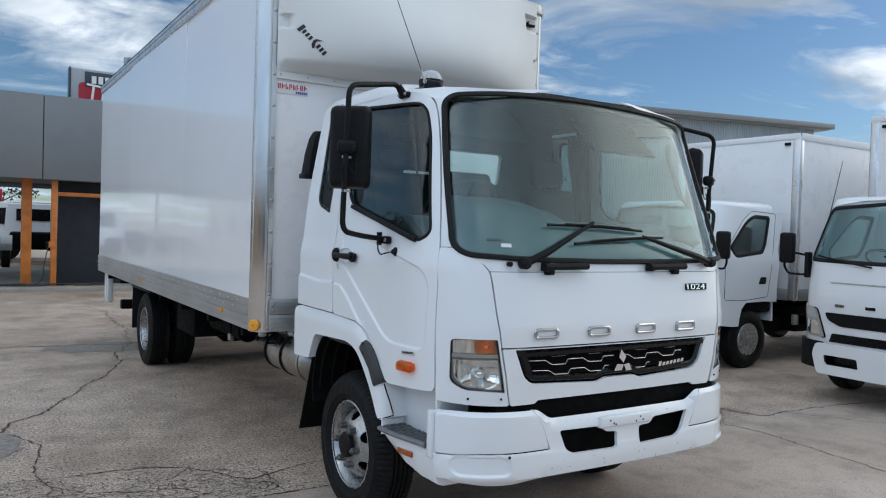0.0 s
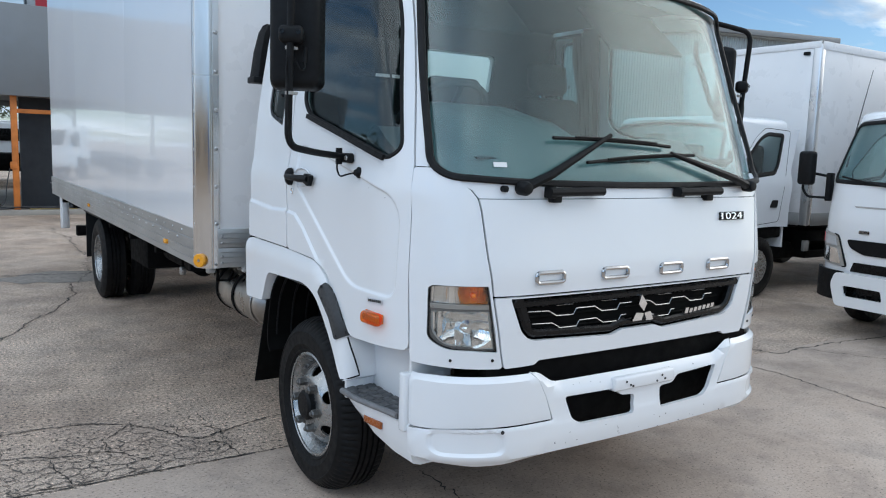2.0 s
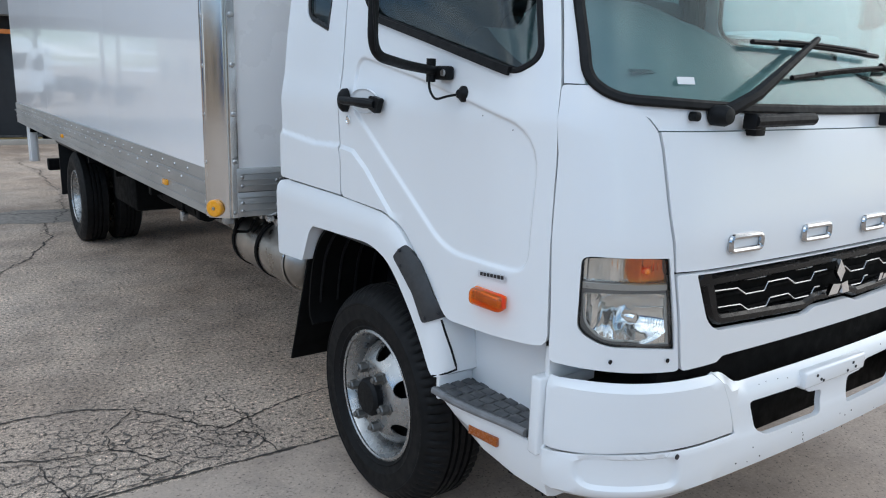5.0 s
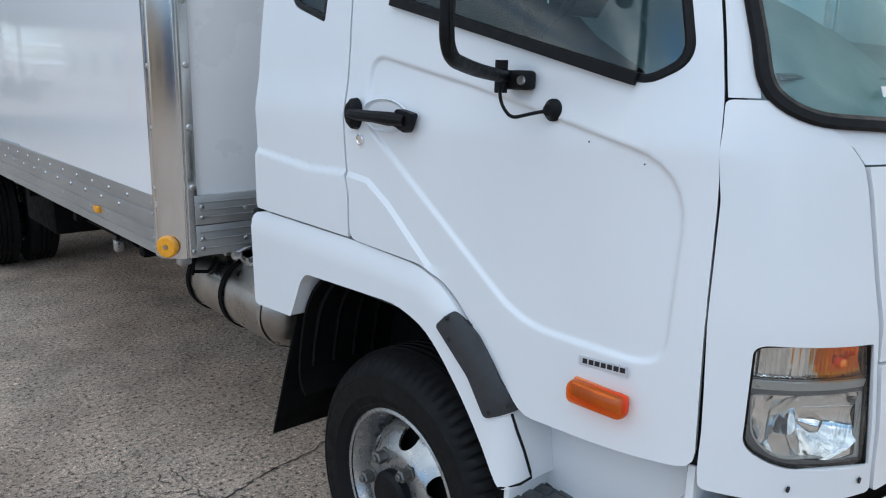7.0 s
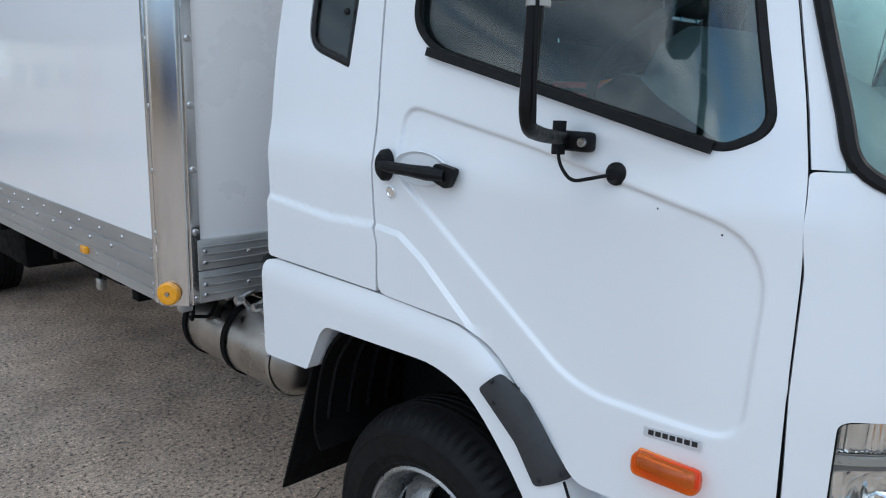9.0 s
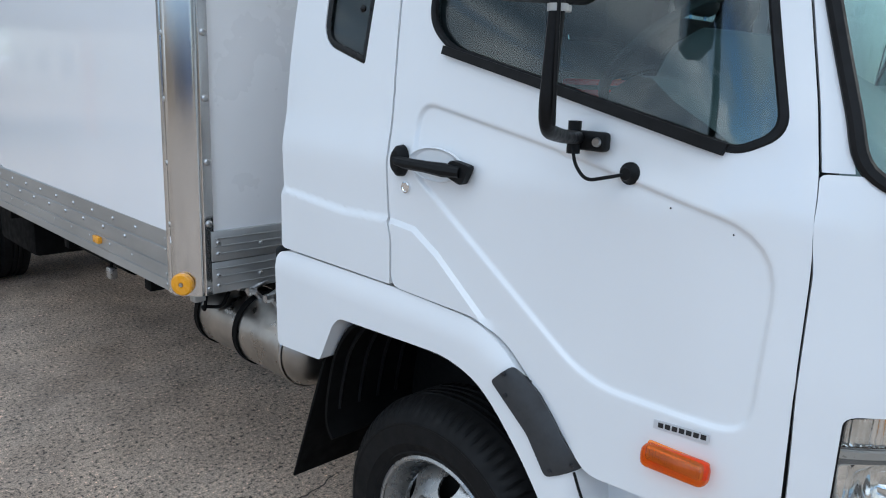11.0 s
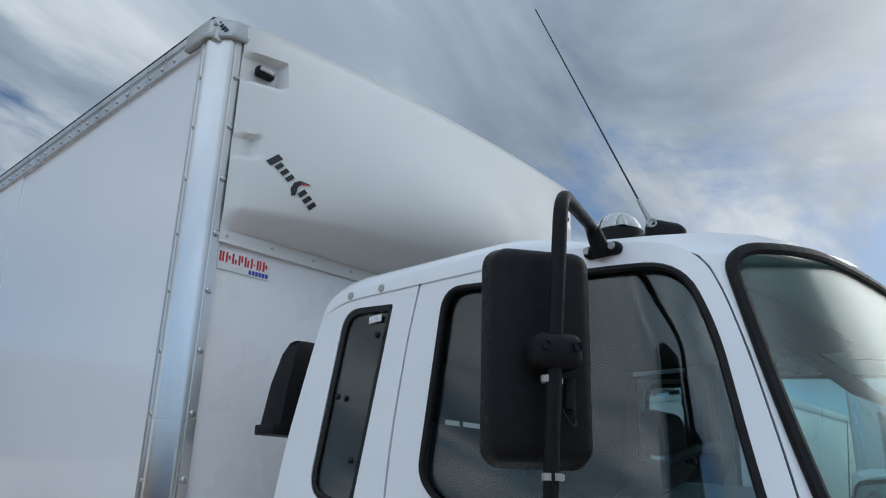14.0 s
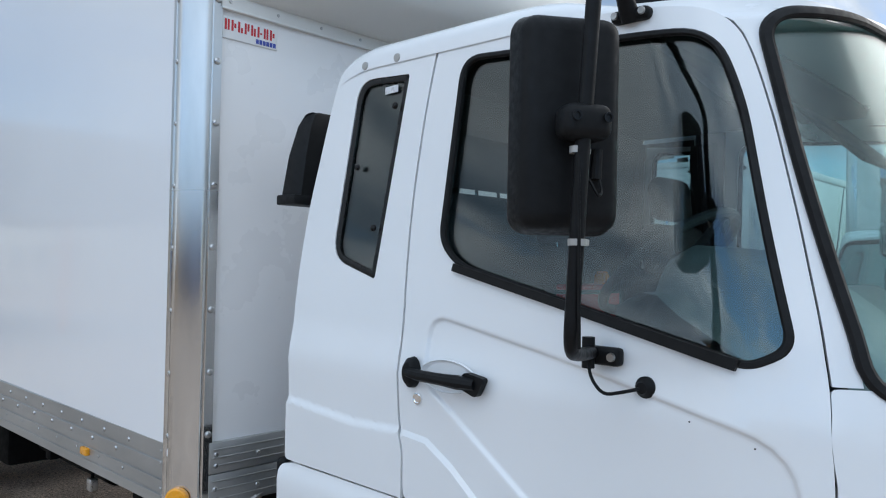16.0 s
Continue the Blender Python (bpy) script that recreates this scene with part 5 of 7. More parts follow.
def wiper(pivot, tip, b0, b1):
    w = part("wiper_arm", tube([on_glass(*pivot, 0.020), on_glass(pivot[0] * 0.75 + tip[0] * 0.25, pivot[1] * 0.75 + tip[1] * 0.25, 0.045), on_glass(*tip, 0.036)], [0.020, 0.018, 0.009], 8), BLACK, truck, "black wiper arm")
    q = on_glass(*pivot, 0.03)
    part("pivot_cap", moved(lathe([(0.03, 0.026), (-0.005, 0.027), (-0.02, 0.020), (-0.024, 0)], "y", 20), Matrix.Translation(q)), BLACK, w)
    line = [on_glass(b0[0] + (b1[0] - b0[0]) * t, b0[1] + (b1[1] - b0[1]) * t + 0.006 * math.sin(math.pi * t), 0.022) for t in np.linspace(0, 1, 14)]
    part("wiper_blade", tube(line, 0.0078, 6), SEAL, w, "thin black wiper blade")
    part("blade_frame", tube([p + Vector((0, -0.014, 0.006)) for p in line[2:-2]], 0.005, 6), BLACK, w)


wiper((-0.650, 1.525), (-0.190, 1.735), (-0.480, 1.715), (0.165, 1.700))
wiper((0.680, 1.535), (0.150, 1.672), (-0.330, 1.625), (0.315, 1.668))
b = lathe([(0.01, 0.012), (-0.012, 0.012), (-0.018, 0.0)], "y", 12)
part("washer_jet", moved(b, Matrix.Translation((-0.725, -0.155, 1.522))), BLACK, truck)
o = part("inside_sticker", sheet([(-0.745, 1.600), (-0.690, 1.600), (-0.690, 1.618), (-0.745, 1.618)], [], 0.03, lambda x, z: plan(u_of_x(-x, z), z, -0.014), 0.001), PAPER, windscreen, "small white sticker behind the glass")

# ---- driver's side fittings, and their twins ----


def door_handle():
    b = bmesh.new()
    tube([(-1.072, 1.075, 1.512), (-1.082, 1.02, 1.510), (-1.084, 0.95, 1.510), (-1.078, 0.89, 1.508), (-1.066, 0.845, 1.506)], [0.013, 0.015, 0.015, 0.018, 0.014], 10, b)
    h = lathe([(0.0, 0.042), (-0.018, 0.040), (-0.030, 0.028), (-0.034, 0.0)], "x", 20)
    bmesh.ops.scale(h, vec=(1, 0.62, 1), verts=h.verts)
    join(b, h, Matrix.Translation((-1.046, 1.075, 1.510)))
    loop = rounded([(0.878, 1.534), (0.812, 1.524), (0.838, 1.474), (0.905, 1.496)], 0.012, 3)
    join(b, sheet(loop, [], 0.03, lambda y, z: Vector((-1.068, y, z)), 0.02))
    return b


def handle_dish():
    b = lathe([(-0.002, 0.098), (-0.007, 0.097), (-0.008, 0.094), (-0.0045, 0.090), (0.004, 0.05), (0.006, 0.0)], "x", 40)
    bmesh.ops.scale(b, vec=(1, 1.0, 0.44), verts=b.verts)
    return moved(b, Matrix.Translation((-1.040, 0.955, 1.512)))


for k, ob in enumerate(both("handle_dish", handle_dish, WHITE, None)):
    ob.parent = doors[k]
for k, ob in enumerate(both("door_handle", door_handle, BLACK, None, "black pull handle")):
    ob.parent = doors[k]


def lock():
    return moved(lathe([(0.0, 0.0155), (-0.007, 0.0155), (-0.008, 0.012), (-0.006, 0.010), (-0.006, 0)], "x", 24), Matrix.Translation((-1.046, 1.056, 1.442)))


for k, ob in enumerate(both("door_lock", lock, CHROME, None, "round chrome door lock")):
    ob.parent = doors[k]


def indicator():
    b = block(-1.088, -1.044, 0.148, 0.298, 0.976, 1.028, 0.019, 4)
    for v in b.verts:
        if v.co.y > 0.22:
            v.co.z -= 0.012 * (v.co.y - 0.22) / 0.08
            if v.co.x < -1.06:
                v.co.x += 0.012 * (v.co.y - 0.22) / 0.08
    return b


for k, ob in enumerate(both("side_indicator", indicator, AMBERGLASS, None, "orange side repeater lamp")):
    ob.parent = doors[k]
    g = block(-1.056, -1.042, 0.156, 0.290, 0.982, 1.021, 0.006)
    part("lamp_base", g if k == 0 else flipped(g), AMBER, ob)
    g = block(-1.070, -1.050, 0.162, 0.286, 0.984, 1.019, 0.008)
    for j in range(9):
        block(-1.073, -1.066, 0.166 + 0.0135 * j, 0.1715 + 0.0135 * j, 0.988, 1.015, 0.002, 1, g)
    part("lamp_reflector", g if k == 0 else flipped(g), REFLECTOR, ob)


def decal(loop, x=-1.0485, thick=0.0015):
    return sheet(loop, [], 0.05, lambda y, z: Vector((x, y, z)), thick)


for k in (0, 1):
    f = (lambda q: q) if k == 0 else flipped
    d = part("emission_decal", f(decal([(0.165, 1.058), (0.283, 1.048), (0.283, 1.068), (0.165, 1.078)])), SILVERPRINT, doors[k], "small silver decal with dark lettering bar")
    for j in range(7):
        y = 0.272 - 0.0152 * j
        part("decal_bar", f(decal([(y, 1.0545 + 0.01 * (0.272 - y) / 0.1), (y - 0.011, 1.0555 + 0.01 * (0.272 - y) / 0.1), (y - 0.011, 1.0655 + 0.01 * (0.272 - y) / 0.1), (y, 1.0645 + 0.01 * (0.272 - y) / 0.1)], -1.0500)), INK, d)
    part("step_reflector", f(moved(block(-0.006, 0.006, -0.060, 0.060, -0.014, 0.014, 0.002), pose(-1.026, 0.255, 0.560, 0, 0, 6))), AMBER2, steps[k], "amber rectangular reflector")
    for y, z in ((0.665, 1.050), (0.655, 1.000), (0.470, 0.885), (0.515, 0.862)):
        part("moulding_screw", f(moved(lathe([(0, 0.006), (-0.003, 0.005), (-0.004, 0)], "x", 8), Matrix.Translation(fender_at(y, z, 0.0085)))), INK, arches[k])
    for y, z in ((0.30, 1.50), (0.17, 1.47)):
        part("paint_chip", f(moved(lathe([(0, 0.0022), (-0.0008, 0.0018), (-0.001, 0)], "x", 6), Matrix.Translation((-1.040, y, z)))), INK, doors[k])


# door mirrors on bowed arms
def mirror(side):
    f = (lambda q: q) if side < 0 else flipped
    turn = pose(-1.287, 0.440, 2.070, 0, 0, -36)
    body = block(-0.105, 0.105, -0.048, 0.052, -0.207, 0.207, 0.036, 5)
    for v in body.verts:
        if v.co.y < 0:
            v.co.x *= 0.93
            v.co.z *= 0.97
    m = part("door_mirror", f(moved(body, turn)), BLACK, truck, "black door mirror on a bent tube arm", 60)
    part("mirror_glass", f(moved(block(-0.082, 0.082, 0.0495, 0.0535, -0.190, 0.190, 0.002), turn)), CHROME, m, "mirror glass")
    px, py = -1.342, 0.372
    arm = arc_line([(-0.962, 0.494, 2.372), (-1.005, 0.494, 2.424), (px - 0.004, py - 0.033, 2.356), (px - 0.002, py - 0.008, 2.0), (px - 0.002, py + 0.010, 1.652), (-1.20, 0.455, 1.630), (-1.060, 0.515, 1.618)], 0.06, 7)
    part("mirror_arm", f(tube(arm, 0.0138, 12)), BLACK, m, "black bent tube arm")
    clamp = block(-0.046, 0.046, -0.046, 0.02, -0.032, 0.032, 0.020, 4)
    part("arm_clamp", f(moved(clamp, pose(px + 0.011, py + 0.006, 2.060, 0, 0, -30))), BLACK, m, "moulded clamp with two screws", 60)
    for dx in (-0.030, 0.030):
        b = lathe([(0.0, 0.009), (-0.003, 0.009), (-0.003, 0.006), (0.001, 0.005), (0.001, 0)], "y", 14)
        part("clamp_screw", f(moved(b, pose(px + 0.011, py + 0.006, 2.060, 0, 0, -30) @ Matrix.Translation((dx, -0.048, 0.006)))), GLOSSBLACK, m)
    for z in (2.012, 1.848):
        b = lathe([(-0.006, 0.0172), (0.006, 0.0172)], "z", 16)
        block(0.014, 0.030, -0.007, 0.007, -0.006, 0.006, 0.002, 1, b)
        part("cable_tie", f(moved(b, Matrix.Translation((px, py, z)))), GREYTRIM, m)
    b = tube(arc_line([(px + 0.02, py, 1.975), (px + 0.035, py - 0.02, 1.93), (px + 0.055, py - 0.015, 1.94), (px + 0.06, py, 1.985)], 0.02, 5), 0.003, 6)
    part("heater_cable", f(b), BLACK, m)
    b = tube([(px + 0.058, py, 1.965), (px + 0.062, py, 2.02)], [0.010, 0.009], 10)
    part("cable_plug", f(b), BLACK, m)
    b = tube([(px - 0.012, py - 0.010, 2.0), (px - 0.018, py - 0.012, 1.93), (px - 0.013, py - 0.012, 1.86), (px - 0.010, py - 0.012, 1.75), (px, py - 0.008, 1.66)], 0.0035, 6)
    part("heater_cable", f(b), BLACK, m)
    top = block(-0.972, -0.935, 0.444, 0.540, 2.358, 2.388, 0.012, 3)
    join(top, lathe([(-0.014, 0.023), (0.028, 0.020), (0.052, 0.017), (0.054, 0)], "z", 14), pose(-0.962, 0.494, 2.376, 0, -38, 0))
    part("arm_bracket", f(top), BLACK, m)
    for y in (0.458, 0.526):
        part("bracket_bolt", f(moved(lathe([(0, 0.009), (-0.005, 0.008), (-0.005, 0.004), (-0.003, 0)], "x", 10), Matrix.Translation((-0.972, y, 2.374)))), CAST, m)
    low = block(-1.058, -1.028, 0.452, 0.530, 1.592, 1.632, 0.009, 3)
    tube([(-1.066, 0.520, 1.585), (-1.066, 0.520, 1.652)], 0.014, 12, low)
    part("arm_bracket", f(low), BLACK, m)
    part("bracket_bolt", f(moved(lathe([(0, 0.010), (-0.006, 0.009), (-0.006, 0.005), (-0.004, 0)], "x", 12), Matrix.Translation((-1.058, 0.468, 1.612)))), BOLT, m)
    cab = tube(arc_line([(-1.075, 0.515, 1.60), (-1.085, 0.50, 1.565), (-1.085, 0.47, 1.535), (-1.075, 0.42, 1.548), (-1.045, 0.398, 1.555)], 0.03, 6), 0.0038, 8)
    part("heater_cable", f(cab), BLACK, m)
    part("cable_grommet", f(moved(lathe([(0.006, 0.023), (-0.006, 0.023), (-0.014, 0.014), (-0.022, 0.012), (-0.024, 0)], "x", 18), Matrix.Translation((-1.032, 0.399, 1.555)))), BLACK, m)


mirror(-1)
mirror(1)

# quarter-window studs, roof plugs, window strip
for k in (0, 1):
    f = (lambda q: q) if k == 0 else flipped
    for y, z in ((1.258, 2.263), (1.402, 2.089), (1.301, 1.902)):
        p = plan(u_of_y(y, z), z, 0.004)
        part("window_stud", f(moved(lathe([(0, 0.010), (-0.006, 0.010), (-0.010, 0.005), (-0.010, 0)], "x", 12), Matrix.Translation(p))), GLOSSBLACK, quarters[k])
    o = sheet(by_y([(1.262, 2.308), (1.318, 2.306), (1.320, 2.328), (1.264, 2.330)]), [], 0.05, lambda u, z: plan(u, z, -0.003), 0.001)
    part("glass_label", f(o), SILVERPRINT, quarters[k])
    for y, z in ((1.273, 2.411), (1.417, 2.409)):
        p = plan(u_of_y(y, z), z, 0.003)
        part("roof_plug", f(moved(lathe([(0, 0.014), (-0.004, 0.012), (-0.005, 0)], "x", 14), Matrix.Translation(p))), GREYTRIM, quarters[k])
    strip = [(0.970, 1.784), (0.60, 1.700), (0.215, 1.610), (0.207, 1.632), (0.60, 1.722), (0.965, 1.804)]
    part("window_strip", f(sheet(by_y(strip), [], 0.04, lambda u, z: plan(u, z, 0.014), 0.012)), SEAL, doors[k], "black belt moulding")

# roof fittings
b = lathe([(0.0, 0.062), (0.014, 0.060), (0.034, 0.050), (0.047, 0.036), (0.052, 0.018), (0.053, 0.0)], "z", 32)
BEACONMAT = simple("smoky_clear_plastic", (0.50, 0.51, 0.52), 0.20, vary=0.18, scale=60, coat=0.5)
beacon = part("roof_beacon", moved(b, Matrix.Translation((-0.752, 0.566, 2.488))), BEACONMAT, truck, "small clear domed roof lamp")
part("beacon_base", moved(lathe([(-0.05, 0.062), (0.0, 0.068), (0.006, 0.066), (0.006, 0)], "z", 32), Matrix.Translation((-0.752, 0.566, 2.482))), BLACK, beacon)
part("beacon_rib", moved(tube([(0.062 * math.cos(t), 0.0, 0.053 * math.sin(t)) for t in np.linspace(0, math.pi, 15)], 0.0022, 6), pose(-0.752, 0.566, 2.488, 0, 0, -20)), FLARE, beacon)
part("beacon_bulb", moved(lathe([(0, 0.016), (0.012, 0.014), (0.026, 0.007), (0.034, 0)], "z", 12), Matrix.Translation((-0.797, 0.530, 2.488))), CAST, beacon)
foot = block(-0.027, 0.027, -0.050, 0.046, -0.02, 0.050, 0.022, 4)
for v in foot.verts:
    if v.co.y < 0 and v.co.z > 0:
        v.co.z *= 1 + 7.0 * v.co.y
    if v.co.y < 0:
        v.co.x *= 1 + 6.0 * v.co.y
ant = part("antenna_base", moved(foot, pose(-0.852, 0.384, 2.404, 0, 0, 38)), BLACK, truck, "black aerial base with a whip")
part("antenna_screw", moved(lathe([(0.01, 0.012), (-0.006, 0.012), (-0.006, 0.008), (-0.003, 0.006), (-0.003, 0)], "x", 16), pose(-0.889, 0.398, 2.440, 0, 0, 38)), CAST, ant)
p0 = Vector((-0.889, 0.402, 2.446))
p1 = p0 + Vector((-0.125, 0.235, 0.63)).normalized() * 0.685
part("antenna_ferrule", tube([p0, p0.lerp(p1, 0.09)], [0.0075, 0.0045], 10), CAST, ant, "tapered grey aerial ferrule")
part("antenna_whip", tube([p0.lerp(p1, 0.08), p1], [0.0025, 0.0018], 8), INK, ant, "thin black whip aerial")

# air intake behind the cab
b = bmesh.new()
rows = []
for z, x0, x1, y0, y1 in ((1.985, -1.016, -0.84, 1.672, 1.766), (2.02, -1.014, -0.84, 1.672, 1.772), (2.15, -0.998, -0.84, 1.672, 1.760), (2.25, -0.978, -0.84, 1.675, 1.740), (2.29, -0.958, -0.84, 1.68, 1.722), (2.30, -0.940, -0.85, 1.685, 1.712)):
    rows.append([b.verts.new(p) for p in ((x0 + 0.02, y0, z), (x0, y0 + 0.03, z), (x0, y1 - 0.02, z), (x0 + 0.02, y1, z), (x1, y1, z), (x1, y0, z))])
for a, c in zip(rows, rows[1:]):
    for k in range(6):
        b.faces.new((a[k], a[(k + 1) % 6], c[(k + 1) % 6], c[k]))
b.faces.new(rows[0])
b.faces.new(rows[-1][::-1])
snork = part("air_intake", b, BLACK, truck, "black moulded air intake behind the cab")
part("intake_band", block(-1.022, -0.84, 1.670, 1.774, 1.985, 2.018, 0.005), BLACK, snork)
part("intake_box", block(-1.04, -0.80, 1.67, 1.72, 0.90, 1.16, 0.02, 3), BLACK, truck, "black plastic box behind the cab")

# exhaust muffler, lying along the truck
muf = part("exhaust_muffler", moved(lathe([(2.360, 0.0), (2.356, 0.08), (2.345, 0.125), (2.330, 0.138), (1.740, 0.138), (1.69, 0.130), (1.645, 0.10), (1.62, 0.05), (1.615, 0)], "y", 40), Matrix.Translation((-0.895, 0, 0.765))), STEEL, truck, "stainless exhaust muffler canister")
for y in (2.285, 1.985):
    part("muffler_strap", moved(lathe([(y, 0.140), (y, 0.146), (y + 0.028, 0.146), (y + 0.028, 0.140)], "y", 40, None, False), Matrix.Translation((-0.895, 0, 0.765))), DARK, muf, "dark clamp strap")
part("muffler_seam", moved(lathe([(1.70, 0.137), (1.705, 0.142), (1.715, 0.142), (1.72, 0.137)], "y", 40, None, False), Matrix.Translation((-0.895, 0, 0.765))), STEEL, muf)
for y in (2.25, 2.16, 2.05, 1.98, 1.86):
    b = tube([(-0.93, y, 0.885), (-0.965, y + 0.01, 0.935), (-0.90, y + 0.02, 0.95)], 0.013, 8)
    join(b, lathe([(-0.016, 0.016), (0.016, 0.016)], "x", 6), Matrix.Translation((-0.968, y + 0.01, 0.925)))
    part("sensor_fitting", b, BOLT, muf)
part("muffler_pipe", tube([(-0.86, 2.35, 0.78), (-0.80, 2.55, 0.72), (-0.70, 3.2, 0.68), (-0.66, 4.0, 0.66)], 0.05, 14), STEEL, muf)
part("tow_hook", tube(arc_line([(-1.08, 2.12, 0.92), (-1.09, 2.12, 0.84), (-1.06, 2.20, 0.83), (-1.02, 2.12, 0.84), (-1.0, 2.10, 0.90)], 0.02, 4), 0.007, 8), DARK, truck)
part("post_foot", block(-1.17, -1.12, 2.04, 2.08, 0.90, 0.94, 0.01), RAILALU, truck)

# ---- box body fittings ----
b = lathe([(0.0, 0.040), (-0.016, 0.040), (-0.022, 0.034), (-0.023, 0.010), (-0.019, 0.008), (-0.019, 0)], "x", 32)
mk = part("marker_lamp", moved(b, pose(-1.208, 2.035, 0.984, 0, 0, 38)), AMBERLAMP, truck, "round amber marker lamp")
part("marker_lamp", flipped(moved(lathe([(0.0, 0.040), (-0.016, 0.040), (-0.022, 0.034), (-0.023, 0.010), (-0.019, 0.008), (-0.019, 0)], "x", 32), pose(-1.208, 2.035, 0.984, 0, 0, 38))), AMBERLAMP, truck, "round amber marker lamp")
part("lamp_centre", moved(lathe([(-0.019, 0.0075), (-0.025, 0.007), (-0.026, 0)], "x", 14), pose(-1.208, 2.035, 0.984, 0, 0, 38)), BOLT, mk)
for y in (2.765, 5.88):
    for s in (-1, 1):
        g = block(-1.240, -1.220, y - 0.030, y + 0.030, 0.998, 1.028, 0.005)
        part("side_marker", g if s < 0 else flipped(g), AMBERLAMP, truck, "small amber side marker")

RIVET = finish(lathe([(0.0, 0.0095), (-0.003, 0.009), (-0.006, 0.006), (-0.007, 0.0)], "x", 10))
BIGRIVET = finish(lathe([(0.0, 0.0125), (-0.004, 0.012), (-0.008, 0.008), (-0.0095, 0.0)], "x", 12))
SMALLRIVET = finish(lathe([(0.0, 0.0065), (-0.003, 0.005), (-0.004, 0.0)], "x", 8))


def rivet(x, y, z, turn=0.0, me=RIVET, mat=BOLT):
    o = part("rivet", me, mat, truck)
    o.matrix_basis = pose(x, y, z, 0, 0, turn)


for k in range(12):
    z = 1.19 + 0.2145 * k
    if z < 3.48:
        rivet(-1.224, 2.086, z)
        rivet(-1.128, 1.991, z + 0.006, 90, BIGRIVET)
        rivet(1.136, 1.990, z + 0.006, 90)
for k in range(31):
    y = 2.385 + 0.2165 * k
    rivet(-1.223, y, 1.127)
    rivet(-1.223, y + 0.108, 1.075)
    rivet(-1.223, y + 0.05, 1.012, 0, SMALLRIVET)
    if y > 2.3:
        rivet(-1.2245, y - 0.15, 3.512)
        rivet(-1.2245, y - 0.04, 3.512)
for y, z in ((2.135, 1.130), (2.138, 1.090), (2.135, 1.000), (2.135, 0.962)):
    rivet(-1.223, y, z, 0, SMALLRIVET)
for x, z in ((-1.098, 1.125), (-1.098, 1.085), (-0.93, 1.105), (-1.098, 1.005), (-1.098, 0.968), (-1.135, 0.962), (-0.93, 0.99), (-0.62, 1.105), (0, 1.105), (0.62, 1.105)):
    rivet(x, 1.985 if z > 1.06 else 1.988, z, 90)
for k in range(12):
    o = part("flange_screw", SMALLRIVET, BOLT, truck)
    o.matrix_basis = pose(-1.085 + 0.197 * k, 1.985, 2.699, 0, 0, 90)
part("flange_strip", block(-1.118, 1.118, 1.983, 2.004, 2.670, 2.678, 0.002), CONEWHITE, truck)

lab = part("builder_label", block(-1.106, -0.882, 1.9985, 2.0035, 2.574, 2.650, 0.0005), PAPER, truck, "white label with red bars and small blue bars")
for k in range(8):
    x = -1.099 + 0.0265 * k
    part("label_bar", block(x, x + 0.0075, 1.9970, 1.9985, 2.604, 2.642, 0.0), RED, lab)
    part("label_bar", block(x + 0.0115, x + 0.0185, 1.9970, 1.9985, 2.604 + 0.012 * (k % 2), 2.642 - 0.010 * (k % 3), 0.0), RED, lab)
for k in range(6):
    part("label_bar", block(-0.972 + 0.0145 * k, -0.961 + 0.0145 * k, 1.9970, 1.9985, 2.580, 2.596, 0.0), BLUE, lab)


# slanted dark print on the wind deflector: plain bars and a sweep
def on_nose(x, z, lift):
    return Vector((x, 1.986 - nose_depth(x, z) - lift, z))


def nose_bar(ax, az, bx, bz, w):
    d = Vector((bx - ax, bz - az)).normalized()
    n = Vector((-d.y, d.x)) * w / 2
    a, c = Vector((ax, az)), Vector((bx, bz))
    loop = [tuple(a + n), tuple(a - n), tuple(c - n), tuple(c + n)]
    return sheet(loop, [], 0.02, lambda x, z: on_nose(x, z, 0.003), 0.0015)


print_ = part("deflector_print", nose_bar(-1.000, 3.012, -0.984, 2.994, 0.052), INK, truck, "dark slanted print bars and a sweep on the deflector")
for k in (0, 1, 2):
    part("print_bar", nose_bar(-0.981 + 0.0190 * k, 2.986 - 0.0205 * k, -0.969 + 0.0190 * k, 2.974 - 0.0205 * k, 0.030), INK, print_)
for k in range(3):
    part("print_bar", nose_bar(-0.894 + 0.0200 * k, 2.893 - 0.0205 * k, -0.881 + 0.0200 * k, 2.880 - 0.0205 * k, 0.031), INK, print_)
sweep = [(-0.925, 2.872), (-0.930, 2.900), (-0.920, 2.924), (-0.900, 2.934), (-0.862, 2.924), (-0.892, 2.922), (-0.906, 2.908), (-0.908, 2.886), (-0.912, 2.874)]
part("print_sweep", sheet(sweep, [], 0.02, lambda x, z: on_nose(x, z, 0.003), 0.0015), INK, print_, "curved dark sweep")
tip = [(-0.898, 2.9275), (-0.862, 2.922), (-0.890, 2.9185)]
part("sweep_tip", sheet(tip, [], 0.02, lambda x, z: on_nose(x, z, 0.0045), 0.001), RED, print_, "small red tip")

# clearance lamps in their pockets
for s in (-1, 1):
    f = (lambda q: q) if s < 0 else flipped
    lp = part("clearance_lamp", f(moved(block(-0.040, 0.040, -0.025, 0.012, -0.022, 0.022, 0.012, 3), pose(-1.030, 1.958, 3.387, 0, 0, 0))), BLACK, truck, "small black clearance lamp")
    part("lamp_lens", f(moved(block(-0.032, 0.032, -0.030, 0.0, -0.005, 0.015, 0.006, 2), pose(-1.030, 1.958, 3.387, 0, 0, 0))), BEACONMAT, lp)

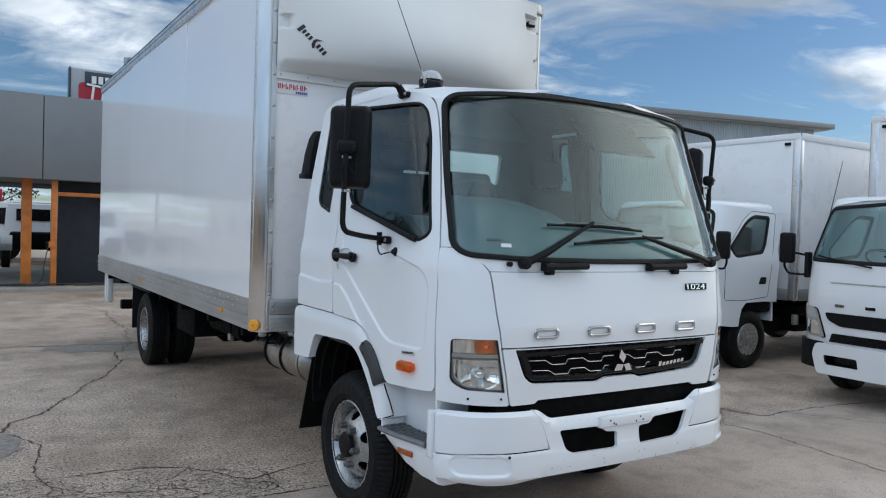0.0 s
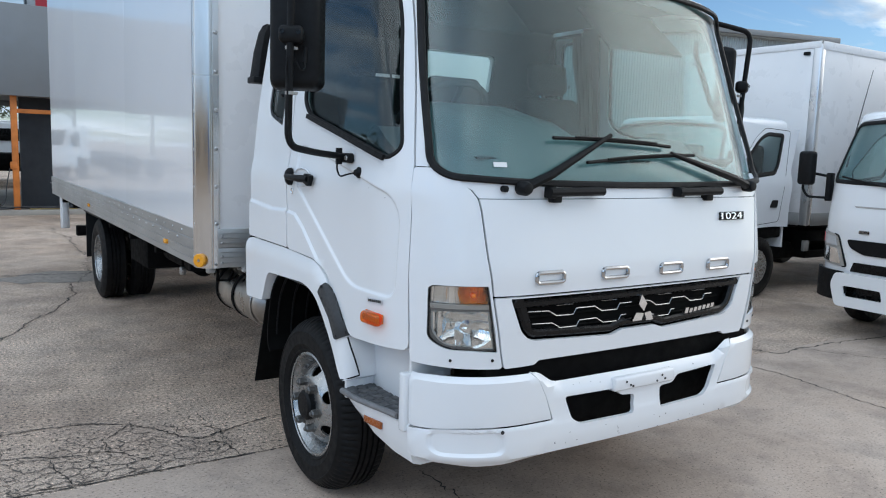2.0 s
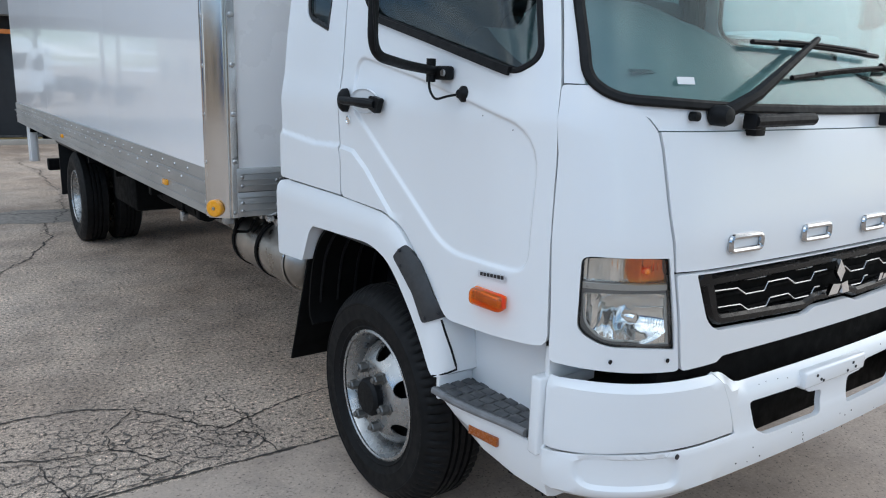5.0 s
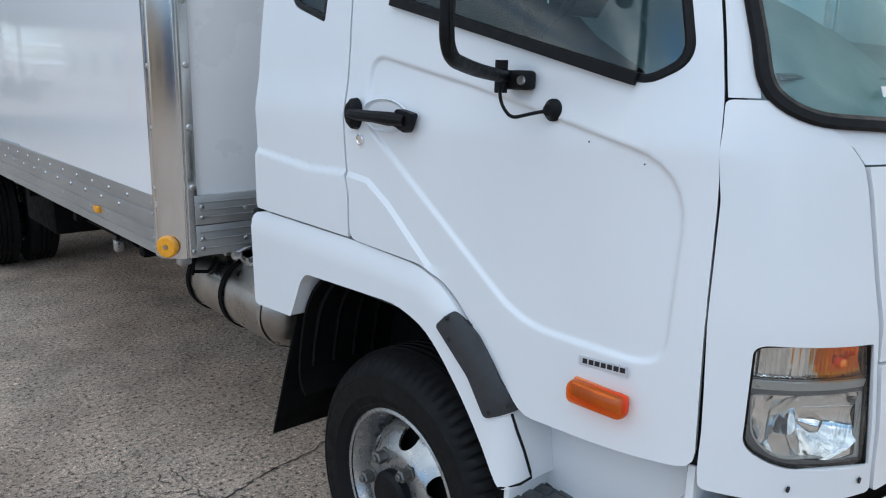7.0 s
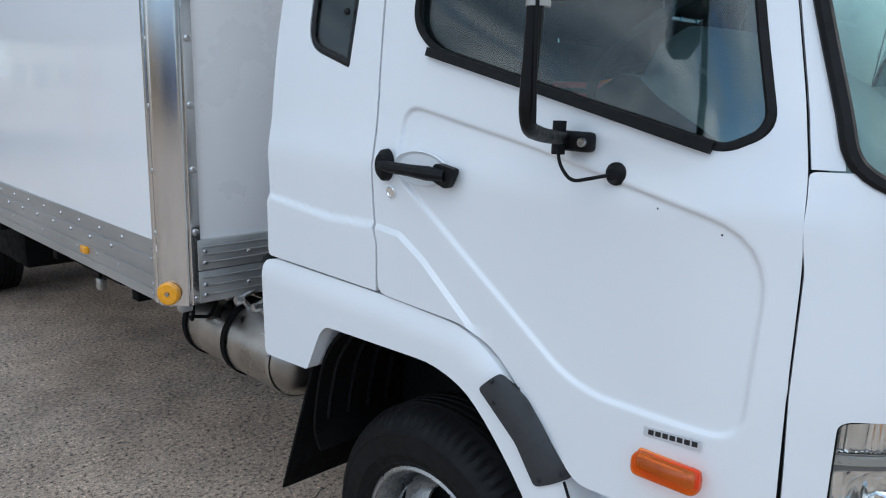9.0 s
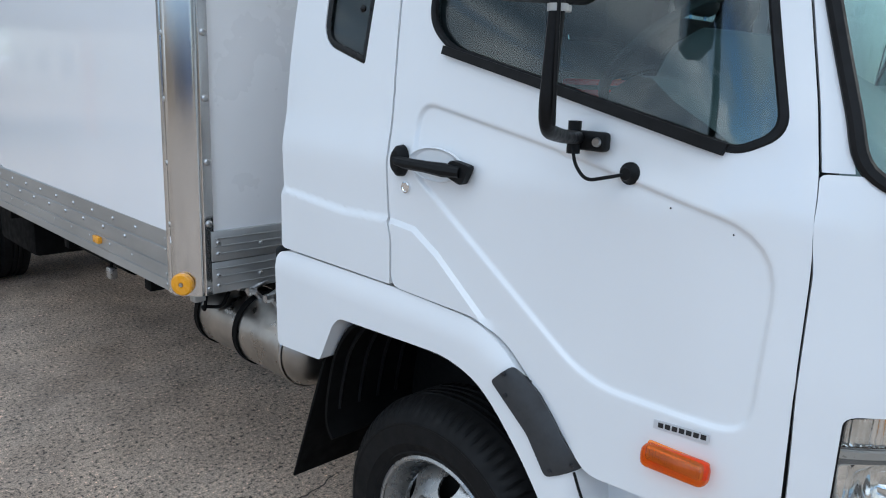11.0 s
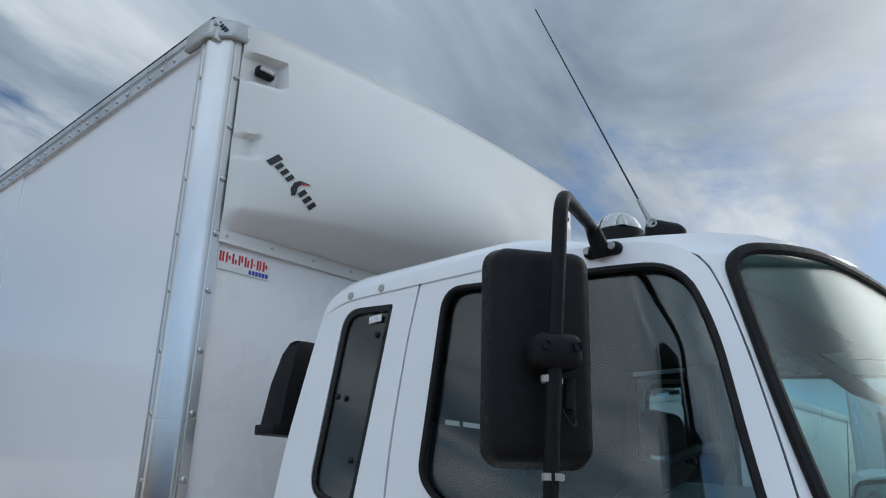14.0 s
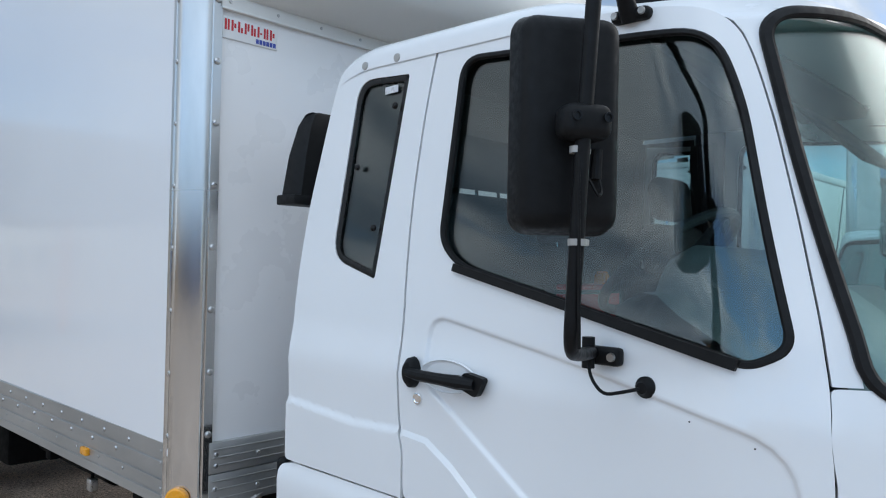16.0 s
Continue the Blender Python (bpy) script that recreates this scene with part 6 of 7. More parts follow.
# rear: mud guards, flaps, tail-lift column, lamps bracket
for s in (-1, 1):
    f = (lambda q: q) if s < 0 else flipped
    part("rear_mud_flap", f(block(-1.12, -0.62, 6.84, 6.855, 0.36, 0.92, 0.003)), BLACK, truck, "black rubber mud flap")
    part("rear_guard", f(block(-1.14, -0.60, 5.80, 6.84, 0.87, 0.90, 0.01)), BLACK, truck)
    part("tail_column", f(block(-1.16, -1.06, 8.62, 8.72, 0.50, 0.96, 0.008)), WHITE, truck, "white tail-lift column")
    part("tail_column", f(block(-1.17, -1.10, 8.40, 8.46, 0.53, 0.94, 0.008)), PANELWHITE, truck)
    part("under_run_arm", f(block(-0.95, -0.88, 7.70, 7.76, 0.52, 0.95, 0.006)), DARK, truck)
part("under_run_bar", block(-1.10, 1.10, 7.68, 7.80, 0.50, 0.62, 0.01), DARK, truck, "dark steel under-run bar")
part("side_tank", block(0.60, 1.05, 2.4, 3.4, 0.50, 0.92, 0.05, 3), DARK, truck)
part("battery_box", block(-0.98, -0.62, 4.5, 5.2, 0.55, 0.90, 0.03), DARK, truck)
part("air_tank", moved(lathe([(3.4, 0), (3.4, 0.09), (4.3, 0.09), (4.3, 0)], "y", 20), Matrix.Translation((-0.80, 0, 0.74))), DARK, truck)
part("drain_tap", block(-1.02, -0.98, 3.22, 3.27, 0.70, 0.76, 0.008), BOLT, truck)
part("tap_stem", tube([(-1.0, 3.245, 0.75), (-1.0, 3.245, 0.95)], 0.008, 8), DARK, truck)
part("prop_shaft", tube([(0, 1.5, 0.65), (0, 6.2, 0.48)], 0.05, 12), DARK, truck)
for s in (-1, 1):
    part("leaf_spring", tube([(s * 0.5, 5.5, 0.62), (s * 0.5, 6.3, 0.50), (s * 0.5, 7.1, 0.62)], 0.05, 8), DARK, truck)

# ---- cab interior ----
dash = bmesh.new()
rows = []
for y, z in ((0.02, 1.40), (0.02, 1.530), (0.07, 1.590), (0.16, 1.645), (0.28, 1.700), (0.40, 1.742), (0.47, 1.748), (0.53, 1.715), (0.56, 1.60), (0.54, 1.30), (0.52, 1.05)):
    row = []
    for x in np.linspace(-0.93, 0.93, 75):
        hump = smooth(-0.80, -0.66, x) * smooth(0.03, -0.03, x) * (0.115 - 0.055 * smooth(-0.35, 0.0, x))
        back = 0.12 * smooth(0.5, 0.93, abs(x)) * (1 - smooth(0.2, 0.5, y))
        row.append(dash.verts.new((x, y + back, z + (hump * smooth(0.05, 0.36, y) if z > 1.55 else 0))))
    rows.append(row)
for a, c in zip(rows, rows[1:]):
    for k in range(74):
        dash.faces.new((a[k], a[k + 1], c[k + 1], c[k]))
dash_ob = part("dashboard", dash, DASH, truck, "grey-green moulded dashboard with a raised binnacle", 50)
for x0, x1 in ((-0.66, -0.50), (-0.485, -0.30), (-0.285, -0.09), (0.05, 0.20), (0.22, 0.36)):
    part("demist_vent", moved(block(x0, x1, -0.009, 0.009, 0, 0.006, 0.002), pose(0, 0.125, 1.629, 32, 0, 0)), TRIM, dash_ob, "dark demist slot")
ring = bmesh.new()
circ = [(0.215 * math.cos(t), 0.215 * math.sin(t), 0) for t in np.linspace(0, 2 * math.pi, 48)]
tube(circ, 0.015, 8, ring, False)
for t in (0.5, 2.6, 4.7):
    tube([(0, 0, -0.03), (0.215 * math.cos(t), 0.215 * math.sin(t), 0)], 0.012, 8, ring)
join(ring, lathe([(-0.05, 0.05), (0.0, 0.055), (0.012, 0.04), (0.012, 0)], "z", 20))
part("steering_wheel", moved(ring, pose(-0.50, 0.62, 1.815, -40, 0, 0)), TRIM, truck, "grey steering wheel")


def seat(x, w, head, dy=0.0, top=2.08):
    s = part("seat_cushion", block(x - w / 2, x + w / 2, 0.78 + dy, 1.28 + dy, 1.22, 1.38, 0.06, 4), SEATCLOTH, truck, "grey cloth cab seat")
    part("seat_back", moved(block(-w / 2, w / 2, -0.06, 0.06, 0, top - 1.56, 0.05, 4), pose(x, 1.26 + dy, 1.36, -10, 0, 0)), SEATCLOTH, s)
    part("head_rest", moved(block(-head / 2, head / 2, -0.045, 0.045, 0, 0.19, 0.045, 4), pose(x, 1.36 + dy, top - 0.19, -8, 0, 0)), SEATCLOTH, s)
    for d in (-0.06, 0.06):
        part("head_rest_post", tube([(x + d, 1.35 + dy, top - 0.24), (x + d, 1.365 + dy, top - 0.15)], 0.006, 8), CHROME, s)
    part("seat_base", block(x - w / 2 + 0.05, x + w / 2 - 0.05, 0.82 + dy, 1.24 + dy, 1.05, 1.24, 0.01), TRIM, s)
    return s


seat(-0.42, 0.50, 0.40, 0.0, 2.25)
seat(0.07, 0.40, 0.36)
seat(0.60, 0.44, 0.28, -0.20, 2.19)
part("cab_lining", block(-0.86, 0.86, 0.42, 1.46, 2.412, 2.432, 0.01), HEADLINE, truck)
for s in (-1, 1):
    f = (lambda q: q) if s < 0 else flipped
    part("door_trim", f(sheet(by_y([(1.08, 1.62), (1.08, 1.20), (0.30, 1.20), (0.30, 1.58)]), [], 0.1, lambda u, z: plan(u, z, -0.05), 0.02)), TRIM, doors[0 if s < 0 else 1])
    strip = [(1.195, 2.42), (1.06, 2.42), (1.085, 1.86), (1.085, 1.20), (1.25, 1.20), (1.262, 1.75)]
    part("pillar_trim", f(sheet(by_y(strip), [], 0.08, lambda u, z: plan(u, z, -0.045), 0.012)), TRIM, truck, "dark centre-pillar trim")
    strip = [(1.62, 1.20), (1.62, 1.75), (1.52, 2.40), (1.21, 2.40), (1.21, 2.37), (1.455, 2.385), (1.505, 1.79), (1.27, 1.735), (1.25, 1.20)]
    part("quarter_trim", f(sheet(by_y(strip), [], 0.08, lambda u, z: plan(u, z, -0.045), 0.012)), TRIM, truck, "dark trim round the quarter window")
    belt = tube([(-0.925, 1.12, 2.24), (-0.915, 1.13, 1.90), (-0.93, 1.14, 1.35)], 0.012, 6)
    part("seat_belt", f(belt), TRIM, truck, "dark seat belt")
    grip = tube(arc_line([(-0.885, 0.33, 2.255), (-0.850, 0.31, 2.20), (-0.875, 0.21, 1.93), (-0.925, 0.19, 1.88)], 0.03, 4), 0.014, 8)
    if s > 0:
        part("pillar_grip", flipped(grip), TRIM, truck, "dark grab handle on the windscreen pillar")
    visor = moved(block(-0.26, 0.26, -0.010, 0.010, -0.325, 0.0, 0.008), pose(-0.50, 0.556, 2.384, -48, 0, 0))
    part("sun_visor", f(visor), TRIM, truck, "dark sun visor folded down")
cur = bmesh.new()
rows = []
for z in np.linspace(1.62, 2.36, 16):
    rows.append([cur.verts.new((0.885 - 0.10 * (z - 1.6) + 0.018 * math.sin(t * 5.5 + 3 * z), 1.06 + 0.013 * t + 0.020 * math.sin(9 * z) * (t > 7), z)) for t in np.linspace(0, 8, 25)])
for a, c in zip(rows, rows[1:]):
    for k in range(24):
        cur.faces.new((a[k], a[k + 1], c[k + 1], c[k]))
thicken(cur, 0.004)
part("side_curtain", cur, TRIM, truck, "dark gathered curtain at the far cab pillar", 60)
# added red box and orange dome stand in for a side-window reflection
box = part("red_stand_in", block(-0.22, 0.10, 1.12, 1.20, 1.38, 1.735, 0.012, 3), RED, truck, "red box on the middle seat, standing in for a window reflection")
part("box_lid", block(-0.224, 0.104, 1.116, 1.204, 1.700, 1.715, 0.004), INK, box)
part("orange_stand_in", moved(lathe([(0.0, 0.030), (0.03, 0.028), (0.046, 0.020), (0.052, 0)], "z", 20), Matrix.Translation((0.03, 1.16, 1.735))), AMBER, truck, "small red-orange dome, standing in for a window reflection")
part("engine_hump", block(-0.22, 0.34, 0.6, 1.6, 1.05, 1.28, 0.05, 3), TRIM, truck)

# ---- neighbouring light trucks, parked nose-in beside ours ----


def small_plan(u, z, out=0.0):
    zz = z + 0.09 if z < 1.47 else 1.56 + (z - 1.47) * 1.27
    p = plan(u, min(zz, 2.6), out)
    return Vector((p.x * 0.935, p.y + 0.23, z))


def su_x(x):
    return lambda z: u_of_x(min(x / 0.935, 1.0), z + 0.09 if z < 1.47 else 1.56 + (z - 1.47) * 1.27)


def sx(loop):
    return [(math.copysign(su_x(abs(x))(z), x), z) for x, z in loop]


def light_truck(label, body_top, body_front, body_half, at_y, body_label):
    t = thing("light_truck", label, "truck", "parked light trucks")
    rear = 2.20
    screen = sx([tuple(p) for p in resample(rounded([(-0.90, 1.475), (0.0, 1.455), (0.90, 1.475), (0.86, 1.80), (0.815, 2.05), (0.0, 2.10), (-0.815, 2.05), (-0.86, 1.80)], [0.08, 0.3, 0.08, 0.2, 0.09, 0.3, 0.09, 0.2], 5), 0.08)])
    win = rounded([(1.30, 1.44), (1.88, 1.50), (1.93, 1.60), (1.90, 1.99), (1.55, 2.00), (1.42, 1.92), (1.20, 1.58)], [0.06, 0.06, 0.05, 0.06, 0.1, 0.1, 0.05], 4)
    arch = [(2.195, 0.86), (1.90, 0.87), (1.55, 0.86), (1.46, 0.78), (1.42, 0.66), (1.40, 0.56)]
    outer = [(-rear, 0.88)] + [(-u, z) for u, z in arch] + [(-1.25, 0.56), (-0.9, 0.60), (0.9, 0.60), (1.25, 0.56)] + arch[::-1] + [(rear, 0.88), (rear, 2.05), (1.4, 2.085)] \
        + [(0.6, 2.13), (-0.6, 2.13)] + [(-1.4, 2.085), (-rear, 2.05)]
    body = part("cab_shell", sheet(outer, [screen, win, [(-u, z) for u, z in win][::-1]], 0.07, lambda u, z: small_plan(u, z), 0.02), WHITE, t, "white cab shell")
    g = part("windscreen", sheet(screen, [], 0.1, lambda u, z: small_plan(u, z, -0.006), 0.004), SCREEN, t, "tinted windscreen")
    part("windscreen_seal", ring_band(screen, lambda u, z, h: small_plan(u, z, h - 0.004), 0.04, 0.014, -0.01), SEAL, g)
    for s in (1, -1):
        w = [(u * s, z) for u, z in win]
        q = part("side_window", sheet(w, [], 0.1, lambda u, z: small_plan(u, z, -0.012), 0.004), SIDEGLASS, t)
        part("window_seal", ring_band(w, lambda u, z, h: small_plan(u, z, h - 0.004), 0.05, 0.012, -0.02), SEAL, q)
        line = [(u * s, z) for u, z in rounded([(1.12, 0.90), (1.50, 0.89), (2.00, 0.93), (2.04, 1.3), (2.02, 2.03), (1.50, 2.05), (1.36, 1.94), (1.10, 1.48)], 0.05, 3)]
        part("door_seam", ring_band(line, lambda u, z, h: small_plan(u, z, h - 0.003), 0.008, 0.0045, 0), GLOSSBLACK, body)
        part("door_handle", sheet([(u * s, z) for u, z in rounded([(1.80, 1.10), (1.94, 1.10), (1.94, 1.19), (1.83, 1.19)], 0.02, 3)], [], 0.05, lambda u, z: small_plan(u, z, 0.012), 0.012), BLACK, body)
        hl = sx(rounded([(0.985, 1.02), (0.70, 0.97), (0.60, 0.67), (0.955, 0.70), (0.985, 0.86)], 0.03, 3))
        hl = [(u * s, z) for u, z in hl]
        lamp = part("headlamp", sheet(hl, [], 0.05, lambda u, z: small_plan(u, z, 0.008), 0.02), GREYTRIM, t, "clear wrap-round headlamp")
        lo = [(u * s, z) for u, z in sx(rounded([(0.962, 0.855), (0.70, 0.84), (0.655, 0.695), (0.945, 0.72)], 0.02, 3))]
        part("reflector", sheet(lo, [], 0.03, lambda u, z: small_plan(u, z, 0.012), 0.006), REFLECTOR, lamp)
        part("gasket", ring_band(hl, lambda u, z, h: small_plan(u, z, h + 0.004), 0.012, 0.008, 0), GLOSSBLACK, lamp)
        up = [(u * s, z) for u, z in sx([(0.978, 0.99), (0.735, 0.955), (0.71, 0.865), (0.975, 0.885)])]
        part("turn_lens", sheet(up, [], 0.05, lambda u, z: small_plan(u, z, 0.014), 0.006), BEACONMAT, lamp)
        am = [(u * s, z) for u, z in sx([(0.978, 0.978), (0.895, 0.967), (0.885, 0.893), (0.975, 0.900)])]
        part("turn_bulb", sheet(am, [], 0.05, lambda u, z: small_plan(u, z, 0.017), 0.004), RED, lamp)
        f = (lambda q: q) if s > 0 else flipped
        mx = -1.17
        m = part("door_mirror", f(moved(block(-0.085, 0.085, -0.05, 0.05, -0.17, 0.17, 0.035, 4), pose(mx, 0.18, 1.60, 0, 0, -10))), BLACK, t, "black door mirror")
        part("mirror_arm", f(tube(arc_line([(-0.93, 0.22, 1.52), (mx, 0.20, 1.56), (mx - 0.05, 0.20, 1.40), (mx, 0.22, 1.31), (-0.93, 0.24, 1.31)], 0.04, 4), 0.013, 8)), BLACK, m)
        part("mirror_bracket", f(block(-0.965, -0.92, 0.18, 0.27, 1.28, 1.56, 0.01)), BLACK, m)
        part("corner_cladding", sheet([(u * s, z) for u, z in sx(rounded([(0.99, 0.64), (0.60, 0.63), (0.55, 0.44), (0.62, 0.35), (0.97, 0.36)], 0.03, 3))], [], 0.06, lambda u, z: small_plan(u, 0.9, 0.045) + Vector((0, 0, z - 0.9)), 0.03), BLACK, t, "black plastic bumper corner")
    low = sx(rounded([(-0.66, 0.62), (0.66, 0.62), (0.70, 0.50), (0.64, 0.30), (-0.64, 0.30), (-0.70, 0.50)], 0.04, 3))
    f1 = sx(rounded([(-0.58, 0.50), (-0.22, 0.50), (-0.20, 0.40), (-0.56, 0.40)], 0.02, 2))
    f2 = [(-u, z) for u, z in f1][::-1]
    part("front_bumper", sheet(low, [f1, f2], 0.06, lambda u, z: small_plan(u, 0.9, 0.06) + Vector((0, 0, z - 0.9)), 0.03), WHITE, t, "white front bumper")
    part("bumper_back", block(-0.66, 0.66, 0.06, 0.12, 0.34, 0.60, 0.01), GLOSSBLACK, t)
    part("intake_grille", sheet(sx(rounded([(-0.53, 0.725), (0.53, 0.725), (0.56, 0.635), (-0.56, 0.635)], 0.01, 2)), [], 0.08, lambda u, z: small_plan(u, z, 0.006), 0.01), GLOSSBLACK, t)
    part("front_grille", sheet(sx(rounded([(-0.61, 0.94), (0.61, 0.94), (0.57, 0.86), (0.44, 0.805), (-0.44, 0.805), (-0.57, 0.86)], 0.03, 3)), [], 0.08, lambda u, z: small_plan(u, z, 0.010), 0.012), BLACK, t, "black grille band")
    part("front_crease", sheet(sx([(-0.58, 1.26), (0.58, 1.26), (0.56, 1.245), (-0.56, 1.245)]), [], 0.1, lambda u, z: small_plan(u, z, 0.004), 0.004), GREYTRIM, body)
    for x0 in (-0.50, -0.17, 0.08, 0.40):
        part("nameplate_bar", sheet(sx(rounded([(x0, 1.005), (x0 + 0.10, 1.005), (x0 + 0.10, 1.035), (x0, 1.035)], 0.006, 2)), [], 0.06, lambda u, z: small_plan(u, z, 0.010), 0.006), CHROME, body, "plain chrome nameplate bar")
    for k, (a, b) in enumerate((((-0.66, 1.43), (0.05, 1.55)), ((0.15, 1.43), (0.75, 1.53)))):
        line = [small_plan(math.copysign(su_x(abs(x))(z), x), z, 0.03) for x, z in ((a[0] + (b[0] - a[0]) * q, a[1] + (b[1] - a[1]) * q) for q in np.linspace(0, 1, 8))]
        part("wiper", tube(line, 0.010, 6), BLACK, t)
    # roof
    bm = bmesh.new()
    rows = []
    us = np.linspace(0, rear, 40)
    for z, pull in ((2.05, 0.0), (2.12, 0.0), (2.145, 0.02), (2.16, 0.06), (2.172, 0.15), (2.18, 0.35), (2.185, 0.6)):
        row = []
        for u in us:
            p = small_plan(u, min(z, 2.13), -pull)
            row.append((p.x, min(p.y, 1.535 - pull), z if z > 2.06 else 2.05 + 0.07 * smooth(1.0, 0.4, u)))
        rows.append(row)
    for s in (1, -1):
        vs = [[bm.verts.new((p[0] * s, p[1], p[2])) for p in r] for r in rows]
        for a, b in zip(vs, vs[1:]):
            for k in range(len(us) - 1):
                bm.faces.new((a[k], a[k + 1], b[k + 1], b[k]))
        if s > 0:
            keep = vs[-1]
        else:
            for k in range(len(us) - 1):
                bm.faces.new((keep[k], keep[k + 1], vs[-1][k + 1], vs[-1][k]))
    bmesh.ops.remove_doubles(bm, verts=bm.verts, dist=0.003)
    part("cab_roof", bm, WHITE, t, "", 50)
    part("cab_back_wall", sheet([(-0.96, 0.6), (0.96, 0.6), (0.93, 1.5), (0.86, 2.10), (-0.86, 2.10), (-0.93, 1.5)], [rounded([(-0.6, 1.55), (0.6, 1.55), (0.6, 1.95), (-0.6, 1.95)], 0.05)], 0.2, lambda x, z: Vector((x, 1.54, z)), 0.03), WHITE, t)
    part("dashboard", block(-0.88, 0.88, 0.30, 0.75, 1.10, 1.47, 0.08, 3), TRIM, t)
    part("steering_wheel", moved(tube([(0.19 * math.cos(a), 0.19 * math.sin(a), 0) for a in np.linspace(0, 6.283, 24)], 0.014, 6, None, False), pose(-0.42, 0.80, 1.50, -35, 0, 0)), TRIM, t)
    for x in (-0.45, 0.45):
        part("seat_back", block(x - 0.24, x + 0.24, 1.30, 1.45, 1.0, 1.85, 0.06, 3), SEATCLOTH, t)
    part("cab_floor", block(-0.9, 0.9, 0.25, 1.52, 0.82, 0.90, 0.01), DARK, t)
    lamp = part("roof_marker", block(-0.965, -0.93, 1.20, 1.30, 2.035, 2.065, 0.008), BLACK, t)
    # wheels and chassis
    wh = lathe([(-0.96, 0.20), (-0.985, 0.24), (-0.985, 0.30), (-0.965, 0.36), (-0.94, 0.378), (-0.80, 0.378), (-0.77, 0.34), (-0.77, 0.20)], "x", 40, None, False)
    rimm = lathe([(-0.975, 0.205), (-0.965, 0.215), (-0.94, 0.19), (-0.93, 0.16), (-0.955, 0.12), (-0.955, 0.06), (-0.985, 0.05), (-0.99, 0)], "x", 32)
    tm, rm = finish(wh), finish(rimm)
    tm.materials.append(TYRE)
    rm.materials.append(RIM)
    hole = finish(lathe([(0, 0.027), (-0.002, 0.027), (-0.003, 0)], "x", 12))
    hole.materials.append(INK)
    for y, tag in ((1.02, "front_wheel"), (4.4, "rear_wheel")):
        for turn in (0, 180):
            w = new(tag)
            w.parent = t
            w.matrix_basis = pose(0, y, 0.378, 0, 0, turn)
            part("tyre", tm, TYRE, w)
            part("rim", rm, RIM, w)
            for k in range(6):
                h = part("hand_hole", hole, INK, w)
                h.location = (-0.949, 0.14 * math.cos(k * 1.047), 0.14 * math.sin(k * 1.047))
    for x in (-0.4, 0.33):
        part("chassis_rail", block(x, x + 0.07, 0.4, 6.4, 0.55, 0.72, 0.005), DARK, t)
    part("under_tray", block(-0.75, 0.75, 0.2, 2.2, 0.40, 0.62, 0.05), DARK, t)
    part("arch_liner", block(-0.955, -0.60, 0.58, 1.50, 0.72, 0.868, 0.03), DARK, t)
    part("arch_liner", block(0.60, 0.955, 0.58, 1.50, 0.72, 0.868, 0.03), DARK, t)
    part("side_tank", block(0.55, 0.95, 2.1, 2.9, 0.42, 0.80, 0.04), DARK, t)
    part("side_guard", block(0.90, 0.95, 2.05, 3.9, 0.52, 0.66, 0.01), RAILALU, t)
    # body
    h, y0, zt = body_half, body_front, body_top
    part("body_panel", block(-h, h, y0, 6.6, 1.0, zt - 0.05, 0.006), PANELWHITE, t, body_label)
    for s in (-1, 1):
        a, b2 = (s * h, s * (h - 0.10)) if s < 0 else (s * (h - 0.10), s * h)
        part("corner_post", block(min(a, b2) - 0.008, max(a, b2) + 0.008, y0 - 0.008, y0 + 0.09, 0.86, zt - 0.03, 0.02, 3), ALU, t, "aluminium corner post")
        part("roof_rail", block(min(s * h, s * (h + 0.012)), max(s * h, s * (h + 0.012)), y0 + 0.02, 6.6, zt - 0.10, zt, 0.004), PANELWHITE, t)
        part("lower_rail", block(min(s * h, s * (h + 0.012)), max(s * h, s * (h + 0.012)), y0 + 0.09, 6.6, 0.86, 1.02, 0.004), RAILALU, t)
    part("front_rail", block(-h, h, y0 - 0.012, y0, zt - 0.08, zt, 0.004), PANELWHITE, t)
    part("front_low_rail", block(-h + 0.1, h - 0.1, y0 - 0.010, y0, 0.86, 1.02, 0.004), RAILALU, t)
    part("body_floor", block(-h + 0.02, h - 0.02, y0, 6.6, 0.84, 1.0, 0.004), DARK, t)
    part("clearance_lamp", block(h - 0.22, h - 0.14, y0 - 0.03, y0, zt - 0.16, zt - 0.12, 0.006), BLACK, t)
    part("clearance_lamp", block(-h + 0.14, -h + 0.22, y0 - 0.03, y0, zt - 0.16, zt - 0.12, 0.006), BLACK, t)
    part("antenna_whip", tube([(-0.90, 0.42, 1.62), (-0.90, 0.52, 1.95), (-0.90, 0.74, 2.60)], [0.010, 0.006, 0.003], 6), INK, t)
    t.matrix_basis = Matrix.Translation((4.74, at_y, 0)) @ Matrix.Rotation(-math.pi / 2, 4, "Z")
    return t


light_truck("white light truck with a white box body parked nose-in", 3.14, 1.90, 1.03, 4.12, "plain white box body")
light_truck("white light truck with black bumper corners parked nose-in", 3.24, 1.80, 1.17, 0.93, "white box body with aluminium edges")

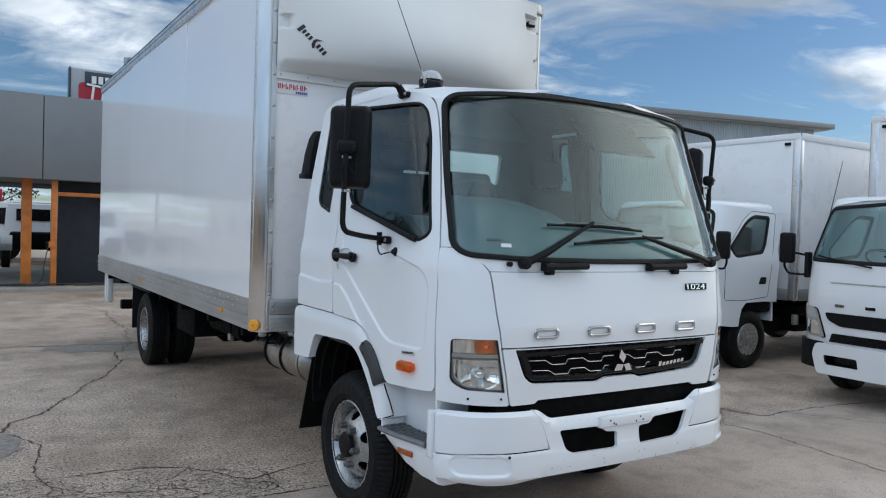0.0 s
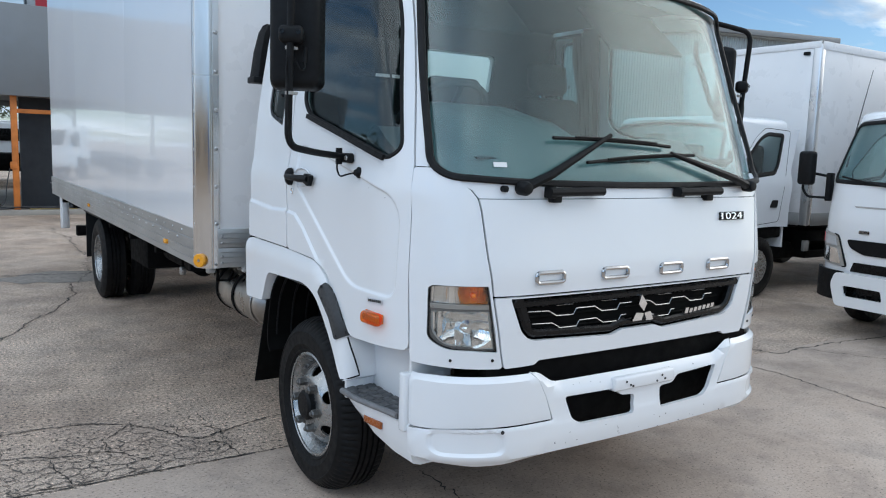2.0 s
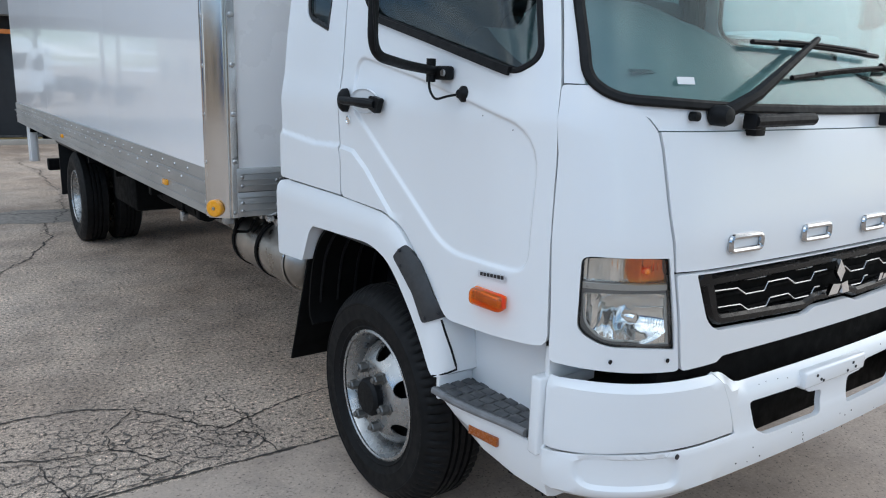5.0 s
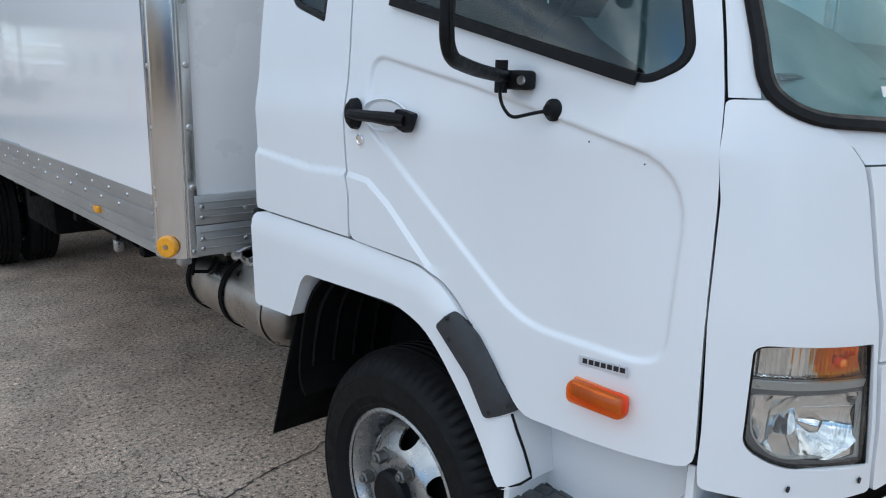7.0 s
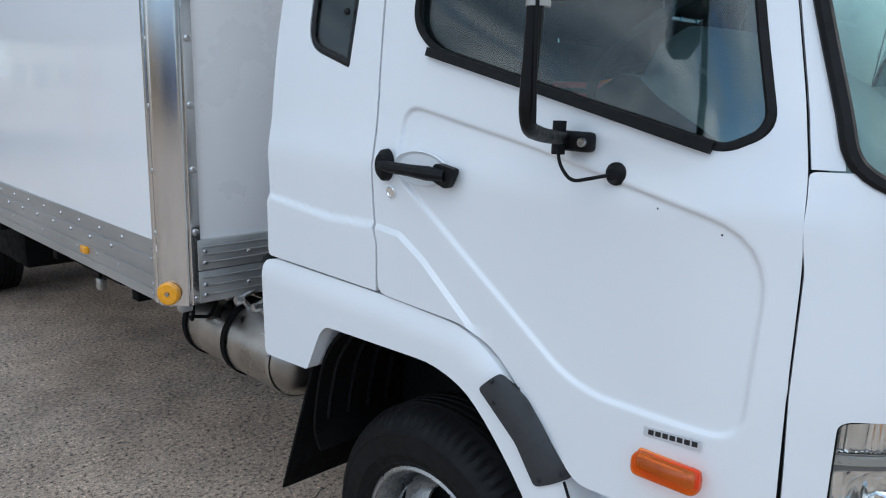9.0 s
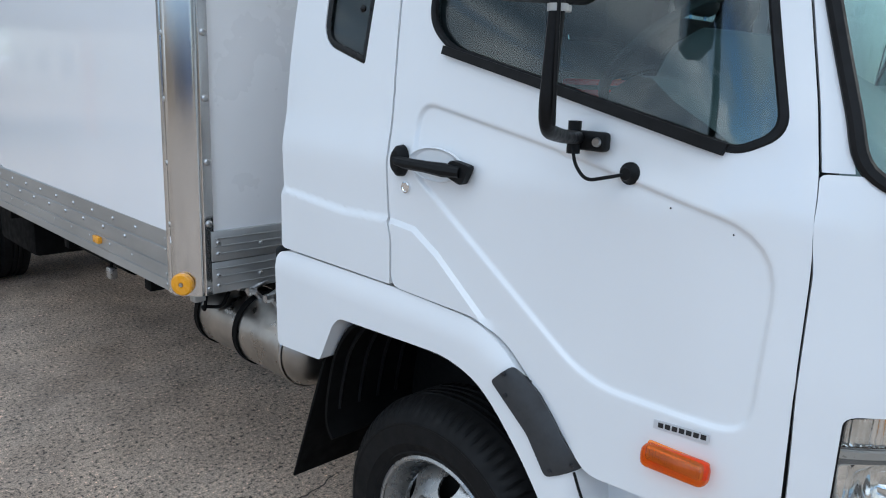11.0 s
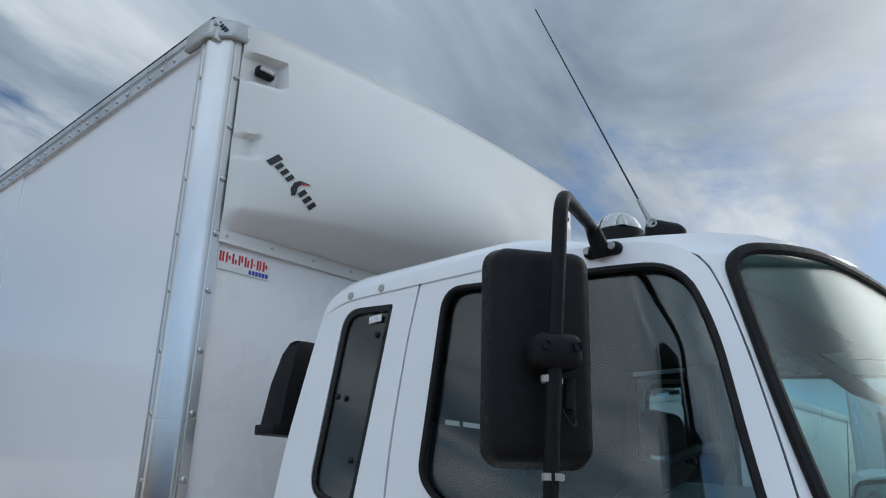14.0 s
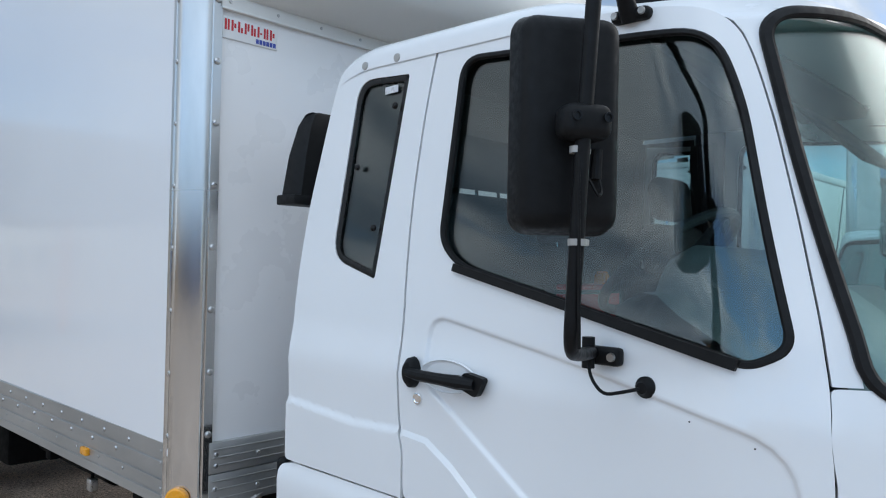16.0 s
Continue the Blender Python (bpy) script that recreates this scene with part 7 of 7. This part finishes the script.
# ---- office building with a canopy, sign and posts ----
FASCIA = simple("grey_fascia_panel", (0.205, 0.215, 0.225), 0.42, 0.15, vary=0.06, scale=1.5)
DARKWALL = simple("charcoal_wall_paint", (0.022, 0.026, 0.032), 0.6, vary=0.15, scale=2)
SOFFIT = simple("pale_soffit", (0.30, 0.30, 0.30), 0.7, vary=0.1, scale=2)
KERB = simple("pale_concrete_kerb", (0.33, 0.305, 0.27), 0.85, vary=0.2, scale=3, bump=0.3, fine=60)
off = thing("office_building", "grey-fasciaed office with a canopy on orange posts", "building")
x = -8.4
while x < 9.0:
    part("fascia_panel", block(x + 0.01, x + 2.34, 16.40, 16.46, 2.55, 4.46, 0.006), FASCIA, off)
    x += 2.35
part("fascia_frame", block(-8.4, 9.2, 16.46, 16.52, 2.55, 4.44, 0.004), INK, off)
part("canopy_roof", block(-8.4, 9.2, 16.5, 24.0, 4.26, 4.40, 0.01), FASCIA, off)
part("soffit", block(-8.4, 9.2, 16.5, 19.6, 2.57, 2.63, 0.01), SOFFIT, off)
part("wall", block(-0.93, 9.2, 17.3, 17.5, 0.0, 2.59, 0.01), DARKWALL, off, "charcoal painted wall")
part("inner_wall", block(1.2, 9.2, 17.5, 24.0, 0.0, 2.59, 0.01), DARKWALL, off)
part("upper_wall", block(-8.4, 9.2, 19.6, 24.0, 2.59, 4.28, 0.01), DARKWALL, off)
for px, py, r in ((-1.62, 17.02, 0.105), (-1.085, 16.62, 0.062), (-6.2, 17.0, 0.105)):
    b = block(px - r, px + r, py - r, py + r, 0.10, 2.59, 0.012, 2)
    part("canopy_post", b, ORANGE, off, "orange steel post")
part("cross_rail", block(-1.05, 6.0, 16.60, 16.66, 2.19, 2.28, 0.008), ORANGE, off, "orange rail")
part("tap_box", block(-1.19, -1.06, 16.54, 16.62, 0.98, 1.14, 0.02), ORANGE, off)
tagged(part("kerb", block(-9.0, 9.2, 16.25, 24.0, -0.02, 0.10, 0.02), KERB), "pale concrete kerb in front of the office", "kerb", kind="structure")
rng = random.Random(3)
cb = bmesh.new()
for k in range(5):
    pts = [(-2.4 + 0.32 * i + rng.uniform(-0.1, 0.1), 16.55 + rng.uniform(-0.12, 0.25), 0.115 + rng.uniform(0, 0.05)) for i in range(9)]
    tube(arc_line(pts, 0.12, 4), 0.014, 6, cb)
tube(arc_line([(-1.20, 16.58, 1.0), (-1.28, 16.55, 0.6), (-1.30, 16.55, 0.25), (-1.5, 16.5, 0.12), (-1.9, 16.5, 0.12)], 0.15, 5), 0.012, 6, cb)
tagged(part("hose", cb, INK), "black hoses lying along the kerb", "hose")
tagged(part("timber_strip", block(-0.85, 0.1, 16.50, 16.62, 0.10, 0.125, 0.004), simple("weathered_timber", (0.30, 0.22, 0.09), 0.8, vary=0.3, scale=8)), "flat weathered timber strip on the kerb", "timber")

SIGNRED = simple("red_sign_face", (0.42, 0.02, 0.035), 0.4, vary=0.06)
SIGNDARK = simple("charcoal_sign_face", (0.035, 0.045, 0.055), 0.4, vary=0.08)
sg = thing("roof_sign", "red and charcoal sign board above the canopy", "sign")
SIGNPALE = simple("pale_grey_sign_face", (0.36, 0.38, 0.40), 0.4, vary=0.06)
part("sign_body", block(-0.60, 4.1, 18.40, 18.65, 4.50, 5.50, 0.015), SIGNPALE, sg)
part("sign_edge", block(-0.64, -0.60, 18.38, 18.67, 4.45, 5.52, 0.01), SIGNDARK, sg)
part("red_panel", sheet(rounded([(-0.42, 4.40), (4.0, 4.40), (4.0, 5.16), (-0.42, 5.16)], 0.12, 4), [], 0.3, lambda x, z: Vector((x, 18.386, z)), 0.012), SIGNRED, sg)
part("number_strip", block(-0.28, 4.0, 18.366, 18.384, 5.06, 5.44, 0.01), SIGNDARK, sg)
o = part("sign_word", text_mesh("TRUCKS", 0.58, 0.01), PAPER, sg, "pale sign lettering")
o.matrix_basis = pose(0.80, 18.366, 4.80, 90, 0, 0) @ Matrix(((1, 0.2, 0, 0), (0, 1, 0, 0), (0, 0, 1, 0), (0, 0, 0, 1)))
for k in range(8):
    part("sign_number_bar", block(-0.12 + 0.16 * k, -0.01 + 0.16 * k, 18.354, 18.366, 5.15, 5.34, 0.0), PAPER, sg)

# ---- corrugated shed behind ----
SHED = simple("pale_corrugated_steel", (0.36, 0.39, 0.40), 0.45, 0.3, vary=0.08, scale=0.8)
shed = thing("steel_shed", "long pale grey corrugated steel shed behind the trucks", "shed")
d = Vector((7.6, -1.9, 0)).normalized()
wall = bmesh.new()
nr = 230
lo, hi = [], []
side_n = Vector((-d.y, d.x, 0))
end = Vector((23.23, 13.17, 0))
for k in range(nr * 4 + 1):
    s = k / 4 * 0.10
    off_n = (0.0, 0.0, 0.03, 0.03)[k % 4]
    p = end - d * s + side_n * off_n
    lo.append(wall.verts.new((p.x, p.y, 0.0)))
    hi.append(wall.verts.new((p.x, p.y, 5.74)))
for k in range(len(lo) - 1):
    wall.faces.new((lo[k], lo[k + 1], hi[k + 1], hi[k]))
part("shed_wall", wall, SHED, shed, "ribbed steel cladding", 20)
rot = math.degrees(math.atan2(d.y, d.x))
g = block(-23.2, 0.5, -0.25, 9.0, 5.74, 5.98, 0.02)
part("shed_roof", moved(g, pose(end.x, end.y, 0, 0, 0, rot)), SHED, shed)
g = block(-23.1, 0.6, -0.38, -0.22, 5.77, 5.96, 0.03)
part("gutter", moved(g, pose(end.x, end.y, 0, 0, 0, rot)), FASCIA, shed)
g = block(-23.0, 0.0, 0.10, 8.9, 0.0, 5.74, 0.02)
part("shed_body", moved(g, pose(end.x, end.y, 0, 0, 0, rot)), SHED, shed)

# ---- far yard seen past the posts: a cab-chassis truck and a tractor unit ----


def far_truck(x, y, turn, label):
    t = thing("cab_chassis_truck", label, "truck", "trucks in the far yard")
    prof = [(0.0, 0.55), (0.05, 1.35), (0.42, 2.15), (0.60, 2.24), (1.75, 2.26), (1.80, 2.20), (1.82, 0.62), (1.3, 0.55)]
    bm = bmesh.new()
    a = [bm.verts.new((-0.95 if z < 1.5 else -0.86, yy, z)) for yy, z in prof]
    b = [bm.verts.new((-v.co.x, v.co.y, v.co.z)) for v in a]
    n = len(a)
    for k in range(n):
        bm.faces.new((a[k], a[(k + 1) % n], b[(k + 1) % n], b[k]))
    bm.faces.new(a)
    bm.faces.new(b[::-1])
    bmesh.ops.bevel(bm, geom=list(bm.edges), offset=0.05, segments=2, affect="EDGES")
    part("cab", bm, WHITE, t, "white cab")
    for s in (-1, 1):
        w = [(0.42, 1.42), (0.62, 2.00), (1.25, 2.02), (1.25, 1.38)]
        part("side_window", sheet(w, [], 0.3, lambda yy, z: Vector((s * (0.965 - 0.10 * max(0, z - 1.35)), yy, z)), 0.01), GLOSSBLACK, t)
        part("mirror", block(s * 1.1 - 0.07, s * 1.1 + 0.07, 0.28, 0.36, 1.45, 1.85, 0.03), BLACK, t)
        part("fender", block(min(s * 0.75, s * 0.98), max(s * 0.75, s * 0.98), 0.75, 1.75, 0.75, 0.86, 0.03), BLACK, t)
    part("windscreen", sheet([(-0.78, 1.42), (0.78, 1.42), (0.72, 2.05), (-0.72, 2.05)], [], 0.3, lambda xx, z: Vector((xx, 0.035 + (z - 1.35) * 0.46, z)), 0.01), GLOSSBLACK, t)
    part("rear_window", block(-0.55, 0.55, 1.815, 1.845, 1.55, 1.98, 0.01), GLOSSBLACK, t)
    for x0 in (-0.42, 0.34):
        part("chassis_rail", block(x0, x0 + 0.08, 0.4, 6.2, 0.62, 0.86, 0.01), DARK, t)
    part("chassis_gear", block(-0.75, 0.75, 2.1, 3.6, 0.55, 1.15, 0.08), DARK, t)
    for y0 in (1.15, 4.6):
        for s in (-1, 1):
            o = part("wheel", lathe([(-0.98, 0.0), (-0.98, 0.22), (-0.99, 0.26), (-0.99, 0.42), (-0.95, 0.47), (-0.72, 0.47), (-0.70, 0.2), (-0.70, 0)], "x", 28), TYRE, t)
            o.matrix_basis = pose(0, y0, 0.47, 0, 0, 0 if s < 0 else 180)
    gd = [(4.6 + 0.62 * math.cos(q), 0.47 + 0.60 * math.sin(q)) for q in np.linspace(0.2, math.pi - 0.2, 12)]
    for s in (-1, 1):
        bm = bmesh.new()
        a = [bm.verts.new((s * 0.66, yy, z)) for yy, z in gd]
        b = [bm.verts.new((s * 1.0, yy, z)) for yy, z in gd]
        for k in range(len(gd) - 1):
            bm.faces.new((a[k], a[k + 1], b[k + 1], b[k]))
        thicken(bm, 0.02)
        part("mud_guard", bm, GREYTRIM, t)
    t.matrix_basis = pose(x, y, 0, 0, 0, turn)
    return t


far_truck(-2.6, 31.6, -86, "white cab-chassis truck standing in the far yard")
far_truck(-3.6, 33.0, 60, "white tractor truck standing beyond the office")
far_truck(-0.55, 30.4, 177, "white cab-chassis truck behind the posts, seen from its tail")
pyl = thing("pylon_sign", "tall white pylon with small coloured boards", "sign")
part("pylon_column", block(-2.05, -1.78, 36.0, 36.2, 0, 4.6, 0.02), PANELWHITE, pyl)
part("sign_board", block(-1.78, -1.2, 36.0, 36.1, 3.0, 3.6, 0.01), SIGNDARK, pyl)
part("sign_board", block(-1.78, -1.35, 36.0, 36.1, 2.3, 2.9, 0.01), SIGNRED, pyl)

# ---- trees ----
LEAF = simple("grey_green_leaves", (0.055, 0.075, 0.04), 0.7, vary=0.4, scale=2)
BARK = simple("bark", (0.11, 0.085, 0.065), 0.9, vary=0.3, scale=8, bump=0.4, fine=40)


def tree(x, y, h, seed):
    r = random.Random(seed)
    t = thing("tree", "distant broad gum tree with loose grey-green foliage", "tree", "far trees")
    tr = tube([(0, 0, 0), (0.1, 0.05, h * 0.3), (0.0, 0.1, h * 0.6), (0.1, 0, h * 0.85)], [0.22, 0.17, 0.11, 0.04], 8)
    tips = []
    for k in range(9):
        a, z = r.uniform(0, 6.28), h * r.uniform(0.35, 0.7)
        e = Vector((math.cos(a) * h * r.uniform(0.18, 0.36), math.sin(a) * h * r.uniform(0.18, 0.36), z + h * r.uniform(0.12, 0.3)))
        tube([(0.05, 0.05, z), e * 0.5 + Vector((0, 0, z * 0.5)), e], [0.07, 0.05, 0.02], 6, tr)
        tips.append(e)
    tips.append(Vector((0.1, 0, h * 0.9)))
    part("trunk", tr, BARK, t)
    vs, fs = [], []
    for e in tips:
        for _ in range(130):
            p = e + Vector((r.gauss(0, h * 0.085), r.gauss(0, h * 0.085), r.gauss(0, h * 0.065)))
            a, b2 = Vector((r.uniform(-1, 1), r.uniform(-1, 1), r.uniform(-1, 1))).normalized(), Vector((r.uniform(-1, 1), r.uniform(-1, 1), r.uniform(-1, 1))).normalized()
            s = h * r.uniform(0.018, 0.035)
            o = len(vs)
            vs += [p - a * s, p + b2 * s * 0.6, p + a * s, p - b2 * s * 0.6]
            fs.append((o, o + 1, o + 2, o + 3))
    me = bpy.data.meshes.new("crown")
    me.from_pydata([tuple(v) for v in vs], [], fs)
    part("crown", me, LEAF, t, "loose clumps of small leaves")
    t.location = (x, y, 0)


for k, (x, y, h) in enumerate(((-4.5, 52, 7.5), (-8.0, 58, 8.5), (-1.0, 62, 7.0), (-16, 50, 8), (-26, 44, 7.5), (-30, 64, 8), (-46, 3, 7), (-40, -8, 9), (-20, -40, 8), (4, -45, 9))):
    tree(x, y, h, k + 1)

# ---- street side behind the camera: pole, wires, low buildings ----
POLE = simple("grey_timber_pole", (0.20, 0.17, 0.14), 0.9, vary=0.25, scale=6, bump=0.3, fine=40)
WIRE = simple("black_wire", (0.03, 0.03, 0.03), 0.6)
for px, py in ((-13.9, 62.8), (-95.0, -20.0), (-95.0, 120.0)):
    t = thing("power_pole", "tall grey timber power pole with two crossarms", "pole", "street poles")
    part("shaft", tube([(0, 0, 0), (0, 0, 11.0)], [0.17, 0.12], 12), POLE, t)
    for z in (10.4, 8.9):
        part("crossarm", block(-1.2, 1.2, -0.06, 0.06, z, z + 0.12, 0.01), POLE, t)
        for dx in (-1.1, -0.55, 0.55, 1.1):
            part("insulator", moved(lathe([(0, 0.05), (0.05, 0.03), (0.10, 0.06), (0.14, 0.0)], "z", 10), Matrix.Translation((dx, 0, z + 0.12))), PAPER, t)
    t.location = (px, py, 0)
wb = bmesh.new()
for z in (10.65, 10.1, 7.4, 7.0, 6.6):
    for dx in (-1.1, 0.55):
        for y0, y1 in ((-20, 50), (50, 120)):
            tube([(-95 + dx, y0 + (y1 - y0) * q, z - 0.9 * 4 * q * (1 - q)) for q in np.linspace(0, 1, 15)], 0.035, 5, wb, False)
tagged(part("overhead_wires", wb, WIRE), "black overhead wires between street poles", "wires")
BRICK = simple("tan_block_wall", (0.42, 0.33, 0.24), 0.85, vary=0.15, scale=2)
CREAM = simple("cream_plaster", (0.52, 0.49, 0.43), 0.8, vary=0.1, scale=1)
BLUEW = simple("blue_steel_cladding", (0.06, 0.13, 0.32), 0.5, vary=0.1, scale=1)


def street_building(x0, x1, y0, y1, h, mat, label):
    t = thing("street_building", label, "building", "buildings across the street")
    part("wall", block(x0, x1, y0, y1, 0, h, 0.02), mat, t)
    part("roof", block(x0 - 0.3, x1 + 0.3, y0 - 0.3, y1 + 0.3, h, h + 0.25, 0.03), SHED, t)
    n = int((y1 - y0) / 4)
    for k in range(n):
        y = y0 + 2 + 4 * k
        w = part("window", block(x1 - 0.02, x1 + 0.03, y - 0.9, y + 0.9, 1.0, 2.3, 0.01), GLOSSBLACK, t)
        part("frame", block(x1, x1 + 0.05, y - 1.0, y + 1.0, 0.92, 1.0, 0.005), PANELWHITE, w)


street_building(-27, -14, 36, 52, 4.4, CREAM, "low cream workshop across the street")
street_building(-46, -31, -10, 12, 4.8, BRICK, "low tan block workshop across the street")
street_building(-45, -30, -40, -14, 5.2, BLUEW, "blue steel clad workshop across the street")
street_building(-24, 30, -60, -48, 5.0, CREAM, "long low building beyond the yard front")

# ---- cracks and joints in the concrete ----
FILL = simple("dark_crack_filler", (0.060, 0.050, 0.043), 0.9, vary=0.4, scale=15)
cr = random.Random(11)


def crack(points, width, wander=0.02, bm=None):
    """A ragged dark line: slow drift, quick kinks and changing width."""
    pts = resample(points, 0.022, False)
    n = len(pts)
    drift = np.cumsum([cr.gauss(0, wander * 0.6) for _ in range(n)])
    drift -= np.linspace(drift[0], drift[-1], n)
    left, right = [], []
    for k in range(n):
        d = pts[min(k + 1, n - 1)] - pts[max(k - 1, 0)]
        d = d / max(np.linalg.norm(d), 1e-9)
        nn = np.array([-d[1], d[0]])
        w = width * cr.uniform(0.15, 1.25) * (0.4 + 0.6 * min(1, 6 * min(k, n - 1 - k) / n))
        c = pts[k] + nn * (drift[k] + cr.gauss(0, wander * 0.45))
        left.append(bm.verts.new((*(c + nn * w / 2), 0.004)))
        right.append(bm.verts.new((*(c - nn * w / 2), 0.004)))
    for k in range(n - 1):
        bm.faces.new((left[k], left[k + 1], right[k + 1], right[k]))


CR = bmesh.new()
crack([(-3.6, 1.56), (-2.27, 1.50), (-0.88, 1.45), (0.3, 1.43)], 0.017, 0.003, CR)
crack([(-2.6, 2.42), (-2.12, 2.36), (-1.79, 2.33), (-1.59, 2.22), (-1.40, 1.94), (-1.30, 1.78), (-1.13, 1.84), (-0.91, 1.92), (-0.70, 1.98), (-0.45, 2.05)], 0.012, 0.007, CR)
crack([(-1.30, 1.78), (-1.19, 1.67), (-1.17, 1.48)], 0.009, 0.006, CR)
crack([(-2.7, 2.10), (-2.23, 2.0), (-2.0, 1.90), (-1.77, 1.86), (-1.51, 1.53)], 0.010, 0.007, CR)
crack([(-2.03, 1.89), (-2.0, 1.64), (-1.97, 1.48)], 0.009, 0.006, CR)
crack([(-1.59, 2.22), (-1.75, 2.02), (-1.77, 1.86)], 0.008, 0.006, CR)
crack([(-3.3, 3.10), (-2.64, 3.33), (-2.46, 3.96), (-2.22, 4.15), (-1.86, 5.11), (-1.45, 6.07), (-1.30, 6.59), (-1.22, 7.3)], 0.020, 0.012, CR)
crack([(-2.63, 3.75), (-2.43, 3.23), (-2.51, 2.68), (-2.44, 2.27), (-2.23, 2.0)], 0.013, 0.010, CR)
crack([(-3.3, 8.0), (-2.08, 8.13), (-1.2, 8.0), (-0.19, 7.93), (1.0, 8.0)], 0.035, 0.02, CR)
crack([(-1.35, 6.73), (-0.9, 8.0), (-0.56, 11.1), (-0.7, 14)], 0.02, 0.02, CR)
crack([(1.2, 1.95), (3.45, 1.76), (3.59, 1.45), (4.29, 1.46), (5.49, 1.30), (8.5, 0.8)], 0.024, 0.010, CR)
crack([(3.45, 1.76), (2.93, 1.37), (3.01, 1.05), (2.91, 0.44), (2.84, -0.08), (2.9, -1.5)], 0.015, 0.012, CR)
crack([(3.9, 1.45), (4.2, 0.9), (5.0, 0.2)], 0.012, 0.014, CR)
crack([(-0.43, 0.84), (-0.40, 0.55), (-0.432, 0.38), (-0.2, 0.0)], 0.012, 0.012, CR)
# crazed patch: thin cracks round irregular cells
from mathutils.geometry import delaunay_2d_cdt
CZ = bmesh.new()
seeds = [Vector((cr.uniform(-3.6, -1.15), cr.uniform(1.50, 2.45))) for _ in range(400)]
cv, _, cf, *_ = delaunay_2d_cdt(seeds, [], [], 0, 1e-6)
centre, owner = {}, {}
for n, f in enumerate(cf):
    a, b, c = (cv[k] for k in f)
    centre[n] = (a + b + c) / 3
    for p, q in ((f[0], f[1]), (f[1], f[2]), (f[2], f[0])):
        owner.setdefault((min(p, q), max(p, q)), []).append(n)
for pair in owner.values():
    if len(pair) == 2:
        a, b = centre[pair[0]], centre[pair[1]]
        m = (a + b) / 2
        if (a - b).length < 0.30 and cr.random() < 0.97 - 0.90 * smooth(1.90, 2.45, m.y + 0.22 * (m.x + 2.0)):
            crack([tuple(a), tuple(b)], cr.uniform(0.006, 0.014), 0.008, CZ)
cracks = part("cracks", CR, FILL, ground, "dark cracks and slab joints")
tagged(cracks, kind="stuff")
HAIR = simple("grey_brown_crack_dust", (0.125, 0.105, 0.090), 0.9, vary=0.4, scale=25)
tagged(part("crazing", CZ, HAIR, ground, "fine net of hairline cracks"), kind="stuff")
PATCH = simple("grey_crumbled_patch", (0.27, 0.235, 0.205), 0.9, vary=0.35, scale=20, bump=0.5, fine=60)
for cx, cy, rx, ry, seed in ((-1.15, 7.75, 0.95, 0.42, 2), (-2.75, 3.35, 0.28, 0.40, 4)):
    q = random.Random(seed)
    loop = [(cx + rx * math.cos(t) * q.uniform(0.75, 1.15), cy + ry * math.sin(t) * q.uniform(0.75, 1.15)) for t in np.linspace(0, 6.28, 26)[:-1]]
    tagged(part("patch", sheet(loop, [], 0.2, lambda x, y: Vector((x, y, 0.0035))), PATCH, ground), kind="stuff")
